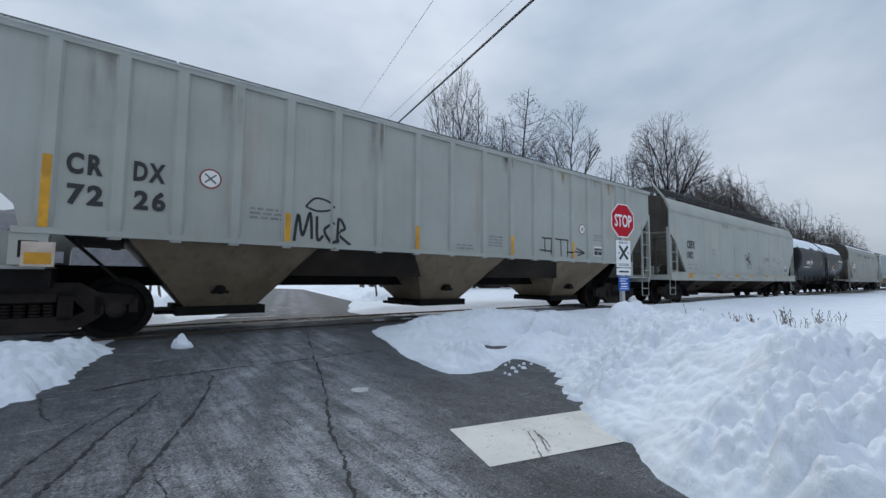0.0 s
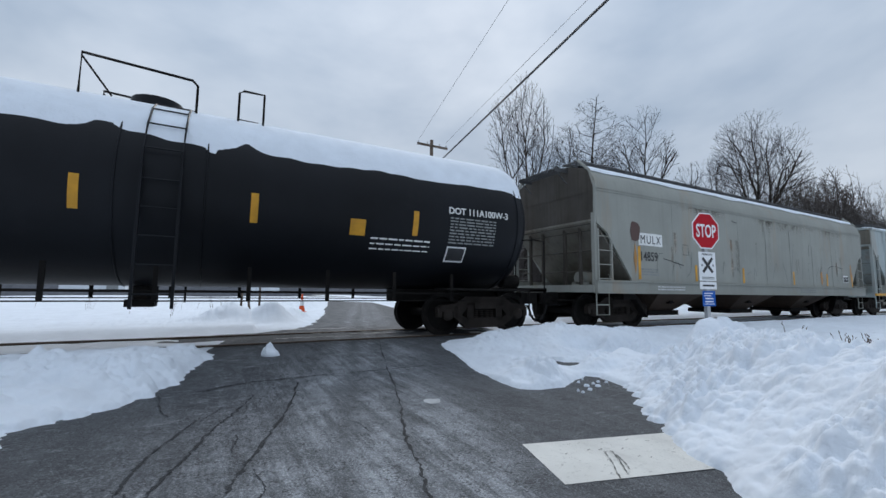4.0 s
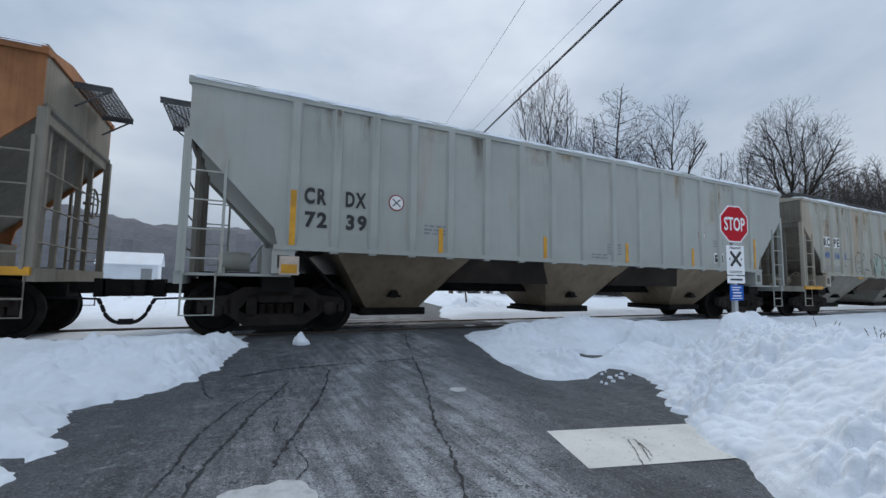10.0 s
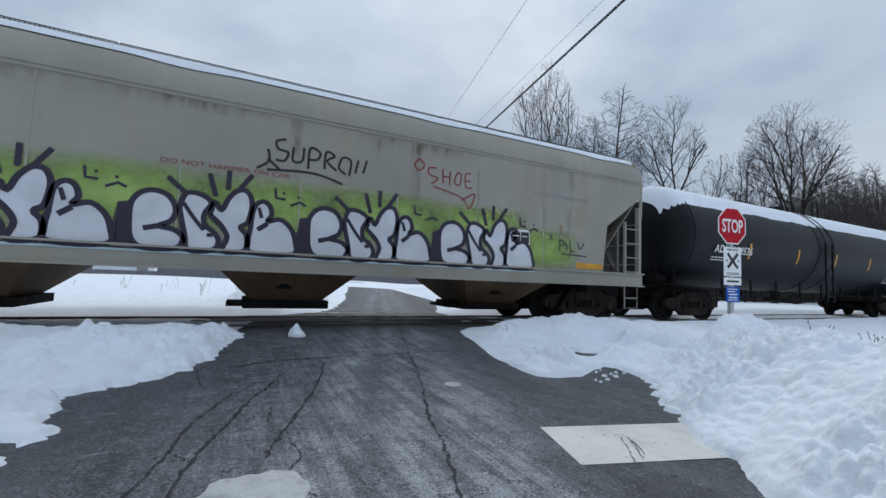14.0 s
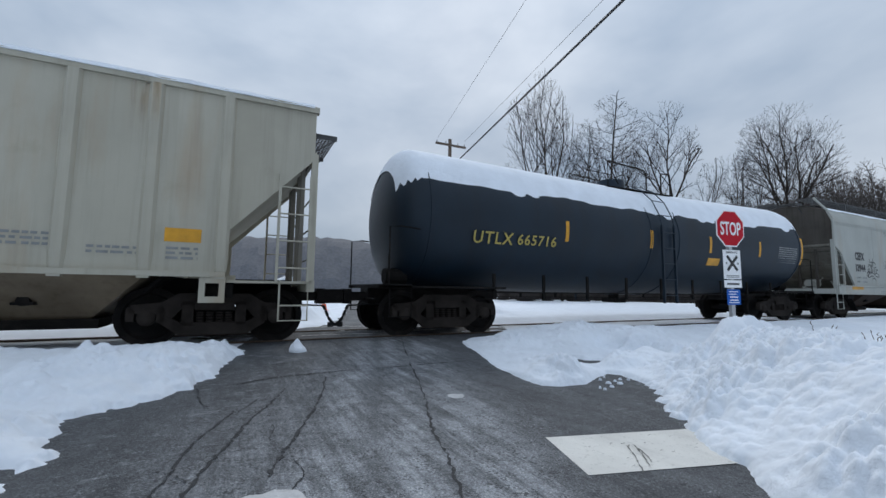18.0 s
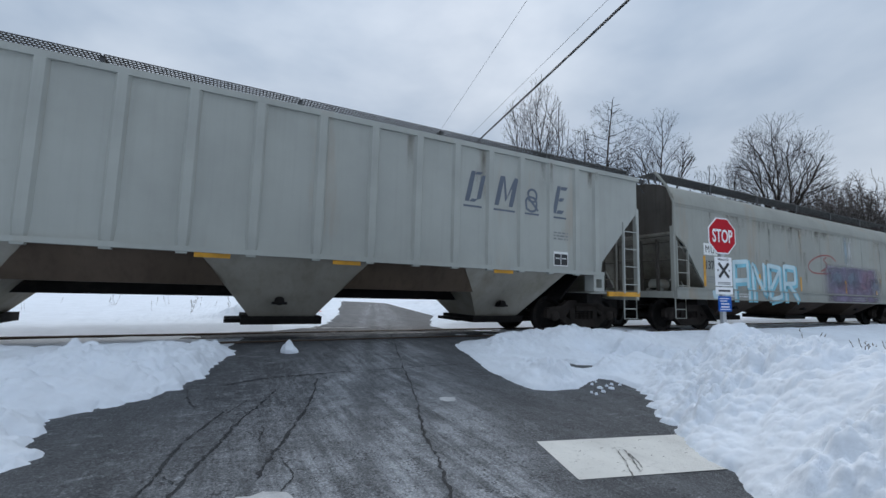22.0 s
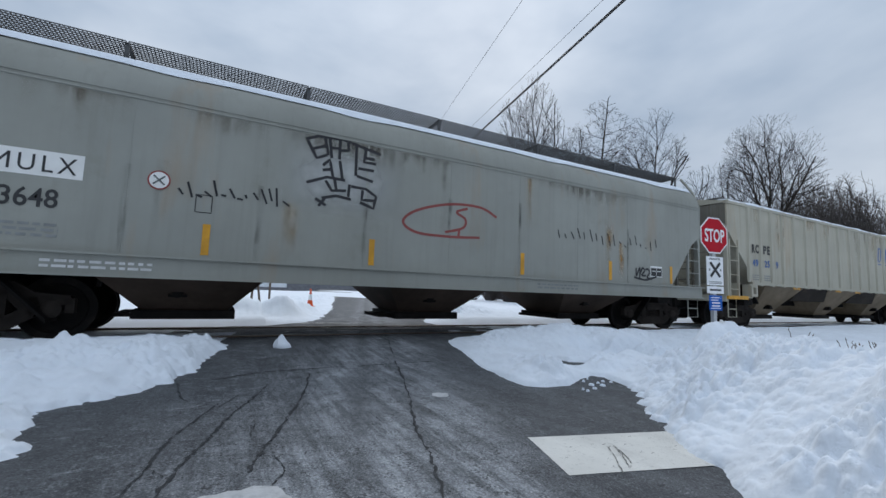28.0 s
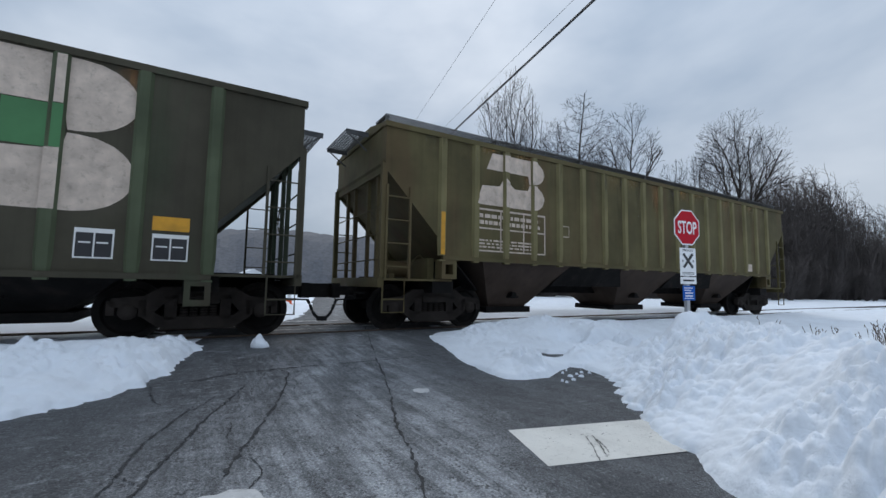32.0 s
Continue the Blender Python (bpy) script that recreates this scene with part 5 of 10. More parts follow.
def tank_car(name, label, length, paint, radius=1.50, axis=2.44, steel=None, snow=(0.95, 0.25), sag=0.0, plates=True, snow_gap=0.0):
    """A tank car: shell with dished heads, saddles, stub sills, top platform and ladder."""
    steel = steel or M_RUN
    car = thing(name, label, "tank car", "cars of the freight train")
    n, m = 40, 44
    x0, x1 = 0.22, length - 0.22

    def shape(x):
        """Radius and axis height along the shell."""
        e = min(x - x0, x1 - x)
        d = 0.62
        r = radius if e >= d else radius * math.sqrt(max(0.0, 1 - ((d - e) / d) ** 2.2)) ** 0.9
        return r, axis - sag * max(0.0, 1 - abs(x - length / 2) / (length / 2))
    xs_ = [x0 + 0.62 * (1 - math.cos(k * math.pi / 2 / 8)) for k in range(9)]
    xs_ = xs_ + list(np.linspace(x0 + 0.62, x1 - 0.62, n)[1:-1]) + [x0 + x1 - v for v in xs_[::-1]]
    bm = bmesh.new()
    rings = []
    for x in xs_:
        r, c = shape(x)
        r = max(r, 0.01)
        rings.append([bm.verts.new((x, -r * math.cos(2 * math.pi * k / m), c + r * math.sin(2 * math.pi * k / m))) for k in range(m)])
    for a, b in zip(rings, rings[1:]):
        for k in range(m):
            bm.faces.new((a[k], a[(k + 1) % m], b[(k + 1) % m], b[k]))
    bm.faces.new(rings[0][::-1])
    bm.faces.new(rings[-1])
    part("shell", bm, paint, car, smooth=True)
    for x in (x0 + 0.64, x1 - 0.64, length / 2 - 0.55, length / 2 + 0.55):
        r, c = shape(x)
        bm = bmesh.new()
        ring = [(x, -(r + 0.003) * math.cos(2 * math.pi * k / 48), c + (r + 0.003) * math.sin(2 * math.pi * k / 48)) for k in range(49)]
        tube(bm, ring, 0.014, 5, caps=False)
        part("weld_seam", bm, paint, car)
    # snow lying along the top, ragged at its lower edge
    bm = bmesh.new()
    rows = []
    k_max = 150
    for i in range(k_max + 1):
        x = x0 + 0.12 + (x1 - x0 - 0.24) * i / k_max
        r, c = shape(x)
        cut = snow[0] - snow[1] * (0.5 + 0.5 * noise.noise((x * 0.55, hash_of(name), 0.0))) - 0.3 * snow[1] * noise.noise((x * 2.2, hash_of(name), 4.0))
        row = []
        for q in range(13):
            a = -cut + 2 * cut * q / 12
            rr = r + 0.055 * min(1.0, (min(q, 12 - q)) / 1.5) - (0.004 if q in (0, 12) else 0)
            row.append(bm.verts.new((x, rr * math.sin(a), c + rr * math.cos(a))))
        rows.append(row)
    for a, b in zip(rows, rows[1:]):
        for k in range(12):
            bm.faces.new((a[k], b[k], b[k + 1], a[k + 1]))
    part("roof_snow", bm, M_SNOW, car, "blanket of snow along the top", True)
    # stub sills, saddles, end platforms
    for e, x in ((1, 0.0), (-1, length)):
        bm = bmesh.new()
        box(bm, *sorted((x + e * 0.1, x + e * 3.2)), -0.2, 0.2, 0.70, 1.0)
        part("stub_sill", bevelled(bm, 0.015), steel, car)
        bm = bmesh.new()
        cx = x + e * TRUCK_IN
        for s in (-1, 1):
            v = [(cx - 0.14, s * 0.25, 0.90), (cx + 0.14, s * 0.25, 0.90), (cx + 0.14, s * 1.15, 1.52), (cx - 0.14, s * 1.15, 1.52)]
            lo = [bm.verts.new(p) for p in v]
            hi = [bm.verts.new((p[0], p[1] * 0.86, p[2] + 0.18)) for p in v]
            bm.faces.new(lo)
            bm.faces.new(hi[::-1])
            for k in range(4):
                bm.faces.new((lo[k], hi[k], hi[(k + 1) % 4], lo[(k + 1) % 4]))
        part("saddle", bm, steel, car)
        bm = bmesh.new()
        box(bm, *sorted((x + e * 0.02, x + e * 2.6)), -1.45, -0.95, 0.93, 0.97)
        box(bm, *sorted((x + e * 0.02, x + e * 2.6)), 0.95, 1.45, 0.93, 0.97)
        box(bm, *sorted((x + e * 0.02, x + e * 0.5)), -1.45, 1.45, 0.92, 1.0)
        part("end_platform", bm, steel, car)
        for s in (-1, 1):
            bm = bmesh.new()
            tube(bm, [(x + e * 0.06, s * 1.42, 0.95), (x + e * 0.06, s * 1.42, 2.05), (x + e * 0.30, s * 1.38, 2.08), (x + e * 1.0, s * 1.40, 2.02)], 0.016, 6)
            tube(bm, [(x + e * 0.08, s * 1.42, 0.95), (x + e * 0.08, s * 1.42, 0.40), (x + e * 0.5, s * 1.42, 0.40), (x + e * 0.5, s * 1.42, 0.95)], 0.016, 6)
            part("handrail", bm, steel, car)
        bm = bmesh.new()
        for k in range(6):
            z = 1.3 + 0.22 * k
        tube(bm, [(x + e * 0.3, -0.7, 0.98), (x + e * 0.3, -0.7, 1.6)], 0.02, 5)
        bmesh.ops.create_cone(bm, cap_ends=True, segments=14, radius1=0.16, radius2=0.16, depth=0.45, matrix=Matrix.Translation((x + e * 0.45, -0.6, 1.16)) @ Matrix.Rotation(radians(90), 4, "Y"))
        part("brake_cylinder", bm, steel, car)
    for s in (-1, 1):
        bm = bmesh.new()
        tube(bm, [(2.0, s * 1.30, 0.86), (length - 2.0, s * 1.30, 0.86)], 0.017, 6)
        tube(bm, [(2.0, s * 1.2, 0.72), (length - 2.0, s * 1.2, 0.72)], 0.012, 6)
        for k in range(9):
            x = 2.4 + (length - 4.8) * k / 8
            box(bm, x - 0.03, x + 0.03, s * 1.30 - 0.02, s * 1.30 + 0.02, 0.72, 1.25)
        part("side_rail", bm, steel, car)
        c = length / 2
        ladder(car, c - 0.24, c + 0.24, s * (radius + 0.06), 0.62, axis + 0.2, 5, paint)
        bm = bmesh.new()
        pts = [(radius + 0.06, axis + 0.2)] + [((radius + 0.07) * math.cos(a), axis + (radius + 0.07) * math.sin(a)) for a in (0.3, 0.6, 0.9, 1.15)]
        for x in (c - 0.24, c + 0.24):
            tube(bm, [(x, s * y, z) for y, z in pts], 0.016, 5)
        for y, z in pts[1:]:
            tube(bm, [(c - 0.24, s * y, z), (c + 0.24, s * y, z)], 0.013, 5)
        part("top_ladder", bm, paint, car)
    c, t = length / 2, axis + radius
    bm = bmesh.new()
    bmesh.ops.create_cone(bm, cap_ends=True, segments=24, radius1=0.40, radius2=0.38, depth=0.24, matrix=Matrix.Translation((c - 0.3, 0, t + 0.06)))
    part("manway", bm, paint, car, smooth=True)
    bm = bmesh.new()
    for s in (-1, 1):
        y = s * 0.72
        tube(bm, [(c - 1.2, y, t - 0.25), (c - 1.2, y, t + 0.50), (c + 0.24, y, t + 0.42), (c + 0.32, y, t + 0.34), (c + 0.32, y, t - 0.25)], 0.022, 6)
        tube(bm, [(c - 1.2, y, t + 0.45), (c - 0.8, y, t - 0.1)], 0.016, 6)
        tube(bm, [(c + 0.95, y, t - 0.2), (c + 0.95, y, t + 0.38), (c + 1.02, y, t + 0.43), (c + 1.35, y, t + 0.43), (c + 1.35, y, t - 0.2)], 0.022, 6)
    box(bm, c - 1.2, c + 1.4, -0.73, -0.5, t - 0.20, t - 0.18)
    box(bm, c - 1.2, c + 1.4, 0.5, 0.73, t - 0.20, t - 0.18)
    part("top_platform", bm, steel, car)
    bm = bmesh.new()
    tube(bm, [(c - 0.3, 0, axis - radius - sag + 0.1), (c - 0.3, 0, 0.62)], 0.14, 12)
    box(bm, c - 0.5, c - 0.1, -0.25, 0.25, 0.60, 0.72)
    part("bottom_outlet", bm, steel, car)
    end_gear(car, length, steel)
    truck(car, TRUCK_IN, steel)
    truck(car, length - TRUCK_IN, steel)
    return car

# ---- the train, from its head to its last car ----
def hopper_paint(name, base, rust=0.0, dirt=0.3, vary=0.08, rust_color=(0.36, 0.21, 0.09), drip=0.30, speck=0.0, spec=0.15):
    return material(name, base, 0.72, 0, vary, 0.8, 0.03, 70.0, streak=rust_color, streak_amount=rust, streak_scale=(1.6, 1.6, 0.30), grime=tuple(c * 0.62 for c in base[:2]) + (base[2] * 0.5,), grime_amount=dirt, grime_scale=0.7, drip=drip, speck=speck, spec=spec)


P_PALE = hopper_paint("pale_grey_paint", (0.375, 0.387, 0.360), 0.05, 0.15, drip=0.13)
P_SILL = hopper_paint("pale_sill_paint", (0.43, 0.44, 0.41), 0.05, 0.25, drip=0.2)
P_GREY = hopper_paint("grey_paint", (0.305, 0.311, 0.283), 0.08, 0.25, drip=0.18)
U_RUSTDUST = hopper_paint("brown_dusted_hopper_paint", (0.135, 0.092, 0.058), 0.3, 0.4, 0.25, (0.07, 0.045, 0.03), 0.5, spec=0.15)
P_GREYRUST = hopper_paint("rust_streaked_grey_paint", (0.39, 0.40, 0.36), 0.55, 0.3, drip=0.45, speck=0.5)
P_COOL = hopper_paint("cool_grey_paint", (0.38, 0.43, 0.43), 0.3, 0.25, drip=0.4, speck=0.35)
P_TAN = hopper_paint("tan_grey_paint", (0.33, 0.318, 0.275), 0.10, 0.18, drip=0.13)
P_BEIGE = hopper_paint("beige_paint", (0.43, 0.41, 0.34), 0.12, 0.2)
P_ORANGE = hopper_paint("rusted_orange_paint", (0.41, 0.185, 0.088), 0.8, 0.6, 0.45, (0.21, 0.085, 0.035), 0.6, 0.6)
P_GREEN = hopper_paint("faded_green_paint", (0.066, 0.060, 0.043), 0.2, 0.3, 0.25, (0.045, 0.075, 0.04))
P_GREENEND = hopper_paint("dark_green_end_paint", (0.042, 0.052, 0.035), 0.3, 0.4, 0.3, (0.025, 0.07, 0.04), 0.5)
P_OLIVE = hopper_paint("weathered_olive_paint", (0.102, 0.088, 0.043), 0.5, 0.4, 0.3, (0.105, 0.055, 0.032))
P_RIB = hopper_paint("weathered_cream_paint", (0.36, 0.285, 0.195), 0.3, 0.4, 0.15)
P_TANRIB = hopper_paint("rust_tinted_rib_paint", (0.37, 0.33, 0.26), 0.5, 0.4, 0.12, (0.30, 0.18, 0.09))
P_GREENRIB = hopper_paint("brighter_green_paint", (0.082, 0.098, 0.060), 0.3, 0.3, 0.3, (0.05, 0.06, 0.03))
P_OLIVERIB = hopper_paint("pale_olive_paint", (0.17, 0.15, 0.075), 0.2, 0.3, 0.2)
P_TANK = material("black_tank_paint", (0.007, 0.008, 0.0105), 0.45, 0, 0.3, 0.7, 0.03, 60.0, grime=(0.025, 0.025, 0.026), grime_amount=0.25, grime_scale=0.8, spec=0.18)
P_BLUETANK = material("dark_blue_grey_tank_paint", (0.009, 0.019, 0.031), 0.5, 0, 0.2, 0.6, 0.03, 60.0, streak=(0.012, 0.014, 0.017), streak_amount=0.4, spec=0.28)
U_DUST = hopper_paint("dusty_hopper_paint", (0.21, 0.165, 0.115), 0.2, 0.5, 0.25, (0.08, 0.06, 0.045), 0.5, spec=0.2)
# dust on the car ends, with shading of the openings mixed into the tone
P_END = hopper_paint("dusty_shaded_end_paint", (0.235, 0.215, 0.18), 0.35, 0.5, 0.2, (0.13, 0.09, 0.06), 0.6)
U_BROWN = hopper_paint("dark_brown_hip_paint", (0.085, 0.062, 0.045), 0.3, 0.5, 0.25, (0.06, 0.04, 0.03), 0.5, spec=0.2)
# hopper paint taken down to dark brown to hold the shade under the body
U_DARK = hopper_paint("undershadow_hopper_paint", (0.06, 0.043, 0.034), 0.3, 0.4, 0.3, (0.03, 0.025, 0.02), 0.4, spec=0.15)
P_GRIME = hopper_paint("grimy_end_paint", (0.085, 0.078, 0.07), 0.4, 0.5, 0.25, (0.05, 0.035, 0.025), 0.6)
# greyer end dust, also darkened for the shade beneath the slope sheets
P_DUSTEND = hopper_paint("dusty_shaded_grey_end_paint", (0.2, 0.19, 0.165), 0.35, 0.5, 0.2, (0.11, 0.08, 0.055), 0.6)
U_GREY = hopper_paint("dusty_grey_hopper_paint", (0.30, 0.28, 0.24), 0.3, 0.4, 0.2, (0.12, 0.09, 0.06))

TRAIN = []


def couple(car, lead, length):
    car.location = (lead, TRACK_Y, RAIL_Z)
    TRAIN.append((car, lead, length))
    return car


c = couple(ribbed_hopper("covered_hopper", "pale grey ribbed covered hopper with black lettering and graffiti", 16.8, P_PALE, U_DUST, end_yellow=False, snow=0.03, walk_high=0.2, rib_first=1.57, rib_scale=0.985, end_paint=P_DUSTEND), -2.17, 16.8)
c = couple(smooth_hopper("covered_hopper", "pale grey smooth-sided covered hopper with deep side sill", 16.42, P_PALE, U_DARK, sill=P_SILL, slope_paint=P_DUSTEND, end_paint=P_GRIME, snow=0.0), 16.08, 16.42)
c = couple(tank_car("tank_car", "black tank car with patchy snow along its top", 14.64, P_TANK, snow=(1.35, 0.45)), 33.9, 14.64)
c = couple(smooth_hopper("covered_hopper", "scratched grey smooth-sided covered hopper with rust patches", 16.3, P_GREY, U_DARK, slope_paint=P_DUSTEND, end_paint=P_GRIME, walk_z=4.34), 49.98, 16.3)
c = couple(ribbed_hopper("covered_hopper", "cool grey ribbed covered hopper streaked with rust", 16.4, P_COOL, U_GREY, rib_first=1.48, rib_scale=0.98, hip=U_BROWN, end_paint=P_DUSTEND), 67.64, 16.4)
c = couple(ribbed_hopper("covered_hopper", "rusted orange ribbed covered hopper with snow on its ledges", 16.2, P_ORANGE, U_DUST, rib_first=1.26, sill_snow=True, rib_paint=P_RIB, walk_high=0.2, slope_paint=P_DUSTEND, end_paint=P_END, post_paint=P_END, platform=P_END), 85.5, 16.2)
c = couple(ribbed_hopper("covered_hopper", "pale grey ribbed covered hopper with round emblem", 16.2, P_PALE, U_DUST, end_yellow=False, walk_high=0.2, rib_first=1.57, rib_scale=0.97, end_paint=P_DUSTEND), 103.25, 16.2)
c = couple(ribbed_hopper("covered_hopper", "rust-streaked grey ribbed covered hopper with scrawled graffiti", 16.15, P_GREYRUST, U_GREY, rib_first=1.18, hip=U_BROWN, slope_paint=P_END, end_paint=P_DUSTEND), 120.7, 16.15)
c = couple(smooth_hopper("covered_hopper", "tan smooth-sided covered hopper with bubble graffiti", 16.25, P_TAN, U_RUSTDUST, slope_paint=P_END, end_paint=P_DUSTEND, walk_z=4.27, corner=3.1, knee=(1.2, 2.3), slope_in=1.32), 138.13, 16.25)
c = couple(tank_car("tank_car", "black tank car with a strip of snow on top", 16.4, P_TANK, snow=(1.1, 0.22)), 155.76, 16.4)
c = couple(ribbed_hopper("covered_hopper", "cream ribbed covered hopper with faint rust stains", 16.12, P_BEIGE, U_DUST, ribs=15, rib_first=1.47, rib_last=14.75, low=1.12, end_yellow=False, walk_high=0.15, end_paint=P_DUSTEND), 173.2, 16.12)
c = couple(tank_car("tank_car", "dark blue-grey tank car with snow along its top", 15.25, P_BLUETANK, snow=(1.32, 0.3), sag=0.12), 190.6, 15.25)
c = couple(smooth_hopper("covered_hopper", "clean pale grey smooth-sided covered hopper", 16.4, P_PALE, U_DARK, sill=P_SILL, slope_paint=P_DUSTEND, end_paint=P_GRIME, snow=0.02), 207.22, 16.4)
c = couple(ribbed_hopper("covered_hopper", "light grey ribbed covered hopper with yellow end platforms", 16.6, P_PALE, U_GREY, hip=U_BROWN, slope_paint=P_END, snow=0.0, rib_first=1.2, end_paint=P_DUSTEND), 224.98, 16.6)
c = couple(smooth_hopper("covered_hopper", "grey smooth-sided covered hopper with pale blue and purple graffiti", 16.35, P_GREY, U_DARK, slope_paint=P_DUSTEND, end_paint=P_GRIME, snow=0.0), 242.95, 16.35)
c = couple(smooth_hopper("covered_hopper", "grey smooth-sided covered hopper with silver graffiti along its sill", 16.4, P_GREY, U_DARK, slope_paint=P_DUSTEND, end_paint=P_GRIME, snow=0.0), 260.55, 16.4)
c = couple(ribbed_hopper("covered_hopper", "rust-stained grey ribbed covered hopper with blue emblem", 16.45, P_GREYRUST, U_GREY, rib_paint=P_TANRIB, hip=U_BROWN, slope_paint=P_END, snow=0.0, end_paint=P_DUSTEND), 278.36, 16.45)
c = couple(smooth_hopper("covered_hopper", "grey smooth-sided covered hopper with black scrawls and round emblem", 16.42, P_GREY, U_DARK, slope_paint=P_DUSTEND, end_paint=P_DUSTEND), 296.2, 16.42)
c = couple(ribbed_hopper("covered_hopper", "cream ribbed covered hopper with blue lettering shapes", 16.6, P_BEIGE, U_DUST, rib_first=1.21, walk_high=0.2, end_paint=P_DUSTEND), 314.0, 16.6)
c = couple(ribbed_hopper("covered_hopper", "faded green ribbed covered hopper with mint graffiti", 16.35, P_GREEN, M_RUN, ribs=16, rib_first=1.34, rib_last=15.0, rib_paint=P_GREENRIB, low=0.98, end_yellow=False, snow=0.0, walk_high=0.10, end_paint=P_GREENEND, slope_paint=P_GREENEND), 331.98, 16.35)
c = couple(ribbed_hopper("covered_hopper", "weathered olive ribbed covered hopper at the end of the train", 16.45, P_OLIVE, U_DARK, ribs=18, rib_first=1.29, rib_last=15.1, rib_paint=P_OLIVERIB, end_yellow=False, hip=M_RUN, snow=0.0), 349.7, 16.45)

# ---- lettering, reflectors and graffiti on the cars ----
def spray(name, base):
    return material(name, base, 0.55, 0, 0.12, 2.0, 0.02, 60.0, grime=tuple(c * 0.6 for c in base), grime_amount=0.15, grime_scale=1.5)


G_BLACK, G_INK = spray("black_spray", (0.012, 0.012, 0.016)), spray("violet_black_spray", (0.02, 0.015, 0.035))
G_WHITE, G_MINT = spray("white_spray", (0.62, 0.63, 0.68)), spray("mint_spray", (0.36, 0.62, 0.54))
G_SKY, G_ICE = spray("sky_blue_spray", (0.17, 0.45, 0.55)), spray("ice_blue_spray", (0.46, 0.60, 0.64))
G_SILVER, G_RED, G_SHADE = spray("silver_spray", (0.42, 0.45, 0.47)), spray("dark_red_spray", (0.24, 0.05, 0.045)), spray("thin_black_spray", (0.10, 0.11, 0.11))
G_SLATE = spray("slate_blue_paint", (0.10, 0.12, 0.155))
G_FADED = spray("faded_grey_blue_paint", (0.19, 0.225, 0.27))
G_HAZE, G_RUSTPATCH, G_RUSTY = spray("blue_haze_spray", (0.16, 0.26, 0.30)), spray("brown_primer", (0.075, 0.035, 0.028)), spray("orange_rust_stain", (0.42, 0.20, 0.05))


def wall_y(car):
    """How far out the car's near side stands at x: ribs stand proud."""
    if car.name in RIBS:
        spots = RIBS[car.name]
        return lambda x, z: -1.605 if min(abs(x - r) for r in spots) < 0.058 else -1.549
    return lambda x, z: -1.606 if z < 1.225 else -1.581


def strokes(car, lines_, width, mat, name="graffiti", lift=0.0, smooth_line=True, label="", joined=False):
    """Painted lines through (x, z) points, following the relief of the side; each line a part, unless they are joined."""
    y = wall_y(car)
    bm = bmesh.new()
    last = None
    for k_line, pts in enumerate(lines_):
        pts = curvy([(p[0], p[1], 0) for p in pts], 7) if smooth_line and len(pts) > 2 else [Vector((p[0], p[1], 0)) for p in pts]
        fine = []
        for a, b in zip(pts, pts[1:]):
            k = max(1, int((b - a).length / 0.06))
            fine += [a.lerp(b, i / k) for i in range(k)]
        fine.append(pts[-1])
        prev = None
        for i, p in enumerate(fine):
            d = fine[min(i + 1, len(fine) - 1)] - fine[max(i - 1, 0)]
            d = d.normalized() if d.length > 1e-6 else Vector((1, 0, 0))
            nx, nz = -d.y * width / 2, d.x * width / 2
            yy = y(p.x, p.y) - lift - 0.0003 * (k_line % 9)
            cur = (bm.verts.new((p.x + nx, yy, p.y + nz)), bm.verts.new((p.x - nx, yy, p.y - nz)))
            if prev:
                bm.faces.new((prev[0], cur[0], cur[1], prev[1]))
            prev = cur
        if not joined:
            last = part(name, bm, mat, car, label)
            bm = bmesh.new()
    return tagged(part(name, bm, mat, car, label), kind="stuff") if joined else last


def fill(car, polys, mat, name="graffiti", lift=0.0, step=0.05, label=""):
    """Painted areas, each a part: the outline is cut into thin upright strips that follow the relief."""
    y = wall_y(car)

    def cuts(poly, x):
        out = []
        for (ax, az), (bx, bz) in zip(poly, poly[1:] + poly[:1]):
            if (ax <= x) != (bx <= x):
                out.append(az + (bz - az) * (x - ax) / (bx - ax))
        return sorted(out)
    last = None
    for k_poly, poly in enumerate(polys):
        bm = bmesh.new()
        poly = [(p[0], p[1]) for p in poly]
        lo, hi = min(p[0] for p in poly), max(p[0] for p in poly)
        k = max(2, int((hi - lo) / step))
        xs_ = [lo + (hi - lo) * (i + 0.0005) / (k + 0.001) for i in range(k + 1)]
        for a, b in zip(xs_, xs_[1:]):
            ca, cb = cuts(poly, a), cuts(poly, b)
            if len(ca) != len(cb):
                ca = cb = cuts(poly, (a + b) / 2)
            yy = y((a + b) / 2, 2.0 if car.name in RIBS else (ca[0] + ca[-1]) / 2 if ca else 2.0) - lift - 0.0003 * (k_poly % 9)
            for z0, z1, w0, w1 in zip(ca[::2], ca[1::2], cb[::2], cb[1::2]):
                bm.faces.new([bm.verts.new(p) for p in ((a, yy, z0), (b, yy, w0), (b, yy, w1), (a, yy, z1))])
        bmesh.ops.remove_doubles(bm, verts=bm.verts, dist=0.0002)
        last = part(name, bm, mat, car, label)
    return last


def blob(cx, cz, w, h, n=22, power=0.75, seed=0):
    rng = random.Random(seed)
    out = []
    for k in range(n):
        a = 2 * math.pi * k / n
        c, s = math.cos(a), math.sin(a)
        q = 1 + rng.uniform(-0.07, 0.07)
        out.append((cx + w / 2 * math.copysign(abs(c) ** power, c) * q, cz + h / 2 * math.copysign(abs(s) ** power, s) * q))
    return out


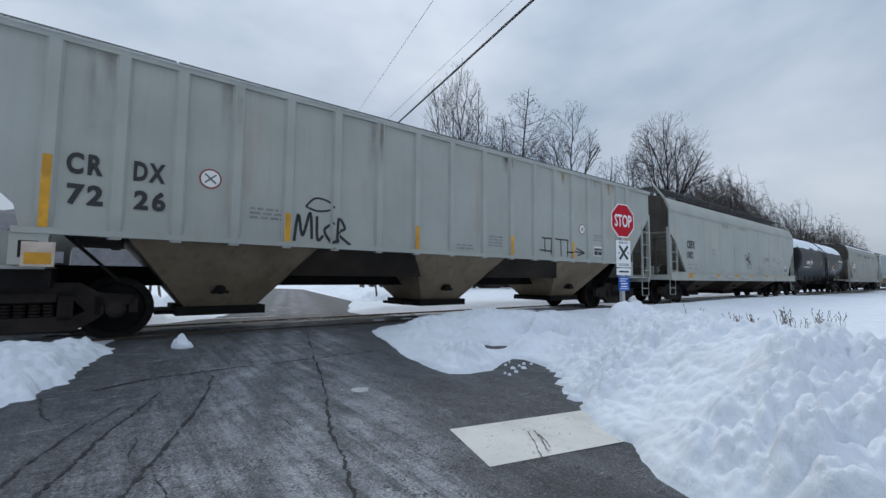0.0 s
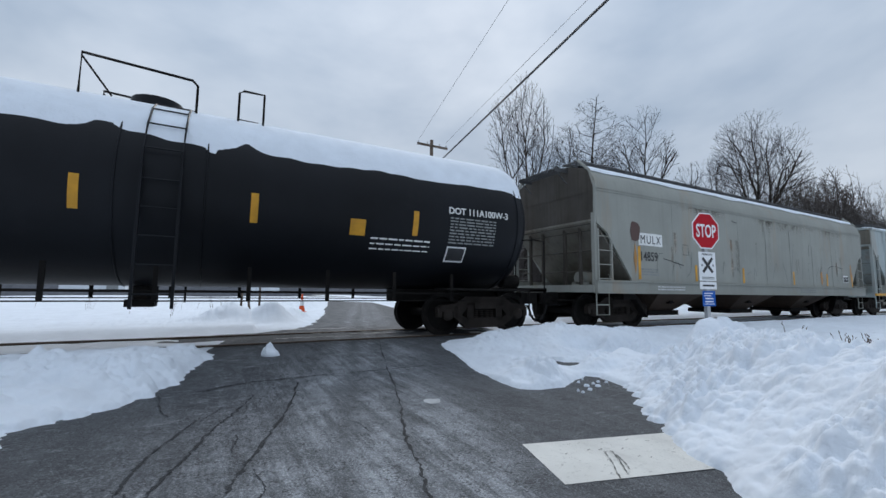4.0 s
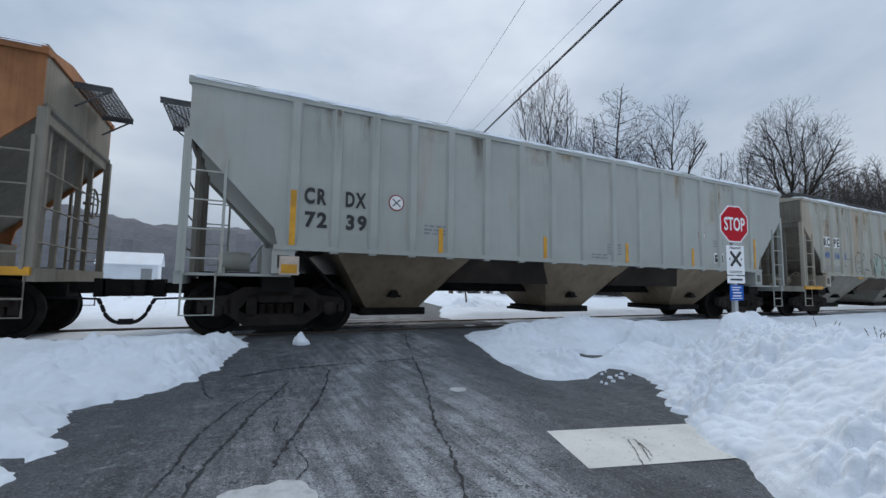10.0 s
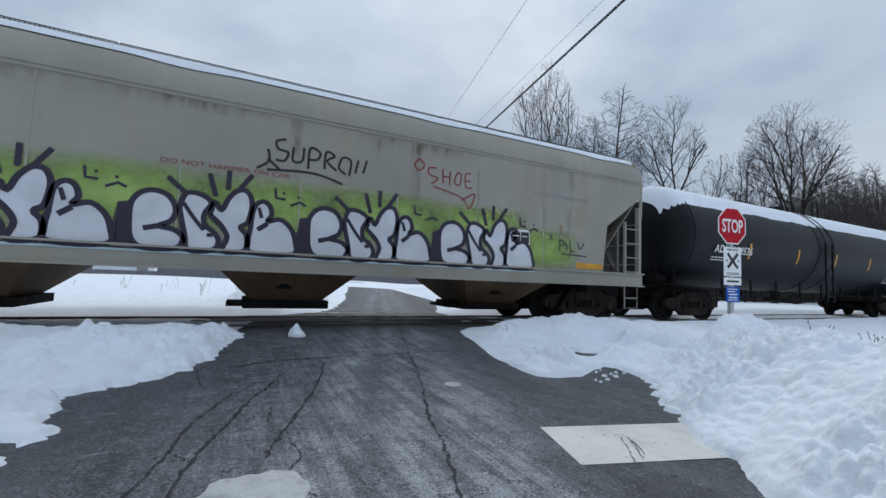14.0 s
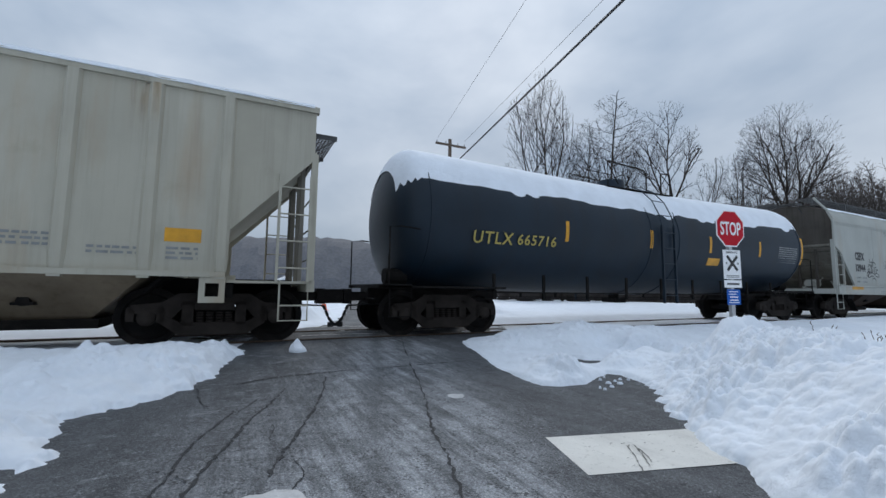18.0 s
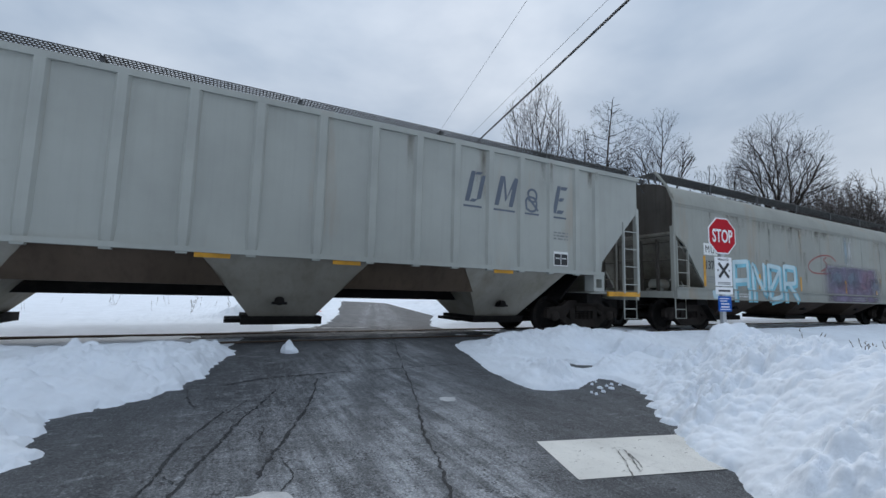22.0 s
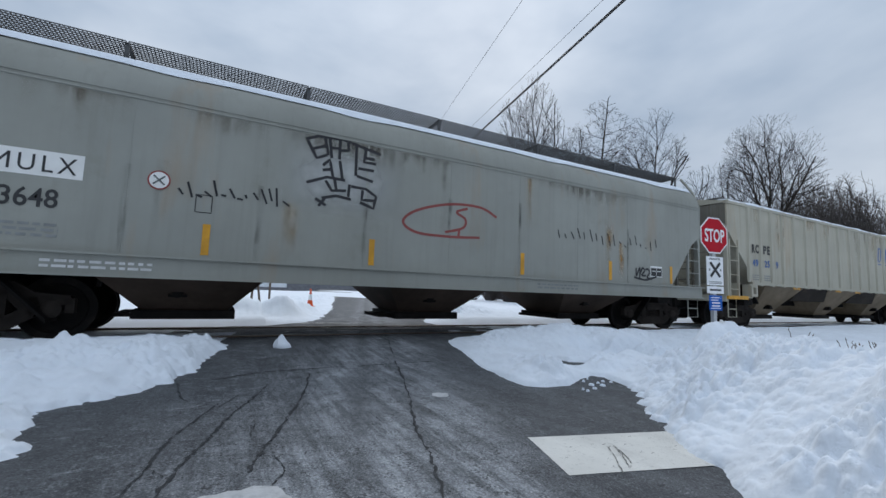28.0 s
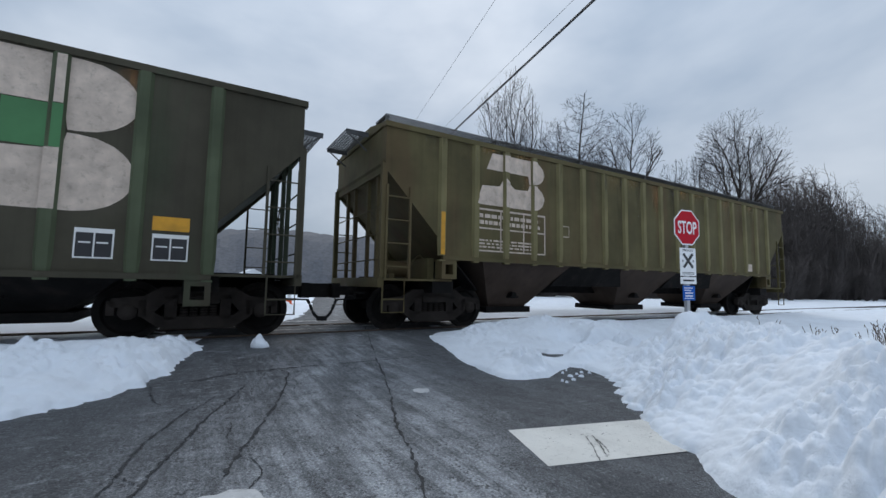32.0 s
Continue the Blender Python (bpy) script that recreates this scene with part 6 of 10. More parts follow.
def scrawl(car, x, z, w, h, mat, seed, count=6, width=0.035, lift=0.0):
    """An illegible tag: looping strokes across a box."""
    rng = random.Random(seed)
    out = []
    for k in range(count):
        cx = x + w * (k + 0.5) / count
        ww = w / count
        kind = rng.random()
        if kind < 0.45:
            out.append([(cx - ww * 0.5, z + h * rng.uniform(0.2, 0.8)), (cx - ww * 0.1, z + h * rng.uniform(0.8, 1.0)), (cx + ww * 0.3, z + h * rng.uniform(0.4, 0.7)), (cx - ww * 0.2, z + h * rng.uniform(0, 0.3)), (cx + ww * 0.6, z + h * rng.uniform(0, 0.35))])
        elif kind < 0.75:
            out.append([(cx - ww * 0.3, z + h * rng.uniform(0.8, 1)), (cx - ww * 0.25, z + h * rng.uniform(0.1, 0.3)), (cx + ww * 0.4, z + h * rng.uniform(0.6, 0.9)), (cx + ww * 0.35, z + h * rng.uniform(0, 0.2))])
        else:
            out.append([(cx + ww * 0.4 * math.cos(a), z + h * (0.5 + 0.42 * math.sin(a))) for a in (0.3, 1.3, 2.4, 3.5, 4.6, 5.7, 6.6)])
    out.append([(x - 0.05 * w, z + h * 0.1), (x + w * 0.5, z + h * rng.uniform(-0.1, 0.1)), (x + w * 1.05, z + h * 0.25)])
    return strokes(car, out, width, mat, lift=lift)


def reflectors(car, places, w, h, upright=False):
    for x, z in places:
        y = -1.552 if car.name in RIBS else (-1.603 if z < 1.2 else -1.579)
        if car.name in RIBS and w < 0.1:
            rib_x = min(RIBS[car.name], key=lambda r: abs(r - x - w / 2))
            if abs(rib_x - x - w / 2) < 0.17:
                x, y = rib_x - w / 2, -1.6005
        bm = bmesh.new()
        box(bm, x, x + w, y - 0.004, y, z, z + h)
        part("reflector", bm, M_YELLOW, car, "yellow reflector strip")


def stencils(car, x, z, w, rows, mat=M_GREY, y=None, gap=0.07, h=0.035, seed=1):
    y = y if y is not None else (-1.549 if car.name in RIBS else -1.578)
    rng = random.Random(seed)
    rects = []
    for r in range(rows):
        p = x
        while p < x + w:
            q = min(rng.uniform(0.05, 0.16), x + w - p)
            rects.append((p, z + (rows - 1 - r) * gap, q, h))
            p += q + rng.uniform(0.02, 0.05)
    return bars(rects, mat, car, y)


def plate(car, x, z, w=0.42, h=0.30, edge=M_WHITE, face=M_BLACK):
    y = -1.549 if car.name in RIBS else -1.579
    bars([(x, z, w, h)], edge, car, y, "data_panel", "black data panel with a white border")
    bars([(x + 0.02, z + 0.02, w / 2 - 0.03, h * 0.9 - 0.04), (x + w / 2 + 0.01, z + 0.02, w / 2 - 0.03, h * 0.9 - 0.04)], face, car, y - 0.004)
    bars([(x + 0.05, z + h * 0.5, w * 0.3, 0.02), (x + w * 0.56, z + h * 0.5, w * 0.3, 0.02)], edge, car, y - 0.008)


def emblem(car, x, z, r):
    y = -1.549 if car.name in RIBS else -1.579
    bm = bmesh.new()
    slab(bm, [(x + r * math.cos(a * math.pi / 12), z + r * math.sin(a * math.pi / 12)) for a in range(24)], y - 0.003, y)
    e = part("round_emblem", bm, G_RED, car, "round white emblem with a dark red rim")
    bm = bmesh.new()
    slab(bm, [(x + r * 0.84 * math.cos(a * math.pi / 12), z + r * 0.84 * math.sin(a * math.pi / 12)) for a in range(24)], y - 0.007, y - 0.004)
    part("emblem_face", bm, M_WHITE, e)
    bm = bmesh.new()
    for s in (-1, 1):
        ribbon(bm, [(x - s * r * 0.5, z - r * 0.45), (x + s * r * 0.5, z + r * 0.45)], r * 0.16, y - 0.010 - 0.002 * (s > 0), False)
    part("emblem_cross", bm, G_SHADE, e)


def slanted_shapes(car, xs_, z0, z1, mat):
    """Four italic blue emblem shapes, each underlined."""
    k = 0.22
    h = z1 - z0

    def bar(x, zz0, zz1, w):
        return [(x + k * (zz0 - z0), zz0), (x + w + k * (zz0 - z0), zz0), (x + w + k * (zz1 - z0), zz1), (x + k * (zz1 - z0), zz1)]
    a, b, c, d = xs_
    fill(car, [bar(a, z0, z1, 0.11), bar(a + 0.26, z0 + 0.1 * h, z1 - 0.1 * h, 0.10), bar(a + 0.1, z1 - 0.1 * h, z1, 0.18), bar(a + 0.1, z0, z0 + 0.1 * h, 0.18)], mat, "blue_emblem", 0.001)
    fill(car, [bar(b, z0, z1, 0.11), [(b + 0.08 + k * h, z1), (b + 0.17 + k * h, z1), (b + 0.27 + 0.3 * k * h, z0 + 0.3 * h), (b + 0.22 + 0.3 * k * h, z0 + 0.12 * h)], [(b + 0.22 + 0.3 * k * h, z0 + 0.12 * h), (b + 0.27 + 0.3 * k * h, z0 + 0.3 * h), (b + 0.36 + k * h, z1), (b + 0.44 + k * h, z1)], bar(b + 0.36, z0, z1, 0.11)], mat, "blue_emblem", 0.001)
    ring = [blob(c + 0.18, z0 + 0.5 * h, 0.22, 0.26), blob(c + 0.15, z0 + 0.2 * h, 0.28, 0.3)]
    strokes(car, [[p for p in r] + [r[0]] for r in ring] + [[(c + 0.05, z0 + 0.45 * h), (c + 0.34, z0)]], 0.05, mat, "blue_emblem", 0.001)
    fill(car, [bar(d, z0, z1, 0.11), bar(d + 0.1, z1 - 0.13 * h, z1, 0.22), bar(d + 0.1, z0 + 0.45 * h, z0 + 0.58 * h, 0.17), bar(d + 0.1, z0, z0 + 0.13 * h, 0.22)], mat, "blue_emblem", 0.001)
    fill(car, [[(x - 0.03, z0 - 0.11), (x + w, z0 - 0.11), (x + w, z0 - 0.07), (x - 0.03, z0 - 0.07)] for x, w in ((a, 0.40), (b, 0.52), (c, 0.36), (d, 0.40))], mat, "blue_emblem", 0.001)


def two_blocks(car, x, gap, z, tall, left, right, mat, panel=None, wide=0.36):
    """A reporting mark split by a rib."""
    for k, text in enumerate((left, right)):
        if text:
            if panel:
                bars([(x + k * gap - 0.035, z - 0.045, wide + 0.07, tall + 0.09)], panel, car, -1.549, "patch_panel", "painted-over white patch")
            letters(text, tall, mat, car, x + k * gap, -1.555, z, spacing=1.25, bold=0.014, width=wide * (1.3 if len(text) > 2 else 1))


def stained(car, x, z, w, h, mat, name="rust_stain", y=None):
    """A stain on one panel of the side, from z downwards."""
    bm = bmesh.new()
    y = y or (-1.5475 if car.name in RIBS else -1.5775)
    bm.faces.new([bm.verts.new(p) for p in ((x, y, z - h), (x + w, y, z - h), (x + w, y, z), (x, y, z))])
    return part(name, bm, mat, car)


CARS = [c for c, _, _ in TRAIN]
(cA, cB, cC, cM1, cR1, cR2, cCR, cR3, cCI, cT2, cCE, cU, cC3, cR4, cM2, cM3, cR5, cM4, cR6, cG1, cG2) = CARS

for car, dx, low in ((cA, 0.36, "26"), (cCR, 0.0, "39")):
    two_blocks(car, 1.74, 0.68, 2.20, 0.25, "CR", "DX", M_BLACK)
    two_blocks(car, 1.76, 0.68, 1.81, 0.24, "72", low, M_BLACK)
    emblem(car, 3.34, 2.35, 0.15)
    stencils(car, 3.9, 1.82, 0.5, 3, seed=3)
    bars([(1.525, 1.48, 0.09, 0.90)], M_YELLOW, car, -1.603, "reflector_strip")
    reflectors(car, [(x_r, 1.48) for x_r in ((4.46, 6.98, 9.72, 12.3) if car == cA else (4.2, 6.7, 9.2, 11.7))], 0.09, 0.47)
    stencils(car, 9.08 if car == cA else 8.6, 1.66, 0.45, 4, M_GREY, seed=4)
    stencils(car, 8.1, 1.55, 0.5, 2, M_GREY, seed=5)
    plate(car, 13.36 if car == cA else 12.68, 1.60, 0.42, 0.28)
    stencils(car, 13.36 if car == cA else 12.66, 2.05, 0.44, 3, seed=43)
    reflectors(car, [(15.36 if car == cA else 14.6, 1.48)], 0.09, 0.90)
    bars([(1.40, 1.0, 0.30, 0.30)], M_CREAM, car, -1.585, "jacking_plate")
    bars([(1.43, 1.03, 0.24, 0.14)], M_YELLOW, car, -1.589, "jacking_stripe")
    emblem(car, 12.78 if car == cA else 12.15, 2.34, 0.15)
strokes(cA, [[(4.6, 1.5), (4.66, 1.95), (4.74, 1.6), (4.86, 2.0), (4.9, 1.55)], [(4.98, 1.95), (5.0, 1.55), (5.1, 1.62)], [(5.28, 1.85), (5.12, 1.72), (5.25, 1.52), (5.40, 1.58)], [(5.34, 1.5), (5.36, 1.95), (5.5, 1.78), (5.37, 1.68), (5.62, 1.48)]], 0.05, G_BLACK)
strokes(cA, [[(4.78, 2.10), (4.95, 2.26), (5.2, 2.22), (5.25, 2.1), (5.0, 2.04), (4.78, 2.10)], [(4.6, 1.45), (5.1, 1.4), (5.75, 1.46)]], 0.035, G_BLACK)
strokes(cA, [[(11.0, 1.98), (12.15, 1.98)], [(11.1, 1.98), (11.12, 1.6)], [(11.4, 1.98), (11.36, 1.55)], [(11.78, 1.98), (11.8, 1.52)], [(12.1, 1.98), (12.08, 1.52)], [(10.9, 1.66), (11.4, 1.64)], [(12.05, 1.64), (12.35, 1.66)], [(12.42, 1.68), (12.86, 1.66)], [(12.5, 1.78), (12.9, 1.66), (12.55, 1.58)]], 0.04, G_BLACK, smooth_line=False)

letters("CEFX", 0.27, M_BLACK, cB, 1.42, -1.581, 2.17, bold=0.017, width=0.74)
letters("11812", 0.24, M_BLACK, cB, 1.40, -1.581, 1.78, bold=0.014, width=0.58)
for car in (cB, cC3):
    for z, word in ((1.49, "LD LMT"), (1.34, "LT WT")):
        letters(word, 0.075, M_GREY, car, 1.50, -1.581, z, width=0.34 if word == "LD LMT" else 0.30)
        bars([(1.97, z + 0.045, 0.36, 0.022), (1.97, z, 0.36, 0.022)], M_GREY, car, -1.579)
    strokes(car, [[(3.92, 1.94), (4.17, 1.94), (4.17, 2.20), (3.92, 2.20), (3.92, 1.94)]], 0.012, G_BLACK, "square_mark", smooth_line=False)
    letters("C", 0.10, M_BLACK, car, 4.01, -1.581, 1.99)
    reflectors(car, [(4.2, 1.08), (6.45, 1.08), (8.4, 1.08), (10.75, 1.08), (12.75, 1.08), (15.0, 1.08)], 0.44, 0.10)
    plate(car, 14.25, 1.40, 0.5, 0.3)
    for x, z, w in ((3.40, 0.99, 0.82), (5.2, 1.06, 0.42), (5.6, 0.95, 0.8), (7.05, 1.0, 0.42), (7.45, 0.95, 0.75), (10.14, 0.95, 0.76), (12.1, 0.97, 0.6)):
        bars([(x, z + 0.035, w, 0.024), (x, z - 0.035, w, 0.024)], M_GREY, car, -1.603)
reflectors(cB, [(1.45, 1.0)], 0.42, 0.19)
reflectors(cC3, [(1.0, 1.08)], 0.9, 0.11)
strokes(cB, [[(7.86, 2.14), (7.98, 1.87), (8.08, 1.97), (8.05, 2.11), (7.86, 2.14)], [(8.18, 2.01), (8.1, 1.98), (8.12, 1.89), (8.21, 1.92)], [(8.23, 1.8), (8.23, 2.01), (8.34, 2.02), (8.32, 1.93), (8.24, 1.9)], [(8.34, 1.98), (8.45, 2.01)], [(8.39, 1.99), (8.39, 1.79)], [(8.45, 1.94), (8.44, 1.72)], [(8.52, 1.92), (8.51, 1.7)], [(8.44, 1.82), (8.52, 1.82)], [(8.66, 1.83), (8.57, 1.83), (8.55, 1.73), (8.67, 1.69), (8.67, 1.52), (8.54, 1.52)], [(8.57, 2.17), (8.54, 2.11), (8.48, 2.06), (8.41, 2.06), (8.35, 2.09), (8.32, 2.14), (8.34, 2.2), (8.4, 2.24), (8.48, 2.25), (8.54, 2.22), (8.57, 2.17)], [(8.16, 1.79), (8.2, 1.53), (8.31, 1.67)]], 0.045, G_BLACK)
strokes(cB, [[(9.23, 1.58), (9.28, 1.4)], [(9.41, 1.58), (9.43, 1.41)], [(9.54, 1.69), (9.6, 1.49)], [(9.47, 1.3), (9.6, 1.35), (9.71, 1.33)], [(9.84, 1.66), (9.93, 1.27)], [(10.03, 1.7), (10.13, 1.25)], [(10.45, 1.67), (10.48, 1.37)], [(10.07, 1.43), (10.48, 1.4)], [(8.64, 1.09), (8.73, 1.14), (8.93, 1.04), (8.86, 0.97)], [(9.19, 1.17), (9.3, 1.05)]], 0.022, G_SHADE)
strokes(cB, [[(10.66, 1.79), (10.67, 2.05), (10.79, 2.16), (10.83, 1.95), (10.69, 1.8)], [(10.94, 2.04), (10.91, 1.9), (11.04, 1.93)], [(11.04, 2.11), (11.09, 1.91), (11.17, 2.12), (11.21, 1.95)], [(11.24, 2.12), (11.34, 2.07), (11.24, 2.01), (11.38, 1.95)], [(11.43, 2.17), (11.46, 1.95)], [(11.55, 2.15), (11.48, 2.06), (11.62, 1.96)], [(11.73, 2.01), (11.62, 1.95), (11.74, 1.86)], [(11.52, 1.72), (11.69, 1.74)], [(11.6, 1.72), (11.6, 1.59)]], 0.022, G_RED)
strokes(cB, [[(12.15, 2.11), (12.36, 1.97), (12.56, 2.12), (12.88, 1.91), (13.34, 1.85), (13.95, 2.01), (13.92, 1.53), (13.56, 1.42), (13.56, 1.65)], [(12.15, 1.77), (12.13, 1.34), (11.8, 1.51), (11.59, 1.45)], [(12.56, 1.76), (12.83, 1.26)]], 0.022, G_BLACK)
letters("CEFX", 0.27, M_BLACK, cC3, 1.48, -1.581, 2.19, bold=0.017, width=0.75)
letters("13944", 0.24, M_BLACK, cC3, 1.48, -1.581, 1.77, bold=0.017, width=0.78)
strokes(cC3, [[(2.61, 2.17), (2.68, 2.24)], [(2.62, 2.17), (2.66, 2.14), (2.78, 2.14), (2.93, 2.15), (3.06, 2.13), (3.17, 2.05)], [(2.94, 2.29), (2.93, 2.14), (2.92, 1.99), (2.88, 1.83), (2.83, 1.72)], [(2.76, 2.05), (2.8, 1.97), (2.78, 1.86), (2.8, 1.81)], [(2.8, 1.98), (2.86, 2.03), (2.91, 2.14)], [(2.51, 1.82), (2.48, 1.91), (2.52, 1.99), (2.59, 2.04), (2.67, 2.02), (2.75, 1.91), (2.78, 1.84), (2.72, 1.77), (2.63, 1.79), (2.57, 1.9)], [(2.47, 1.9), (2.53, 1.76), (2.62, 1.7)], [(2.37, 1.58), (2.35, 1.67), (2.4, 1.73), (2.49, 1.79), (2.64, 1.73), (2.8, 1.73), (3.05, 1.65)], [(2.37, 1.58), (2.45, 1.63), (2.49, 1.79)], [(2.44, 1.59), (2.54, 1.68), (2.65, 1.71)], [(2.48, 1.61), (2.46, 1.57), (2.53, 1.55), (2.7, 1.6), (2.85, 1.6), (2.95, 1.54), (3.11, 1.43)], [(2.8, 1.47), (2.88, 1.52), (2.95, 1.52)], [(3.04, 1.68), (3.0, 1.79), (3.05, 1.9), (3.13, 1.96), (3.17, 1.9), (3.17, 1.73)], [(3.04, 1.68), (3.17, 1.72), (3.32, 1.68), (3.39, 1.62), (3.31, 1.58), (3.09, 1.61)], [(3.24, 1.87), (3.23, 1.8)], [(3.28, 1.89), (3.27, 1.82)]], 0.028, G_BLACK)

for car, num in ((cM2, "13767"), (cM3, "13716"), (cM4, "13648"), (cM1, "14859")):
    x = 1.66 if car == cM1 else 1.70 if car == cM4 else 1.34
    bars([(x - 0.06, 2.16, 0.98, 0.33)], M_WHITE, car, -1.577, "mark_panel", "white panel with black reporting letters")
    letters("MULX", 0.22, M_BLACK, car, x + 0.02, -1.583, 2.215, spacing=1.28, width=0.83)
    letters(num, 0.24, M_BLACK, car, x + 0.02, -1.581, 1.76, spacing=1.0, bold=0.004, width=0.68)
    stencils(car, x + 0.02, 1.38, 0.72, 3, M_GREY, seed=11)
    reflectors(car, [(x - 0.10, 1.27)], 0.10, 0.86)
    reflectors(car, [(4.05, 1.27), (6.6, 1.27), (9.95, 1.27), (12.65, 1.27), (15.0, 1.27)], 0.10, 0.46)
    plate(car, 14.2, 1.42, 0.46, 0.28)
    stencils(car, 2.3, 1.0, 1.2, 2, M_SNOW_DIRTY, -1.603, seed=12)
    stencils(car, 10.4, 1.0, 1.2, 2, M_GREY, -1.603, seed=13)
for car in (cM2, cM4):
    strokes(car, [[(9.3, 2.42), (8.9, 2.58), (8.2, 2.56), (7.5, 2.36), (7.22, 2.12), (7.5, 1.94), (8.2, 1.92), (8.9, 1.96)], [(8.1, 2.0), (8.5, 2.12), (8.55, 2.3), (8.35, 2.42), (8.6, 2.52)], [(8.4, 1.92), (8.42, 2.1)]], 0.05, G_RED, "swoosh_emblem", label="dark red swoosh emblem")
emblem(cM4, 3.46, 2.30, 0.14)
emblem(cM3, 4.42, 2.10, 0.11)
strokes(cM3, [[(3.74, 1.98), (3.96, 1.98), (3.96, 2.18), (3.74, 2.18), (3.74, 1.98)]], 0.012, G_BLACK, "square_mark", smooth_line=False)
strokes(cM4, [[(3.93, 1.9), (4.14, 1.9), (4.14, 2.16), (3.93, 2.16), (3.93, 1.9)]], 0.012, G_BLACK, "square_mark", smooth_line=False)
strokes(cM1, [[(3.5, 2.0), (3.76, 2.0), (3.76, 2.28), (3.5, 2.28), (3.5, 2.0)]], 0.012, G_BLACK, "square_mark", smooth_line=False)
# angular ice-blue piece
piece = [[(2.6, 0.92), (2.6, 1.9), (3.3, 1.95), (3.3, 0.92)], [(2.6, 1.42), (3.3, 1.46)], [(3.55, 0.92), (3.55, 1.9), (4.15, 1.1), (4.15, 1.95)], [(4.4, 0.92), (4.4, 1.9), (5.05, 1.85), (5.05, 1.05), (4.4, 0.95)], [(4.45, 1.2), (5.0, 1.75)], [(5.3, 0.92), (5.3, 1.92), (5.95, 1.9), (5.95, 1.45), (5.35, 1.42)], [(5.6, 1.42), (6.05, 0.95)]]
piece = [[(2.7 + (a - 2.6) * 1.058, 0.90 + (b - 0.92) * 1.15) for a, b in l] for l in piece]
strokes(cM2, [[(a + 0.06, b - 0.05) for a, b in l] for l in piece], 0.24, G_SKY, "graffiti", 0.0, False, "angular sky-blue graffiti piece")
strokes(cM2, piece, 0.13, G_ICE, "graffiti", 0.004, False)
stained(cM2, 8.25, 2.32, 4.8, 1.35, S_PURPLE, "paint_patch", -1.582)
stained(cM2, 8.35, 1.19, 4.6, 0.27, S_PURPLE, "paint_patch", -1.604)
for x, z, w, h, m in ((8.6, 2.2, 1.5, 0.8, S_SLATE), (9.9, 2.25, 1.4, 0.9, S_SLATE), (11.3, 2.2, 1.3, 0.7, S_ROSE), (10.6, 1.75, 1.6, 0.45, S_ROSE), (12.0, 1.9, 1.2, 0.6, S_SLATE), (9.2, 1.75, 1.2, 0.45, S_ROSE)):
    stained(cM2, x, z, w, h, m, "spray_haze", -1.5835)
stained(cM2, 9.95, 3.42, 0.45, 1.2, S_PRIMER, "paint_run")
stained(cM2, 10.3, 3.42, 0.40, 1.2, S_PRIMER, "paint_run")
stained(cM2, 10.05, 3.40, 0.25, 1.1, S_BLUEHAZE, "paint_run", -1.579)
fill(cM2, [blob(2.0, 1.05, 0.9, 0.3, 16, 0.5, 7)], G_ICE, "paint_patch", 0.0)
# silver piece along the sill of the next car
stained(cM3, 1.9, 2.05, 4.1, 0.95, S_PRIMER, "spray_haze")
LOOPS = [[(2.08, 1.86), (2.15, 1.31), (2.4, 1.26), (2.58, 1.34), (2.46, 1.64), (2.29, 1.88)], [(2.61, 1.75), (2.77, 1.87), (3.02, 1.91), (3.04, 1.74), (2.8, 1.67), (2.74, 1.51), (2.85, 1.36), (3.19, 1.4), (3.21, 1.7), (3.09, 1.78)], [(3.2, 1.86), (3.4, 1.97), (3.49, 1.85), (3.64, 1.96), (3.74, 1.83), (3.59, 1.62), (3.73, 1.36), (3.98, 1.21), (4.04, 1.38)], [(3.9, 1.65), (3.83, 1.84), (4.27, 1.88), (4.39, 1.69), (4.38, 1.46), (4.23, 1.28)], [(4.49, 1.35), (4.46, 1.64), (4.64, 1.79), (4.82, 1.66), (4.76, 1.43), (4.56, 1.3)], [(4.77, 1.89), (5.02, 2.0), (5.17, 1.81), (5.25, 1.46)], [(5.24, 1.81), (5.46, 1.92), (5.69, 1.67), (5.55, 1.36), (5.32, 1.58)], [(5.61, 1.78), (5.77, 1.49), (5.93, 1.34)], [(2.25, 1.57), (2.42, 1.33)], [(2.84, 1.57), (3.13, 1.54)], [(3.84, 1.59), (3.99, 1.68), (3.95, 1.38)]]
strokes(cM3, LOOPS, 0.11, spray("dull_silver_spray", (0.365, 0.378, 0.378)), "graffiti", 0.0, True, "silver looping graffiti with thin outlines")
strokes(cM3, [[(x + 0.05, z - 0.03) for x, z in l] for l in LOOPS], 0.022, G_SHADE, "graffiti", 0.004)
strokes(cM3, [[(2.18, 1.15), (2.49, 1.12), (2.59, 1.22)], [(2.7, 1.2), (2.93, 1.01), (3.09, 1.22), (3.38, 1.08), (3.55, 1.21)], [(3.61, 1.2), (3.86, 1.02), (4.24, 1.12), (4.64, 1.0), (5.05, 1.15)], [(4.3, 1.23), (4.5, 1.07)], [(4.77, 1.28), (5.12, 1.07)]], 0.07, G_SILVER)
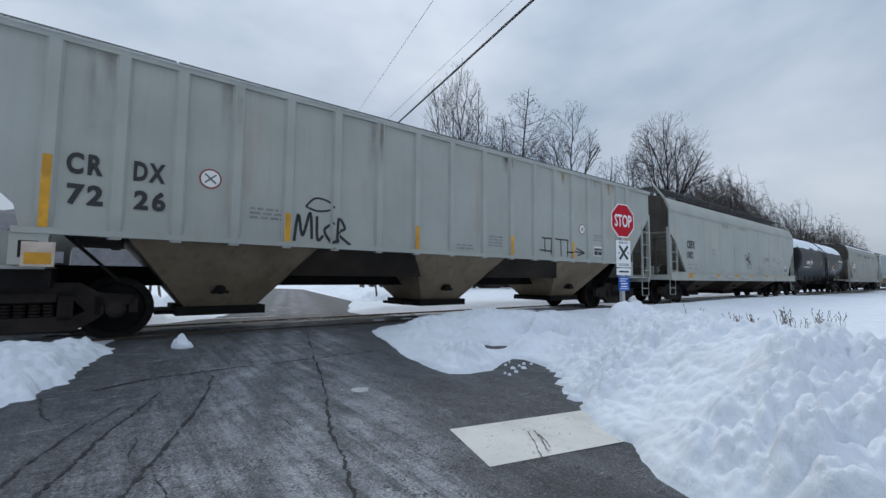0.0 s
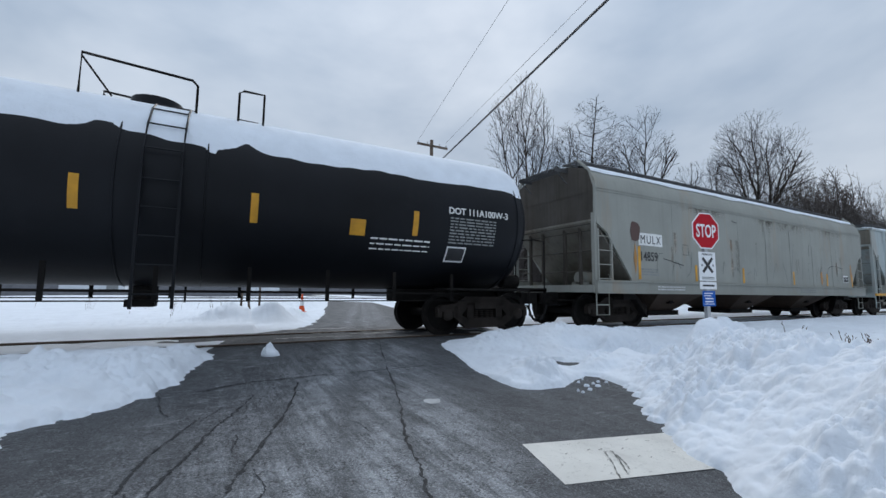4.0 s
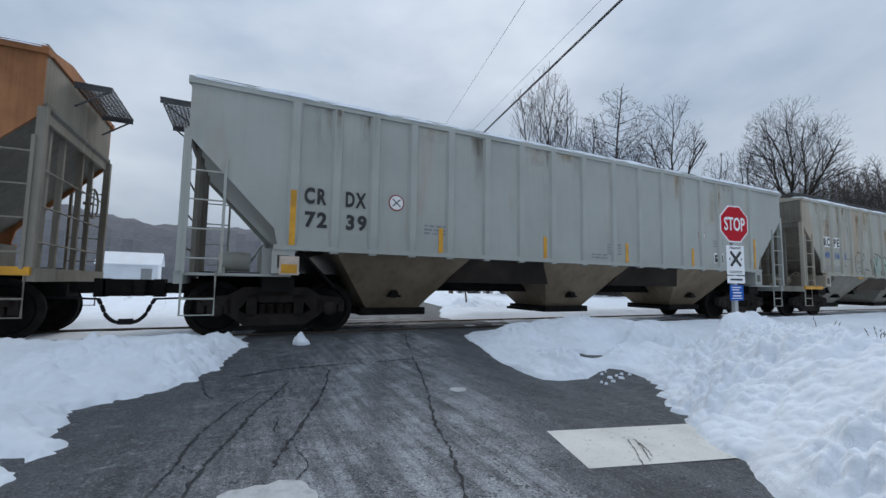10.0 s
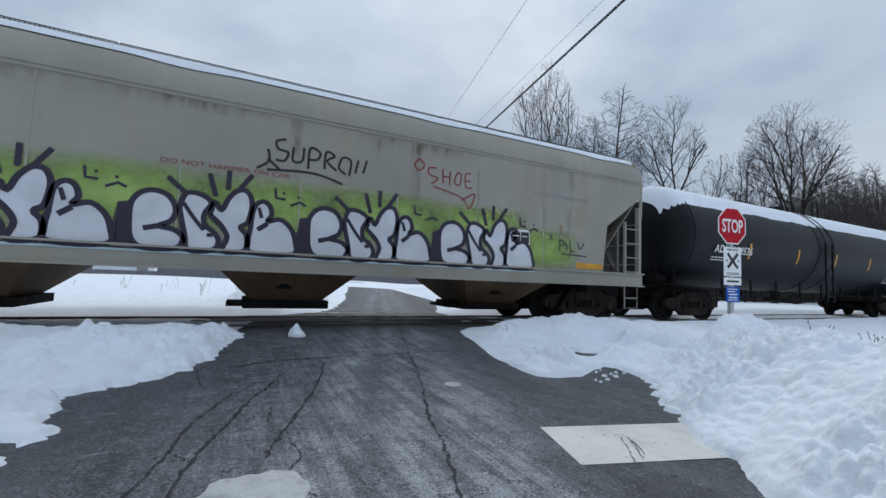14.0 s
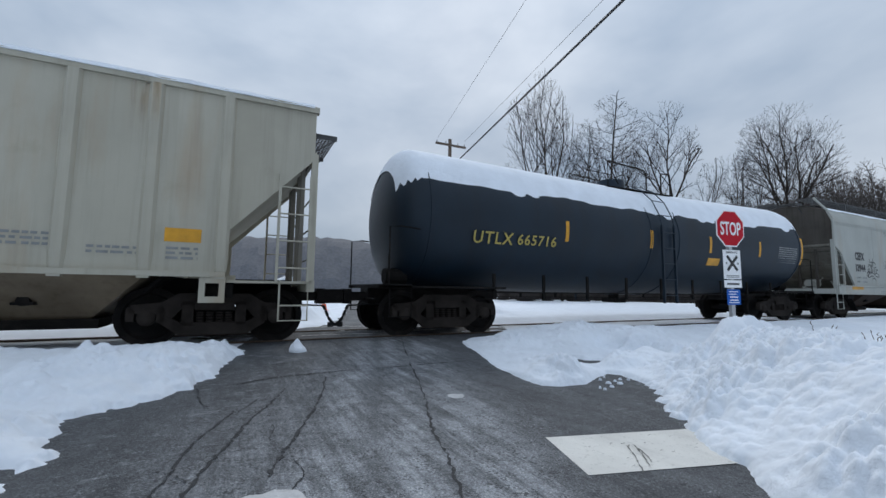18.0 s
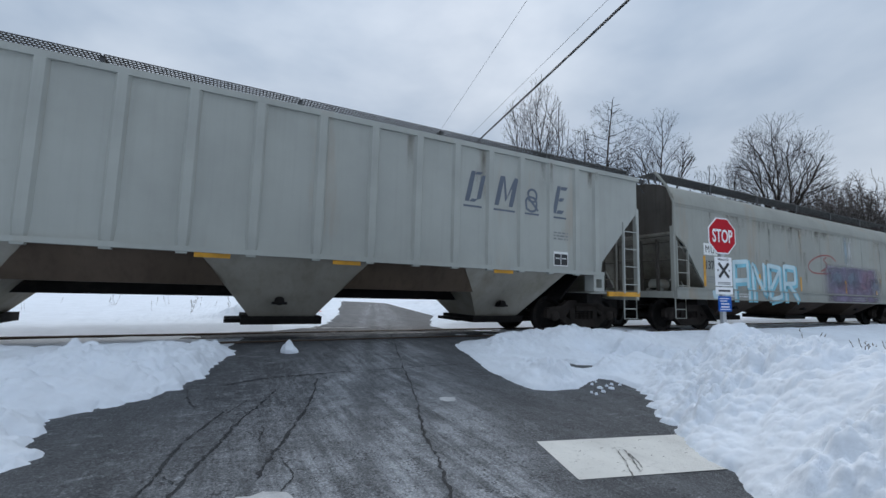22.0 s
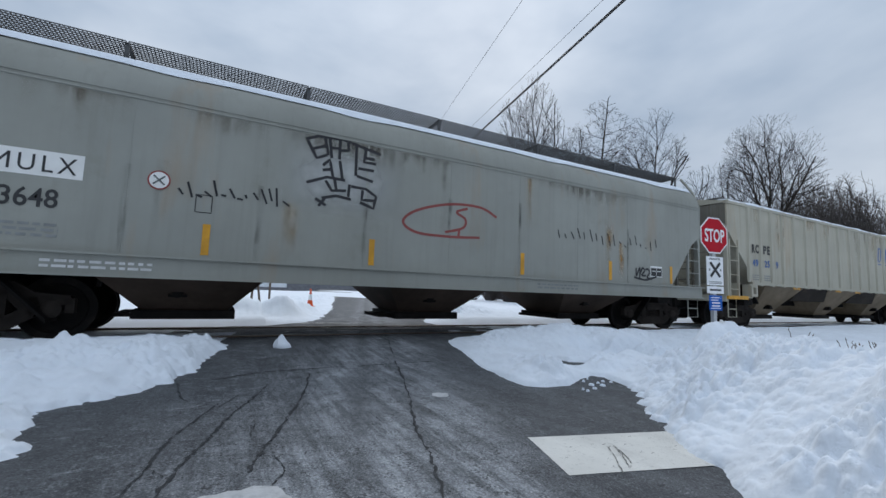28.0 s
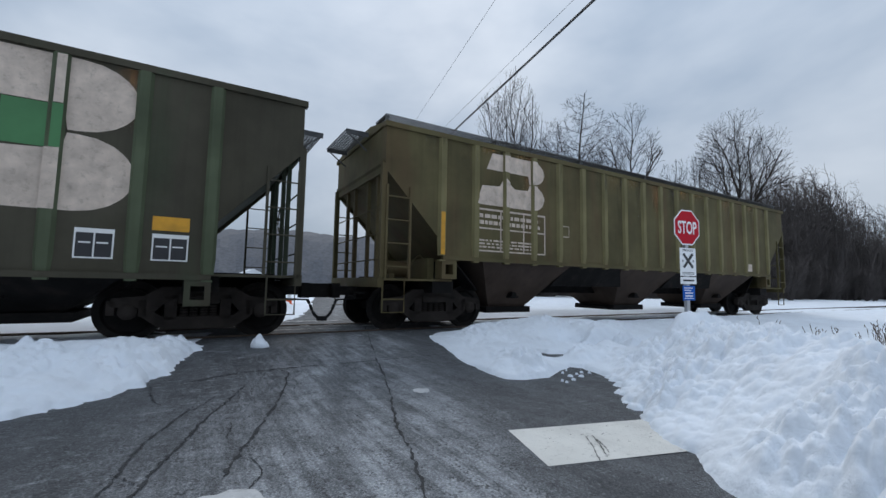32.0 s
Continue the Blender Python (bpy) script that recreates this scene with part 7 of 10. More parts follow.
fill(cM3, [[(5.9, 1.26), (5.91, 1.56), (6.0, 1.85), (6.17, 2.04), (6.42, 2.12), (6.76, 2.1), (6.93, 1.95), (7.0, 1.7), (6.95, 1.27)], [(6.93, 2.09), (7.79, 2.13), (8.42, 2.11), (8.5, 1.73), (8.42, 1.31), (7.01, 1.27), (7.05, 1.7)], [(8.56, 2.11), (9.18, 2.13), (9.72, 2.09), (9.91, 1.87), (9.82, 1.52), (9.55, 1.29), (8.92, 1.28), (8.56, 1.29)]], G_SILVER, "graffiti", 0.0, label="pale silver block of graffiti")
strokes(cM3, [[(5.87, 1.23), (5.86, 1.56), (5.96, 1.9), (6.15, 2.07), (6.47, 2.19), (6.81, 2.13), (6.95, 2.09), (7.79, 2.17), (8.42, 2.15), (9.18, 2.17), (9.78, 2.14), (10.0, 1.89), (9.88, 1.5), (9.7, 1.3)], [(6.37, 1.3), (6.36, 1.74), (6.46, 1.79)], [(8.44, 1.31), (8.52, 1.76), (8.58, 2.08)], [(8.9, 1.29), (9.0, 1.45)], [(7.01, 1.29), (7.25, 1.49), (7.21, 1.28)]], 0.06, G_SHADE, "graffiti", 0.004)
fill(cM3, [[(5.26, 1.22), (6.73, 1.23), (6.74, 0.96), (5.27, 0.97)], [(7.34, 1.22), (7.98, 1.23), (7.9, 0.96), (7.39, 0.97)], [(8.2, 1.23), (8.52, 1.23), (8.51, 0.96), (8.24, 0.97)]], G_SILVER, "graffiti", 0.0)
WORD = [[(10.52, 2.16), (10.1, 2.06), (10.18, 1.69), (10.26, 1.32), (10.64, 1.31), (10.6, 1.69), (10.39, 1.67)], [(10.95, 2.17), (11.02, 1.31)], [(11.45, 2.2), (11.44, 1.33)], [(11.03, 1.71), (11.43, 1.73)], [(12.35, 2.21), (11.84, 2.17), (11.82, 1.79), (11.83, 1.33), (12.31, 1.33)], [(11.82, 1.75), (12.33, 1.78)]] + [[(13.02, 2.19), (12.72, 2.15), (12.70, 1.84), (13.02, 1.74), (13.0, 1.36), (12.70, 1.34)]]
strokes(cM3, WORD, 0.25, G_BLACK, "graffiti", 0.0, False)
strokes(cM3, WORD, 0.14, G_WHITE, "graffiti", 0.004, False)
# stacked black tags
strokes(cM4, [[(5.42, 3.31), (5.61, 3.4), (6.06, 3.42), (6.73, 3.28)], [(5.45, 3.29), (5.61, 3.02), (5.78, 3.1)], [(5.5, 3.15), (5.74, 3.25)], [(5.73, 3.4), (5.8, 3.1)], [(5.81, 3.39), (5.86, 3.06)], [(5.99, 3.41), (5.99, 3.06)], [(5.85, 3.24), (6.0, 3.25)], [(6.12, 3.38), (6.15, 3.25), (6.0, 3.22)], [(6.28, 3.35), (6.29, 2.82)], [(6.45, 3.31), (6.43, 3.09), (6.65, 3.09)], [(6.45, 3.17), (6.62, 3.17)], [(5.47, 2.58), (5.8, 2.72), (6.11, 2.71)], [(5.72, 2.91), (5.83, 3.03), (5.9, 2.73)], [(5.72, 2.83), (5.88, 2.87)], [(6.0, 3.04), (6.06, 2.73)], [(6.31, 2.82), (6.61, 2.76)], [(6.33, 2.96), (6.62, 2.96)], [(5.78, 2.66), (5.89, 2.5), (6.14, 2.53)]], 0.05, G_BLACK, smooth_line=False)
strokes(cM4, [[(5.93, 2.7), (5.97, 2.51)], [(6.19, 2.65), (6.18, 2.43)], [(6.22, 2.62), (6.49, 2.61), (6.68, 2.5), (6.64, 2.28), (6.39, 2.36)], [(6.43, 2.58), (6.42, 2.41), (6.66, 2.42)], [(5.73, 2.35), (5.97, 2.42), (6.23, 2.39)], [(5.63, 2.33), (5.81, 2.23)], [(5.69, 2.21), (5.78, 2.35)]], 0.05, G_BLACK, smooth_line=False)
stained(cM4, 5.0, 3.45, 2.2, 1.4, S_PRIMER, "primer_haze")
rng_m = random.Random(3)
strokes(cM4, [[(x, 2.2 + rng_m.uniform(-0.05, 0.25)), (x + rng_m.uniform(0.02, 0.1), 2.15 + rng_m.uniform(-0.05, 0.05))] for x in [3.7 + 0.11 * k for k in range(14)] + [11.0 + 0.2 * k for k in range(18)]], 0.03, G_BLACK, "scuff", 0, False, joined=True)
scrawl(cM4, 13.6, 1.35, 0.8, 0.32, G_BLACK, 58, 4, 0.05)
# scratched grey car: primer patch, rust and scrapes
fill(cM1, [blob(1.47, 2.50, 0.40, 0.52, 20, 0.7, 8)], G_RUSTPATCH, "primer_patch")
fill(cM1, [blob(14.98, 1.75, 0.16, 0.85, 16, 0.5, 9), blob(12.22, 1.55, 0.2, 0.5, 14, 0.7, 9), blob(4.3, 1.55, 0.18, 0.45, 14, 0.7, 10), blob(1.45, 1.8, 0.13, 0.9, 14, 0.6, 11)], G_RUSTY, "rust_stain", 0.004)
rng_m = random.Random(9)
strokes(cM1, [[(x + rng_m.uniform(-0.2, 0.2), 1.9 + rng_m.uniform(-0.4, 0.9)), (x + rng_m.uniform(-0.25, 0.1), 1.8 + rng_m.uniform(-0.3, 0.2)), (x + rng_m.uniform(-0.3, 0.1), 1.35 + rng_m.uniform(0, 0.2))] for x in [2.6 + 0.62 * k for k in range(20)]], 0.013, G_SHADE, "scrape", joined=True)
strokes(cM1, [[(11.42, 2.85), (11.3, 2.65), (11.28, 2.35)], [(12.3, 2.0), (12.15, 1.75), (12.4, 1.45)], [(12.75, 1.35), (12.8, 1.8), (13.0, 2.0), (13.4, 2.05)], [(13.5, 2.05), (14.2, 1.98)], [(14.0, 2.4), (14.1, 2.0), (14.05, 1.5)], [(2.6, 1.85), (3.5, 1.7)], [(6.1, 3.2), (6.4, 3.15)]], 0.020, G_BLACK, "scrape")

# two-letter marks of the ribbed grey cars
for car, nums, colour, panel in ((cR1, ("49", "00", "4"), M_BLACK, M_WHITE), (cR3, ("49", "16", "3"), M_BLUE, M_WHITE), (cR4, ("48", "16", "8"), M_BLUE, None), (cR6, ("49", "25", "9"), M_BLUE, None), (cR2, ("49", "31", "6"), M_BLUE, M_WHITE)):
    x = {cR3: 1.36, cR4: 1.42, cR6: 1.41, cR2: 1.5}.get(car, 1.70)
    g = 0.67 if car == cR3 else 0.70
    two_blocks(car, x, g, 2.43, 0.26, "RC", "PE", M_BLACK, panel, 0.42)
    for k, t in enumerate(nums):
        if k == 2 and panel and car != cR3:
            bars([(x + 2 * (g + 0.02) - 0.06, 1.92, 0.36, 0.38)], panel, car, -1.549, "patch_panel")
        letters(t, 0.21, colour, car, x + 0.03 + k * (g + 0.02), -1.555, 2.0, spacing=1.15, bold=0.010)
    stencils(car, x, 1.55, 0.45, 3, M_GREY, seed=14)
    stencils(car, x + g, 1.55, 0.45, 3, M_GREY, seed=15)
for car in (cR1, cR3, cR4, cR5, cR6, cR2):
    slanted_shapes(car, {cR1: (11.77, 12.54, 13.46, 14.17), cR6: (11.5, 12.3, 13.2, 13.9), cR4: (11.48, 12.19, 13.0, 13.75), cR5: (11.5, 12.2, 13.05, 13.8), cR2: (11.55, 12.3, 13.2, 13.85)}.get(car, (11.27, 11.9, 12.76, 13.43)), 2.74, 3.38, {cR1: G_FADED, cR4: G_SLATE}.get(car, M_BLUE))
    plate(car, {cR1: 14.22, cR6: 13.95, cR5: 13.66, cR4: 13.78, cR2: 13.9}.get(car, 13.43), 1.56, 0.42, 0.32)
    stencils(car, {cR1: 14.22, cR6: 13.95, cR5: 13.66, cR4: 13.78, cR2: 13.9}.get(car, 13.43), 2.15, 0.42, 3, M_GREY, seed=16)
    if car != cR2:
        reflectors(car, [(x_r, 1.33) for x_r in {cR1: (3.98, 7.33, 9.25, 12.57), cR6: (4.0, 7.26, 9.04, 12.35), cR4: (3.85, 6.92, 8.94, 12.2)}.get(car, (3.75, 7.0, 8.85, 11.8))], 0.48, 0.14)
strokes(cR1, [[(9.53, 2.27), (9.39, 2.19), (9.43, 2.07), (9.57, 2.1), (9.42, 1.98), (9.5, 1.89), (9.65, 1.93)], [(9.66, 1.87), (9.72, 2.22), (9.79, 2.0), (9.9, 2.3), (9.87, 1.82)], [(9.98, 2.05), (10.09, 2.09), (10.13, 1.9), (10.02, 1.83), (9.98, 2.05)], [(10.17, 1.77), (10.17, 2.2), (10.37, 2.25), (10.33, 2.01), (10.21, 1.97), (10.45, 1.69)], [(10.53, 2.09), (10.49, 1.66)], [(10.73, 2.01), (10.53, 1.86), (10.73, 1.71)], [(10.73, 1.67), (10.94, 2.02), (10.98, 1.65), (11.24, 1.97), (11.06, 1.69), (11.41, 1.67)], [(11.15, 1.58), (11.5, 1.78), (12.0, 1.8)], [(11.73, 1.87), (12.03, 1.8), (11.75, 1.69)]], 0.04, G_BLACK)
for car, x, z in ((cR3, 12.65, 1.45), (cR4, 2.68, 1.46), (cR2, 13.07, 1.52), (cR2, 3.1, 1.52), (cR1, 2.4, 1.5)):
    bars([(x, z, 0.5, 0.28)], M_CREAM if car != cR2 else G_RUSTPATCH, car, -1.549, "paint_patch")
strokes(cR3, [blob(3.92, 1.85, 0.62, 0.95, 24, 1.0, 3) + [blob(3.92, 1.85, 0.62, 0.95, 24, 1.0, 3)[0]]], 0.03, G_BLACK, label="thin black oval outline")
G_SAGE, G_PINE = spray("grey_green_spray", (0.30, 0.36, 0.30)), spray("dark_green_spray", (0.035, 0.05, 0.04))
fill(cR3, [[(4.82, 2.03), (5.09, 2.23), (5.35, 2.21), (5.61, 2.23), (5.73, 2.04), (5.66, 1.62), (5.56, 1.37), (5.1, 1.37), (4.93, 1.73)], [(5.78, 2.14), (5.97, 2.24), (6.23, 2.13), (6.29, 1.82), (6.16, 1.65), (6.28, 1.4), (5.78, 1.35), (5.71, 1.73)], [(6.34, 2.17), (6.79, 2.21), (7.16, 2.18), (7.14, 1.44), (6.81, 1.4), (6.39, 1.41), (6.3, 1.72)], [(7.2, 2.16), (7.45, 2.29), (7.65, 2.14), (7.66, 1.92), (7.36, 1.95), (7.56, 1.82), (7.83, 1.64), (7.79, 1.39), (7.24, 1.39), (7.14, 1.71)]], G_SAGE)
fill(cR3, [[(4.8, 2.05), (4.9, 2.11), (5.1, 1.37), (5.0, 1.39)], [(5.35, 2.2), (5.43, 2.21), (5.36, 1.78), (5.31, 1.88)], [(5.17, 2.21), (5.22, 2.19), (5.33, 1.85), (5.3, 1.83)], [(5.66, 1.65), (5.74, 1.73), (5.75, 1.38), (5.69, 1.38)], [(5.84, 1.94), (6.04, 1.91), (5.98, 1.8), (5.86, 1.82)], [(6.04, 1.57), (6.25, 1.38), (6.11, 1.37)], [(6.34, 2.22), (6.43, 2.12), (6.38, 1.72), (6.32, 1.77)], [(6.76, 2.18), (6.88, 2.19), (6.86, 1.94), (6.77, 1.91)], [(6.74, 1.69), (6.83, 1.7), (6.84, 1.4), (6.76, 1.4)], [(7.42, 2.12), (7.52, 2.07), (7.69, 1.92), (7.59, 1.88)], [(7.3, 1.83), (7.49, 1.79), (7.53, 1.57), (7.4, 1.54)]], G_PINE, lift=0.003)
strokes(cR3, [[(4.82, 2.03), (5.07, 2.23), (5.09, 2.3), (5.43, 2.29), (5.78, 2.17), (5.94, 2.24), (6.2, 2.15), (6.29, 1.93)], [(6.34, 2.22), (6.79, 2.23), (7.16, 2.18), (7.42, 2.29), (7.65, 2.2), (7.69, 1.92)], [(7.56, 1.82), (7.83, 1.7), (7.83, 1.42)], [(7.62, 2.28), (8.2, 2.27)], [(4.32, 1.68), (4.5, 1.69), (4.69, 1.64)]], 0.036, G_BLACK, lift=0.006)
strokes(cR3, [[(3.73, 1.84), (3.76, 1.97), (3.94, 1.92), (4.15, 2.07)], [(3.8, 1.72), (3.92, 1.76), (4.04, 1.71)], [(3.84, 1.57), (3.95, 1.64), (4.05, 1.56)], [(2.97, 2.0), (3.1, 2.0), (3.26, 2.06)], [(2.66, 1.87), (2.82, 1.78), (2.95, 1.73)]], 0.02, G_BLACK)
scrawl(cR5, 5.15, 1.4, 0.55, 0.6, G_BLACK, 71, 3, 0.03)
scrawl(cR5, 5.95, 1.4, 0.6, 0.62, G_BLACK, 72, 3, 0.03)
strokes(cR5, [[(8.75, 1.95), (8.72, 1.5), (9.5, 1.52), (9.55, 1.95)], [(10.3, 2.0), (9.8, 1.97), (9.78, 1.55), (10.35, 1.54)], [(9.8, 1.76), (10.2, 1.78)], [(10.62, 1.9), (10.64, 1.66), (10.78, 1.65)], [(10.85, 1.68), (10.86, 1.88), (11.0, 1.8), (10.86, 1.66)]], 0.022, G_INK, smooth_line=False)
scrawl(cR5, 13.02, 1.58, 0.42, 0.28, G_SHADE, 78, 3, 0.02)
scrawl(cR5, 12.22, 1.55, 0.4, 0.26, G_BLACK, 77, 3, 0.02, 0.006)
bars([(12.19, 1.5, 0.48, 0.36)], G_RED, cR5, -1.549, "paint_patch", "dark red sticker patch")
stencils(cR5, 7.9, 1.5, 0.6, 5, G_RED, seed=17)
stencils(cR1, 7.3, 1.5, 0.5, 5, G_RED, seed=18)
bars([(10.8, 1.5, 0.42, 0.42)], spray("burnt_red", (0.32, 0.07, 0.03)), cR2, -1.549, "paint_patch")
scrawl(cR2, 5.3, 1.5, 0.5, 0.3, G_BLACK, 75, 3, 0.05)
reflectors(cR2, [(12.0, 1.36), (0.25, 0.98)], 0.5, 0.10)

# tan car with the bubble piece
letters("CITX", 0.24, M_BLACK, cCI, 2.28, -1.581, 2.52, spacing=1.2, bold=0.006, width=0.76)
letters("700096", 0.25, M_BLACK, cCI, 2.26, -1.581, 2.02, spacing=1.1, bold=0.006, width=1.22)
strokes(cCI, [[(3.72, 2.1), (3.96, 2.1), (3.96, 2.34), (3.72, 2.34), (3.72, 2.1)]], 0.012, G_BLACK, "square_mark", smooth_line=False)
letters("LD LMT", 0.10, G_SHADE, cCI, 2.26, -1.581, 1.72, width=0.5)
letters("LT WT", 0.10, G_SHADE, cCI, 2.26, -1.581, 1.56, width=0.42)
stencils(cCI, 2.9, 1.57, 0.5, 2, G_SHADE, gap=0.16, h=0.09, seed=19)
for x, z, w, h in ((1.9, 1.95, 1.9, 0.8), (2.9, 2.4, 2.4, 1.1), (4.5, 2.45, 2.6, 1.1), (6.4, 2.42, 2.6, 1.0), (8.3, 2.45, 2.6, 1.0), (10.2, 2.42, 2.6, 0.9), (12.2, 2.1, 2.0, 0.9)):
    stained(cCI, x, z, w, h, S_LIME, "spray_haze")
    stained(cCI, x + 0.25, z - 0.08, w - 0.5, h - 0.1, S_LIME, "spray_haze", -1.5785)


def bubble_word(car, x):
    """Four swollen white letters with thick dark edges, spikes above and a dark shadow at the start."""
    at = lambda pts: [(x + a, b) for a, b in pts]
    shapes = ([(0.17, 1.6), (0.18, 1.80), (0.28, 1.95), (0.45, 2.0), (0.62, 1.93), (0.71, 1.75), (0.66, 1.58), (0.52, 1.50), (0.70, 1.46), (0.82, 1.36), (0.80, 1.24), (0.70, 1.18), (0.34, 1.18), (0.20, 1.32)],
              [(0.75, 1.78), (0.82, 2.0), (1.0, 2.01), (1.15, 1.9), (1.07, 1.72), (1.09, 1.56), (1.22, 1.45), (1.28, 1.32), (1.2, 1.19), (0.9, 1.18), (0.84, 1.4)],
              [(1.14, 1.72), (1.20, 1.92), (1.29, 1.80), (1.38, 2.0), (1.50, 2.13), (1.63, 2.12), (1.70, 1.95), (1.66, 1.66), (1.56, 1.57), (1.65, 1.45), (1.66, 1.26), (1.58, 1.19), (1.34, 1.19), (1.39, 1.4), (1.30, 1.57)],
              [(1.70, 1.55), (1.73, 1.88), (1.84, 2.0), (1.95, 1.95), (1.99, 1.80), (1.93, 1.69), (2.12, 1.74), (2.28, 1.62), (2.36, 1.42), (2.34, 1.20), (1.74, 1.19), (1.68, 1.36)])
    fill(car, [at([(-0.03, 1.22), (0.0, 1.78), (0.25, 1.84), (0.25, 1.2)])], G_INK, "graffiti", 0.002)
    for k, o in enumerate(shapes):
        o = [(p.x, p.y) for p in curvy([(a, b, 0) for a, b in at(o) + at(o)[:1]], 4)]
        fill(car, [o], G_WHITE, "graffiti", 0.004 + 0.001 * (k % 2))
        strokes(car, [o], 0.075, G_INK, "graffiti", 0.008, False)
    strokes(car, [at(l) for l in ([(0.34, 1.45), (0.56, 1.51)], [(1.80, 1.55), (1.94, 1.66)])], 0.075, G_INK, "graffiti", 0.009)
    strokes(car, [at(l) for l in ([(0.80, 1.86), (0.92, 1.68), (1.08, 1.48)], [(1.12, 1.42), (1.2, 1.41)], [(1.80, 1.90), (1.85, 1.74)])], 0.055, G_INK, "graffiti", 0.009)
    strokes(car, [at(l) for l in ([(1.20, 2.0), (1.10, 2.34)], [(1.36, 2.12), (1.36, 2.42)], [(1.52, 2.16), (1.68, 2.40)], [(0.80, 2.02), (0.58, 2.22)])], 0.07, G_INK, "graffiti", 0.003, False)
    strokes(car, [at(l) for l in ([(2.02, 2.24), (2.04, 2.08), (2.18, 2.07)], [(2.13, 2.17), (2.17, 2.17)], [(2.26, 1.98), (2.4, 2.05), (2.5, 2.0)], [(2.36, 2.12), (2.4, 2.13)])], 0.04, G_INK, "graffiti", 0.003, False)


for k in range(4):
    bubble_word(cCI, 3.34 + 2.385 * k)
bars([(3.5, 1.155, 9.4, 0.018)], G_INK, cCI, -1.612, "graffiti")
bars([(3.5, 1.12, 9.4, 0.03)], G_ICE, cCI, -1.609, "graffiti")
letters("DO NOT HAMMER ON CAR", 0.075, G_RED, cCI, 6.2, -1.581, 2.42, width=1.75)
strokes(cCI, [[(7.45, 2.52), (7.62, 2.66), (7.6, 2.85)], [(7.6, 2.7), (7.78, 2.55)], [(7.86, 3.05), (7.72, 3.0), (7.75, 2.88), (7.9, 2.84), (7.85, 2.7), (7.72, 2.7)], [(7.98, 2.95), (7.98, 2.72), (8.12, 2.74), (8.14, 2.96)], [(8.22, 2.62), (8.24, 2.97), (8.4, 2.92), (8.36, 2.8), (8.24, 2.78)]], 0.04, G_BLACK)
strokes(cCI, [[(8.48, 2.66), (8.5, 2.95), (8.64, 2.9), (8.52, 2.8), (8.68, 2.66)], [(8.84, 2.62), (8.72, 2.72), (8.78, 2.9), (8.92, 2.86), (8.9, 2.6)], [(7.6, 2.52), (8.3, 2.56), (8.8, 2.44)], [(9.05, 2.9), (9.0, 2.66)], [(9.2, 2.92), (9.14, 2.68)]], 0.04, G_BLACK)
strokes(cCI, [[(10.2, 3.12), (10.1, 3.0), (10.2, 2.9), (10.3, 3.02), (10.2, 3.12)], [(10.55, 3.0), (10.4, 2.98), (10.4, 2.86), (10.58, 2.8), (10.45, 2.68)], [(10.68, 3.0), (10.7, 2.72)], [(10.84, 2.98), (10.84, 2.7)], [(10.68, 2.86), (10.84, 2.86)], [(11.0, 2.98), (10.94, 2.78), (11.06, 2.74), (11.08, 2.94), (11.0, 2.98)]], 0.03, G_RED)
strokes(cCI, [[(11.3, 3.0), (11.18, 2.96), (11.2, 2.72), (11.34, 2.72)], [(11.2, 2.84), (11.3, 2.84)], [(10.5, 2.64), (11.1, 2.5), (11.28, 2.3), (11.4, 2.6), (11.1, 2.44)]], 0.03, G_RED)
strokes(cCI, [[(13.3, 1.84), (13.4, 1.98)], [(13.3, 1.98), (13.4, 1.84)], [(13.6, 1.62), (13.62, 1.86), (13.74, 1.78), (13.62, 1.74)], [(13.8, 1.82), (13.82, 1.64)], [(13.9, 1.86), (13.92, 1.64), (14.04, 1.64)], [(14.12, 1.84), (14.2, 1.7), (14.32, 1.84)], [(13.66, 1.56), (14.4, 1.54)]], 0.03, G_INK)
stencils(cCI, 12.85, 2.78, 1.6, 2, M_GREY, gap=0.05, h=0.02, seed=21)
plate(cCI, 12.3, 1.70, 0.48, 0.30)
reflectors(cCI, [(1.45, 1.26), (14.1, 1.26)], 0.8, 0.13)

# cream car
two_blocks(cCE, 2.57, 0.88, 2.41, 0.24, "CE", "FX", M_BLACK)
two_blocks(cCE, 2.52, 0.90, 1.97, 0.24, "154", "221", M_BLACK)
bars([(14.02, 1.55, 0.46, 0.20)], M_YELLOW, cCE, -1.549, "reflector_patch", "yellow reflector patch")
bars([(1.66, 1.50, 0.44, 0.19)], M_YELLOW, cCE, -1.549, "reflector_patch", "yellow reflector patch")
reflectors(cCE, [(4.49, 1.12), (7.15, 1.12), (9.85, 1.12)], 0.44, 0.10)
stencils(cCE, 2.52, 1.35, 0.4, 3, M_GREY, seed=22)
stencils(cCE, 3.42, 1.35, 0.4, 3, M_GREY, seed=23)
stencils(cCE, 12.1, 1.42, 0.7, 3, M_GREY, seed=44)
stencils(cCE, 13.15, 1.35, 0.55, 2, M_GREY, seed=45)
stencils(cCE, 14.05, 1.3, 0.4, 3, M_GREY, seed=46)
bars([(1.6, 1.12, 0.28, 0.13)], M_GREY, cCE, -1.549, "data_panel")
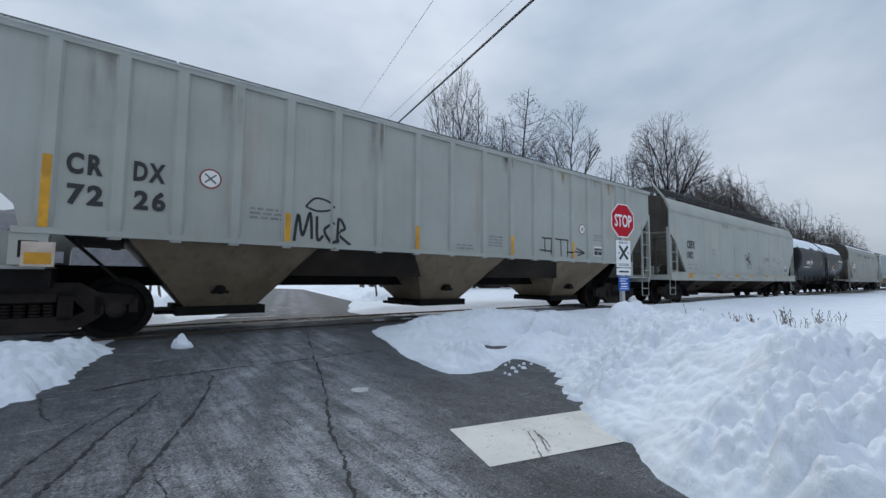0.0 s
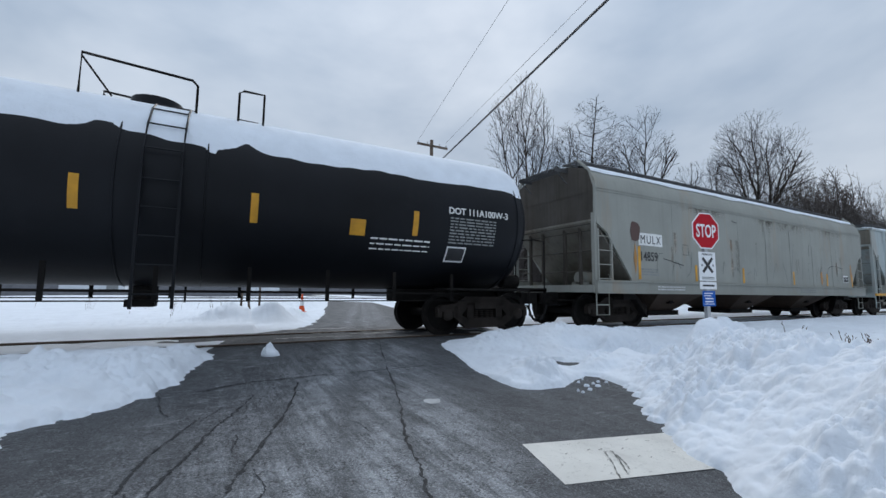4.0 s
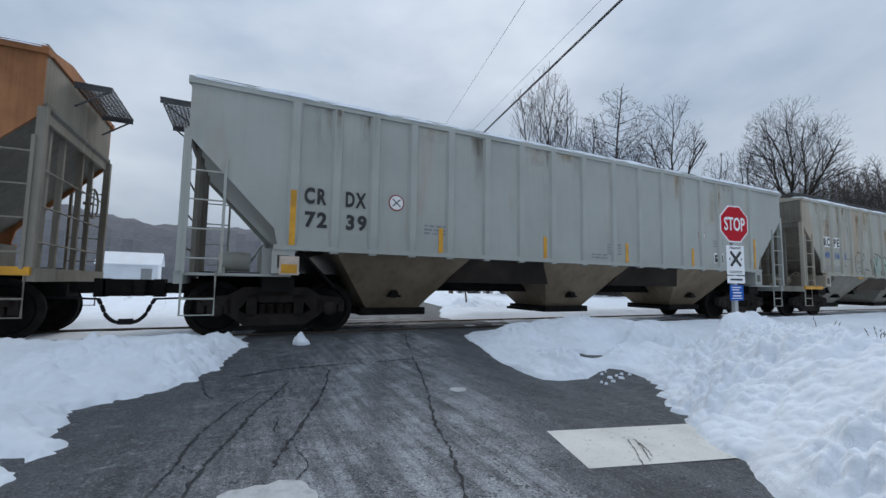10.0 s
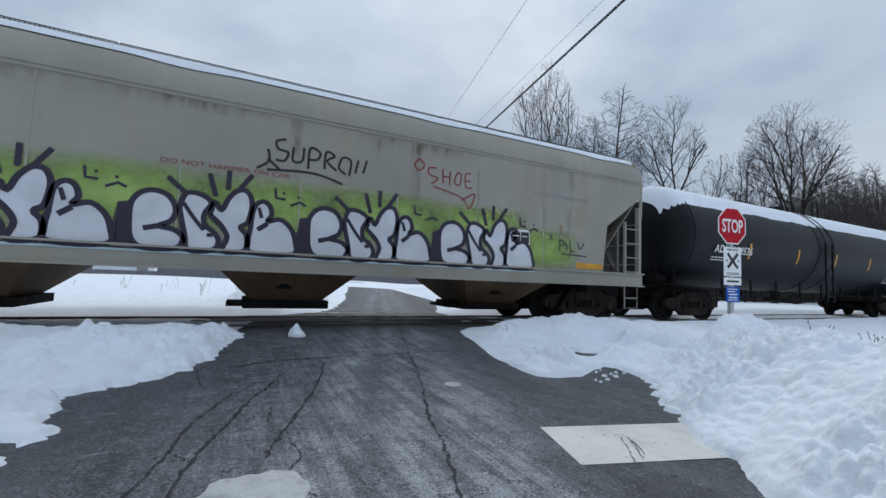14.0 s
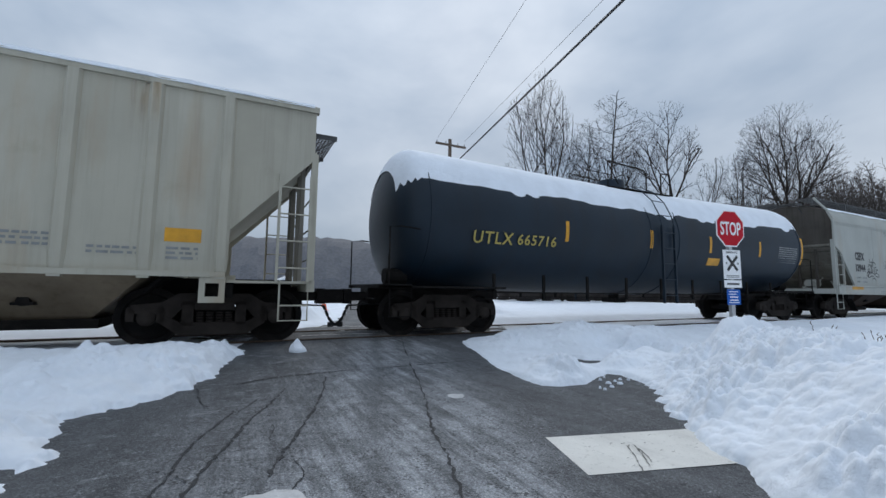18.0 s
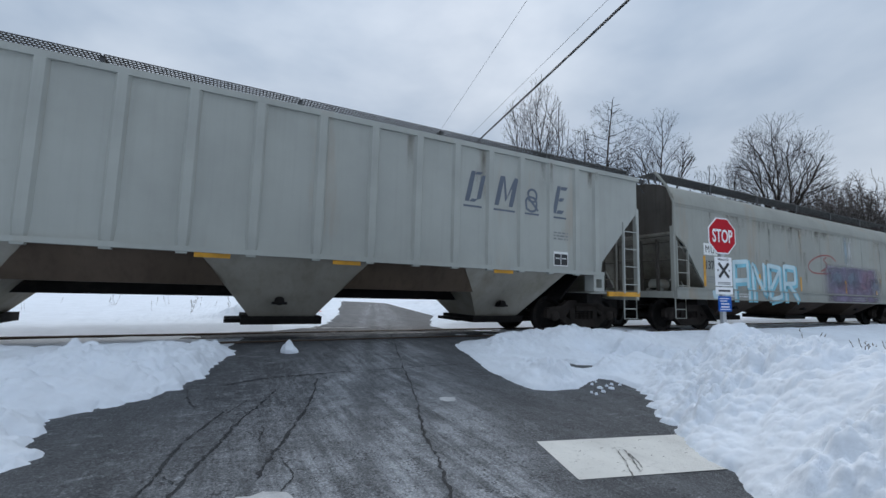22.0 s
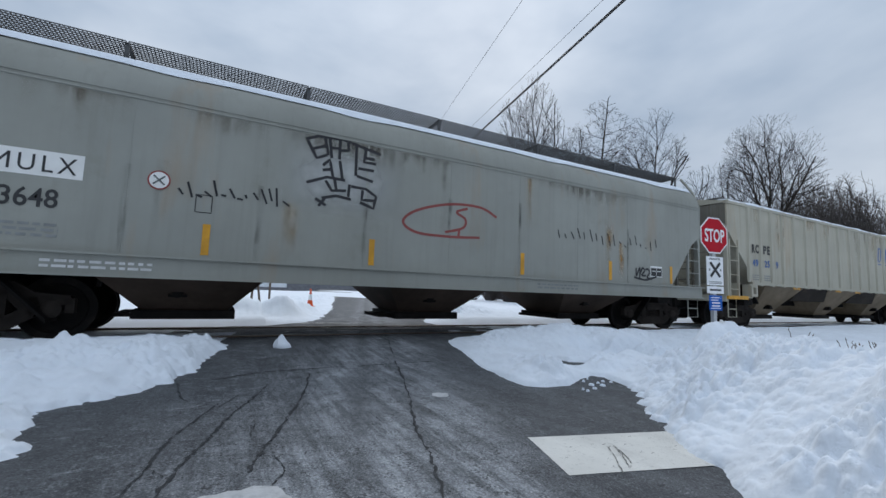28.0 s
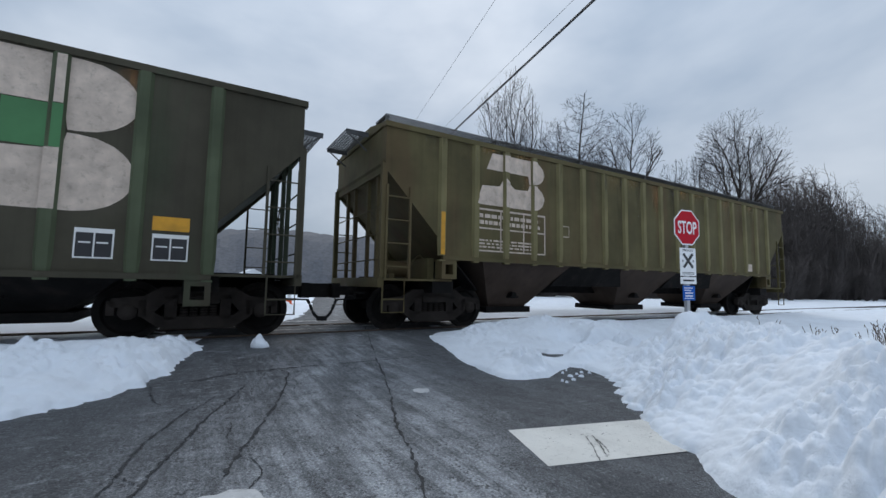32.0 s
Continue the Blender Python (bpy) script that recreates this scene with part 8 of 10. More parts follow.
strokes(cCE, [[(5.66, 1.03), (5.61, 1.4), (5.71, 1.8), (5.92, 1.95), (6.14, 1.93), (6.27, 1.66), (6.32, 1.3), (6.25, 1.02), (6.08, 1.21), (6.0, 1.48), (5.91, 1.13), (5.66, 1.03)], [(6.82, 1.86), (6.64, 1.97), (6.43, 1.85), (6.36, 1.5), (6.45, 1.19), (6.69, 1.09), (6.9, 1.24), (6.74, 1.4), (6.63, 1.52), (6.82, 1.86)], [(6.97, 1.95), (7.41, 2.03), (7.55, 1.87), (7.27, 1.72), (7.51, 1.56), (7.33, 1.42), (7.56, 1.22), (7.43, 1.07), (7.02, 1.1), (6.94, 1.53), (6.97, 1.95)], [(5.95, 1.71), (6.03, 1.64)]], 0.022, M_GREY, label="thin grey outline of bubble graffiti")

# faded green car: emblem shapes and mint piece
for z, tall, cells in ((3.42, 0.36, ((2.44, 0.31), (2.79, 0.31), (3.31, 0.32), (3.67, 0.17), (3.87, 0.12), (4.18, 0.27), (4.48, 0.29), (5.06, 0.27), (5.37, 0.32), (5.95, 0.30))),
                       (2.92, 0.32, ((2.44, 0.29), (2.76, 0.34), (3.32, 0.30), (3.69, 0.31), (4.20, 0.28), (4.51, 0.24), (5.06, 0.28), (5.37, 0.31)))):
    for x, w in cells:
        b_ = min(0.085, w * 0.36)
        bars([(x, z, b_, tall), (x + w - b_, z + 0.03, b_, tall - 0.06)] + [(x + b_, z + g, max(0.02, w - 2 * b_), 0.075) for g in (0.0, tall * 0.5 - 0.04, tall - 0.075)], M_CREAM, cG1, -1.549, "cream_emblem_bar", "cream emblem bar faded by weather")
for x, word in ((2.87, "B"), (3.36, "N")):
    letters(word, 0.20, M_CREAM, cG1, x, -1.555, 2.13, bold=0.004, width=0.18)
for z, word, w in ((1.58, "CAP", 0.29), (1.45, "LD LMT", 0.45), (1.32, "LT WT", 0.41)):
    letters(word, 0.085, M_CREAM, cG1, 2.46, -1.555, z, width=w)
bars([(3.84, 1.58, 0.14, 0.05)], M_CREAM, cG1, -1.549)
bars([(1.76, 0.99, 0.20, 0.11)], M_CREAM, cG1, -1.549, "data_panel")
S_GREEN = mist("old_green_paint", (0.020, 0.085, 0.030), 0.95, 6.0)
for a, b in zip(RIBS[cG1.name], RIBS[cG1.name][1:]):
    if 5.9 < a < 10.6:
        stained(cG1, a + 0.05, 3.86, b - a - 0.1, 2.8, S_GREEN, "old_paint", -1.5476)
stained(cG1, 1.25, 1.95, 0.30, 1.0, S_GREEN, "old_paint", -1.5476)
stained(cG1, 3.28, 1.26, 0.74, 0.30, S_GREEN, "old_paint", -1.5476)
letters("461", 0.20, M_CREAM, cG1, 2.45, -1.555, 1.81, width=0.55)
letters("236", 0.20, M_CREAM, cG1, 3.37, -1.555, 1.81, width=0.56)
stencils(cG1, 4.25, 1.42, 0.55, 3, M_CREAM, seed=24)
strokes(cG1, [[(4.25, 1.85), (4.5, 1.85), (4.5, 2.08), (4.25, 2.08), (4.25, 1.85)]], 0.015, M_CREAM, "square_mark", smooth_line=False)
bars([(1.58, 1.22, 0.40, 0.22)], M_YELLOW, cG1, -1.549, "reflector_patch", "yellow reflector patch")
reflectors(cG1, [(3.4, 1.02), (6.2, 1.02), (8.2, 1.02), (10.2, 1.02), (12.2, 1.02)], 0.46, 0.13)


def two_lobes(car, x, z, w, h):
    """A cream emblem: two rounded lobes on a slanted foot, with a square gap between them."""
    arc = lambda cz, r: [(x + 0.80 * w + 0.20 * w * math.sin(a * math.pi / 10), cz + r * math.cos(a * math.pi / 10)) for a in range(1, 10)]
    top = [(x + 0.20 * w, z + h), (x + 0.80 * w, z + h)] + arc(z + 0.76 * h, 0.24 * h) + [(x + 0.80 * w, z + 0.52 * h), (x + 0.75 * w, z + 0.52 * h), (x + 0.75 * w, z + 0.68 * h), (x + 0.55 * w, z + 0.68 * h), (x + 0.12 * w, z + 0.68 * h)]
    low = [(x + 0.80 * w, z + 0.50 * h)] + arc(z + 0.25 * h, 0.25 * h) + [(x + 0.80 * w, z), (x - 0.02 * w, z), (x + 0.06 * w, z + 0.36 * h), (x + 0.30 * w, z + 0.38 * h), (x + 0.38 * w, z + 0.56 * h), (x + 0.53 * w, z + 0.37 * h), (x + 0.75 * w, z + 0.39 * h), (x + 0.75 * w, z + 0.50 * h)]
    fill(car, [top, low], M_CREAM, "cream_emblem", 0.001, label="cream two-lobed emblem faded by weather")


two_lobes(cG1, 10.85, 1.78, 3.2, 2.05)
fill(cG1, [[(12.65, 2.58), (13.25, 2.58), (13.25, 3.16), (12.65, 3.16)]], spray("bright_green_paint", (0.05, 0.17, 0.06)), "paint_patch", 0.002, label="fresh green patch in the emblem")
MINT = []
MINT.append([(5.52, 1.73), (5.99, 1.98), (6.21, 1.61), (6.61, 1.87), (6.84, 1.83), (6.47, 1.45), (6.7, 1.17), (6.44, 1.22), (6.16, 1.46), (5.98, 1.2), (5.67, 1.12), (5.54, 1.29), (5.77, 1.36), (5.88, 1.53), (5.77, 1.61), (5.54, 1.48)])
MINT.append([(6.91, 1.95), (7.72, 2.05), (8.02, 2.01), (7.8, 1.71), (7.7, 1.02), (7.34, 1.01), (6.97, 1.03), (6.92, 1.53)])
MINT.append([(7.81, 1.02), (7.95, 1.72), (8.46, 2.01), (8.5, 1.75), (8.22, 1.67), (8.39, 1.03)])
MINT.append([(8.63, 1.04), (8.75, 1.77), (8.92, 2.02), (9.49, 2.06), (9.4, 1.81), (9.18, 1.05), (8.97, 1.04), (8.84, 1.31)])
MINT.append([(9.27, 1.02), (9.54, 1.96), (10.15, 2.18), (10.1, 1.93), (9.72, 1.62), (10.15, 1.5), (10.19, 1.04), (9.72, 1.03), (9.63, 1.34)])
for o in MINT:
    strokes(cG1, [o + [o[0]]], 0.22, G_HAZE, "graffiti", 0.0, False, "pale blue haze round mint graffiti")
    fill(cG1, [o], G_MINT, "graffiti", 0.003)
    strokes(cG1, [o + [o[0]]], 0.055, G_BLACK, "graffiti", 0.006, False)
stained(cG1, 4.7, 2.6, 6.6, 1.7, S_BLUEHAZE, "spray_haze")
strokes(cG1, [[(7.06, 1.42), (7.23, 1.58), (7.51, 1.69), (7.62, 1.57)], [(6.99, 1.3), (7.3, 1.22), (7.59, 1.38)], [(8.75, 1.44), (9.18, 1.39)], [(6.02, 1.76), (6.09, 1.54), (6.31, 1.38)]], 0.09, G_BLACK, lift=0.006)
strokes(cG1, [[(5.28, 1.17), (5.34, 1.77), (5.98, 2.13), (6.8, 2.12), (7.57, 2.23), (8.5, 2.31), (9.63, 2.25), (10.4, 2.24)], [(5.07, 1.22), (5.23, 1.17), (5.5, 1.02)], [(10.29, 1.58), (10.7, 1.6), (10.9, 1.09)], [(8.5, 2.28), (8.66, 2.43), (9.0, 2.33)], [(6.16, 2.18), (6.6, 2.28), (6.8, 2.15)]], 0.10, G_HAZE, lift=0.001)
scrawl(cG1, 11.9, 1.1, 0.6, 0.5, G_SILVER, 131, 4, 0.04, 0.004)
bars([(14.29, 1.6, 0.45, 0.2)], M_YELLOW, cG1, -1.549, "reflector_patch", "yellow reflector patch")
plate(cG1, 14.30, 1.17, 0.44, 0.38)
plate(cG1, 13.46, 1.17, 0.42, 0.40)
# olive car
two_lobes(cG2, 2.15, 2.62, 1.9, 1.15)
bars([(2.12, 2.50, 1.95, 0.04), (2.12, 2.1, 1.95, 0.03), (2.12, 1.62, 1.95, 0.03), (2.12, 1.62, 0.03, 0.9), (2.75, 1.62, 0.03, 0.9), (3.4, 1.62, 0.03, 0.9), (4.04, 1.62, 0.03, 0.9)], M_CREAM, cG2, -1.549, "cream_grid")
stencils(cG2, 2.2, 2.2, 1.7, 2, M_CREAM, seed=25, gap=0.14, h=0.08)
stencils(cG2, 2.2, 1.7, 1.6, 3, M_CREAM, seed=26)
reflectors(cG2, [(1.33, 1.5)], 0.09, 0.85)
strokes(cG2, [[(4.6, 2.1), (4.85, 2.1), (4.85, 2.35), (4.6, 2.35), (4.6, 2.1)]], 0.015, M_CREAM, "square_mark", smooth_line=False)
bars([(13.6, 1.55, 0.3, 0.25)], M_CREAM, cG2, -1.549)


# tank cars: marks lie on the curve of the shell
def on_shell(car, x, z, w, h, mat, name="reflector", label="yellow reflector strip", radius=1.503, axis=2.44):
    bm = bmesh.new()
    n = 8
    rows = []
    for k in range(n + 1):
        zz = z + h * k / n
        y = -math.sqrt(max(0.01, radius ** 2 - (zz - axis) ** 2))
        rows.append((bm.verts.new((x, y, zz)), bm.verts.new((x + w, y, zz))))
    for a, b in zip(rows, rows[1:]):
        bm.faces.new((a[0], a[1], b[1], b[0]))
    return part(name, bm, mat, car, label)


def shell_rows(car, x, z, w, rows, mat, gap=0.07, h=0.035, seed=1):
    rng = random.Random(seed)
    for r in range(rows):
        p = x
        bm = bmesh.new()
        zz = z + (rows - 1 - r) * gap
        y = -math.sqrt(1.506 ** 2 - (zz - 2.44) ** 2)
        while p < x + w:
            q = min(rng.uniform(0.06, 0.2), x + w - p)
            box(bm, p, p + q, y - 0.003, y, zz, zz + h)
            p += q + 0.03
        tagged(part("stencil", bm, mat, car), kind="stuff")


def shell_text(car, text, size, mat, x, z, spacing=1.05):
    ob = letters(text, size, mat, car, x, -math.sqrt(1.508 ** 2 - (z + size / 2 - 2.44) ** 2) - 0.004, z, spacing=spacing, bold=0.004)
    ob.rotation_euler = (-math.asin((z + size / 2 - 2.44) / 1.508), 0, 0)
    return ob


for x in (0.72, 13.75):
    on_shell(cC, x, 1.75, 0.10, 0.88, M_YELLOW, radius=1.44)
for x in (3.3, 6.3, 8.5, 11.3):
    on_shell(cC, x, 1.95, 0.11, 0.46, M_YELLOW)
shell_text(cC, "SCMX 2974", 0.22, M_WHITE, 2.0, 2.05)
shell_rows(cC, 1.95, 1.80, 1.6, 2, M_WHITE, seed=31)
shell_text(cC, "DOT 111A100W-3", 0.13, M_WHITE, 12.05, 2.44, 0.98)
shell_rows(cC, 12.1, 1.86, 1.1, 9, M_GREY, 0.06, 0.03, 32)
shell_rows(cC, 10.5, 1.66, 1.2, 3, M_WHITE, 0.09, 0.035, 33)
on_shell(cC, 12.1, 1.50, 0.45, 0.30, M_WHITE, "data_panel", "black data panel with a white border")
on_shell(cC, 12.13, 1.53, 0.39, 0.24, M_BLACK, "data_panel", "black data panel", 1.508)
on_shell(cC, 10.1, 1.88, 0.28, 0.28, M_YELLOW, "placard", "yellow warning placard")
for x in (0.75, 15.25):
    on_shell(cT2, x, 1.65, 0.10, 0.88, M_YELLOW, radius=1.44)
for x in (3.5, 6.3, 8.9, 11.6, 13.6):
    on_shell(cT2, x, 1.88, 0.10, 0.46, M_YELLOW)
shell_text(cT2, "ADMX 28536", 0.22, M_WHITE, 1.75, 1.98)
shell_rows(cT2, 1.75, 1.76, 1.0, 2, M_WHITE, seed=34)
shell_rows(cT2, 14.1, 1.95, 0.95, 9, M_GREY, 0.065, 0.035, 35)
on_shell(cT2, 13.65, 1.45, 0.45, 0.30, M_WHITE, "data_panel", "black data panel with a white border")
on_shell(cT2, 13.68, 1.48, 0.39, 0.24, M_BLACK, "data_panel", "black data panel", 1.508)
for x in (0.72, 14.62):
    on_shell(cU, x, 1.88, 0.11, 0.88, M_YELLOW, radius=1.44)
on_shell(cU, 9.5, 1.68, 0.55, 0.2, M_YELLOW, "placard", "yellow placard with dark print", axis=2.347)
for x, sag_ in ((4.2, 0.066), (7.03, 0.11), (9.49, 0.093), (11.97, 0.053)):
    on_shell(cU, x, 2.02, 0.10, 0.46, M_YELLOW, axis=2.44 - sag_)
G_GOLD = spray("dull_yellow_lettering", (0.42, 0.33, 0.08))
shell_text(cU, "UTLX", 0.25, G_GOLD, 1.78, 1.86, 1.15)
shell_text(cU, "665716", 0.22, G_GOLD, 2.88, 1.88, 1.15)
shell_rows(cU, 1.85, 1.62, 1.2, 2, M_GREY, seed=36)
on_shell(cU, 9.35, 1.65, 0.78, 0.33, M_YELLOW, "placard", "yellow warning panel with black lines")
shell_rows(cU, 9.45, 1.74, 0.58, 2, M_BLACK, 0.1, 0.03, 37)
shell_rows(cU, 13.1, 1.9, 1.1, 8, M_GREY, 0.065, 0.03, 38)


# ---- rust and dirt on the sides ----
rng_s = random.Random(77)
for car, share, mats in ((cR1, 0.8, (S_RUST, S_RUST, S_OCHRE)), (cR3, 0.8, (S_RUST, S_OCHRE, S_BROWN)), (cR5, 1.0, (S_RUST, S_RUST, S_OCHRE)), (cR4, 0.3, (S_BROWN, S_OCHRE)), (cR6, 0.5, (S_BROWN, S_OCHRE)),
                         (cR2, 0.9, (S_BROWN, S_DARK, S_RUST)), (cCR, 0.4, (S_BROWN, S_OCHRE)), (cA, 0.2, (S_BROWN,)), (cCE, 0.55, (S_OCHRE, S_BROWN)), (cG1, 0.7, (S_DARK, S_BROWN, S_RUST)), (cG2, 0.8, (S_BROWN, S_DARK, S_RUST))):
    spots = RIBS[car.name]
    for k, x_rib in enumerate(spots):
        # rust runs down beside the ribs
        if rng_s.random() < share:
            x, long_, m_ = x_rib, rng_s.uniform(0.4, 1.5), rng_s.choice(mats)
            w = rng_s.uniform(0.16, 0.34)
            stained(car, x - 0.09 - w, 3.86, w * 1.1, long_, m_)
            if rng_s.random() < 0.6:
                stained(car, x - 0.055, 3.86, 0.11, long_ * rng_s.uniform(0.5, 1.2), m_, y=-1.6025)
            if m_ == S_RUST:
                stained(car, x - 0.13, 3.86, 0.07, long_ * 0.8, S_BROWN, y=-1.552)
        if k < len(spots) - 1 and rng_s.random() < share * 0.4:
            a, b = x_rib + 0.10, spots[k + 1] - 0.10
            stained(car, a, 3.86, b - a, rng_s.uniform(0.15, 0.5), S_OCHRE)
for car in (cR5, cR3):
    spots = RIBS[car.name]
    for k in range(0, len(spots) - 1, 2):
        x = spots[k] + 0.1
        stained(car, x, rng_s.choice((3.86, 3.3, 2.6)), spots[k + 1] - x - 0.1, rng_s.uniform(0.6, 1.6), S_OCHRE)
for car, n_s in ((cR3, 3), (cR5, 7)):
    for k in range(n_s):
        a = rng_s.choice(RIBS[car.name][:-1])
        stained(car, a + 0.07, rng_s.uniform(3.2, 3.9), rng_s.uniform(0.35, 0.62), rng_s.uniform(0.7, 1.9), S_OLDRUST, "rust_haze", -1.5482)
stained(cCE, 4.42, 3.8, 0.75, 2.4, S_OCHRE)
stained(cCE, 4.6, 3.3, 0.65, 2.0, S_OCHRE)
for car, n_s, mats in ((cM1, 10, (S_RUST, S_BROWN)), (cM2, 12, (S_OCHRE, S_BROWN)), (cM3, 10, (S_BROWN, S_OCHRE)), (cM4, 6, (S_BROWN, S_OCHRE)), (cCI, 8, (S_BROWN, S_OCHRE))):
    for k in range(n_s):
        z = rng_s.choice((3.40, 3.40, 2.6, 2.2))
        stained(car, rng_s.uniform(1.4, 14.0), z, rng_s.uniform(0.10, 0.35), rng_s.uniform(0.5, z - 1.25), rng_s.choice(mats), "dirt_stain")
for car, length in ((c_, l_) for c_, _, l_ in TRAIN if c_ in (cB, cM1, cM2, cM3, cM4, cCI, cC3)):
    clean = car in (cB, cC3, cCI)
    for k in range(1, 8):
        x = 1.38 + (length - 2.76) * k / 8
        if rng_s.random() < (0.25 if clean else 0.75):
            stained(car, x - 0.05, rng_s.uniform(2.4, 3.3), 0.10, rng_s.uniform(0.9, 1.9), S_BROWN if clean else S_DARK, "seam_dirt", -1.5805)
    for k in range(3 if clean else 9):
        x = rng_s.uniform(0.3, length - 3.0)
        stained(car, x, 3.41, rng_s.uniform(1.2, 2.6), rng_s.uniform(0.15, 0.45), S_BROWN, "roof_edge_dirt", -1.5785)

# ---- roadside ----
def sign_post():
    sx, sy = 7.32, 4.07
    root = thing("crossing_sign", "red octagonal stop sign with white and blue plates below", "road sign", at=(sx, sy, 0.0), turn=radians(-9))
    bm = bmesh.new()
    box(bm, -0.035, 0.035, 0.0, 0.03, 0.0, 2.2)
    box(bm, -0.035, -0.025, 0.03, 0.06, 0.0, 2.2)
    box(bm, 0.025, 0.035, 0.03, 0.06, 0.0, 2.2)
    part("post", bm, M_GALV, root)
    zc, r = 2.10, 0.33

    def octagon(bm, rad, y0, y1):
        slab(bm, [(rad * math.cos(math.pi / 8 + k * math.pi / 4), zc + rad * math.sin(math.pi / 8 + k * math.pi / 4)) for k in range(8)], y0, y1)
    bm = bmesh.new()
    octagon(bm, r, -0.012, -0.008)
    plate = part("stop_plate", bm, M_SIGNWHITE, root, "white-edged red octagon")
    bm = bmesh.new()
    octagon(bm, r * 0.93, -0.016, -0.0125)
    part("stop_face", bm, M_RED, plate)
    letters("STOP", 0.215, M_SIGNWHITE, plate, -0.225, -0.020, zc - 0.107, bold=0.005, width=0.45)
    bm = bmesh.new()
    box(bm, -0.19, 0.19, -0.012, -0.008, 1.26, 1.74)
    x_plate = part("crossing_plate", bm, M_SIGNWHITE, root, "white plate with a black cross")
    bm = bmesh.new()
    for s in (-1, 1):
        ribbon(bm, [(-0.11 * s, 1.40), (0.11 * s, 1.64)], 0.05, -0.016 - 0.003 * (s > 0), False)
    part("cross", bm, M_BLACK, x_plate)
    letters("PRIVATE", 0.036, M_BLACK, x_plate, -0.12, -0.014, 1.682, width=0.24)
    bars([(-0.14, 1.31, 0.28, 0.013), (-0.14, 1.285, 0.28, 0.013), (-0.14, 1.50, 0.03, 0.035), (0.11, 1.50, 0.03, 0.035)], M_GREY, x_plate, -0.013)
    bm = bmesh.new()
    box(bm, -0.19, 0.19, -0.012, -0.008, 1.12, 1.24)
    low = part("small_plate", bm, M_SIGNWHITE, root)
    bars([(-0.13, 1.165, 0.26, 0.03)], M_BLACK, low, -0.013)
    bm = bmesh.new()
    box(bm, -0.145, 0.145, -0.012, -0.008, 0.84, 1.09)
    blue = part("emergency_plate", bm, M_SIGNBLUE, root, "blue plate with white lines of small print")
    bars([(-0.11, 1.045, 0.2, 0.014), (-0.11, 1.005, 0.16, 0.014), (-0.09, 0.955, 0.18, 0.02), (-0.09, 0.905, 0.18, 0.02), (-0.11, 0.87, 0.22, 0.012)], M_SIGNWHITE, blue, -0.013)
    return root


sign_post()


def stop_line():
    bm = bmesh.new()
    a, b = Vector((1.83, 1.84)), Vector((2.01, 2.42))
    d = Vector((1.07, -0.29)).normalized()
    n = 16
    for i in range(n):
        p0, p1 = a + d * 1.9 * i / n, a + d * 1.9 * (i + 1) / n
        q0, q1 = b + d * 1.9 * i / n, b + d * 1.9 * (i + 1) / n
        bm.faces.new([bm.verts.new((p.x, p.y, float(road_z(np.array(p.x), np.array(p.y))) + 0.002)) for p in (p0, p1, q1, q0)])
    me = mesh_from(bm, "stop_line")
    me.materials.append(M_LINE)
    return tagged(new("stop_line", me), "worn white stop line painted across the asphalt", "road marking", kind="structure")


stop_line()


def snow_chunk():
    bm = bmesh.new()
    bmesh.ops.create_icosphere(bm, subdivisions=3, radius=0.13)
    for v in bm.verts:
        p = v.co
        k = 1 + 0.25 * noise.noise(p * 9) + 0.12 * noise.noise(p * 25)
        t = (p.z + 0.13) / 0.26
        v.co = Vector((p.x * k * (1.35 - 1.1 * t), p.y * k * (1.1 - 0.8 * t), max(0, p.z + 0.09) * 0.95 * k))
    me = mesh_from(bm, "snow_chunk", True)
    me.materials.append(M_SNOW)
    ob = tagged(new("snow_chunk", me), "pointed chunk of snow lying on the asphalt", "snow")
    ob.location = (0.87, 6.68, float(road_z(np.array(0.87), np.array(6.68))) - 0.02)


snow_chunk()


def utility_pole(x, y, top):
    root = thing("utility_pole", "wooden utility pole with a crossarm carrying overhead wires", "utility pole", at=(x, y, -0.3))
    bm = bmesh.new()
    tube(bm, [(0, 0, 0), (0, 0, top / 2), (0, 0, top + 0.5)], 0.17, 10, 0.12)
    part("pole", bm, M_POLE, root, smooth=True)
    bm = bmesh.new()
    box(bm, -1.2, 1.2, -0.2, -0.1, top - 0.05, top + 0.09)
    part("crossarm", bm, M_POLE, root)
    for ix in (-1.1, -0.4, 0.55, 1.1):
        bm = bmesh.new()
        bmesh.ops.create_cone(bm, cap_ends=True, segments=10, radius1=0.05, radius2=0.035, depth=0.16, matrix=Matrix.Translation((ix, -0.15, top + 0.17)))
        part("insulator", bm, M_GALV, root)
    return root


utility_pole(13.2, 25.9, 11.6)


def wire(p, q, sag, r, label):
    bm = bmesh.new()
    p, q = Vector(p), Vector(q)
    tube(bm, [p.lerp(q, k / 24) - Vector((0, 0, sag * 4 * (k / 24) * (1 - k / 24))) for k in range(25)], r, 6)
    me = mesh_from(bm, "overhead_wire", True)
    me.materials.append(M_CABLE)
    return tagged(new("overhead_wire", me), label, "wire", "overhead wires")


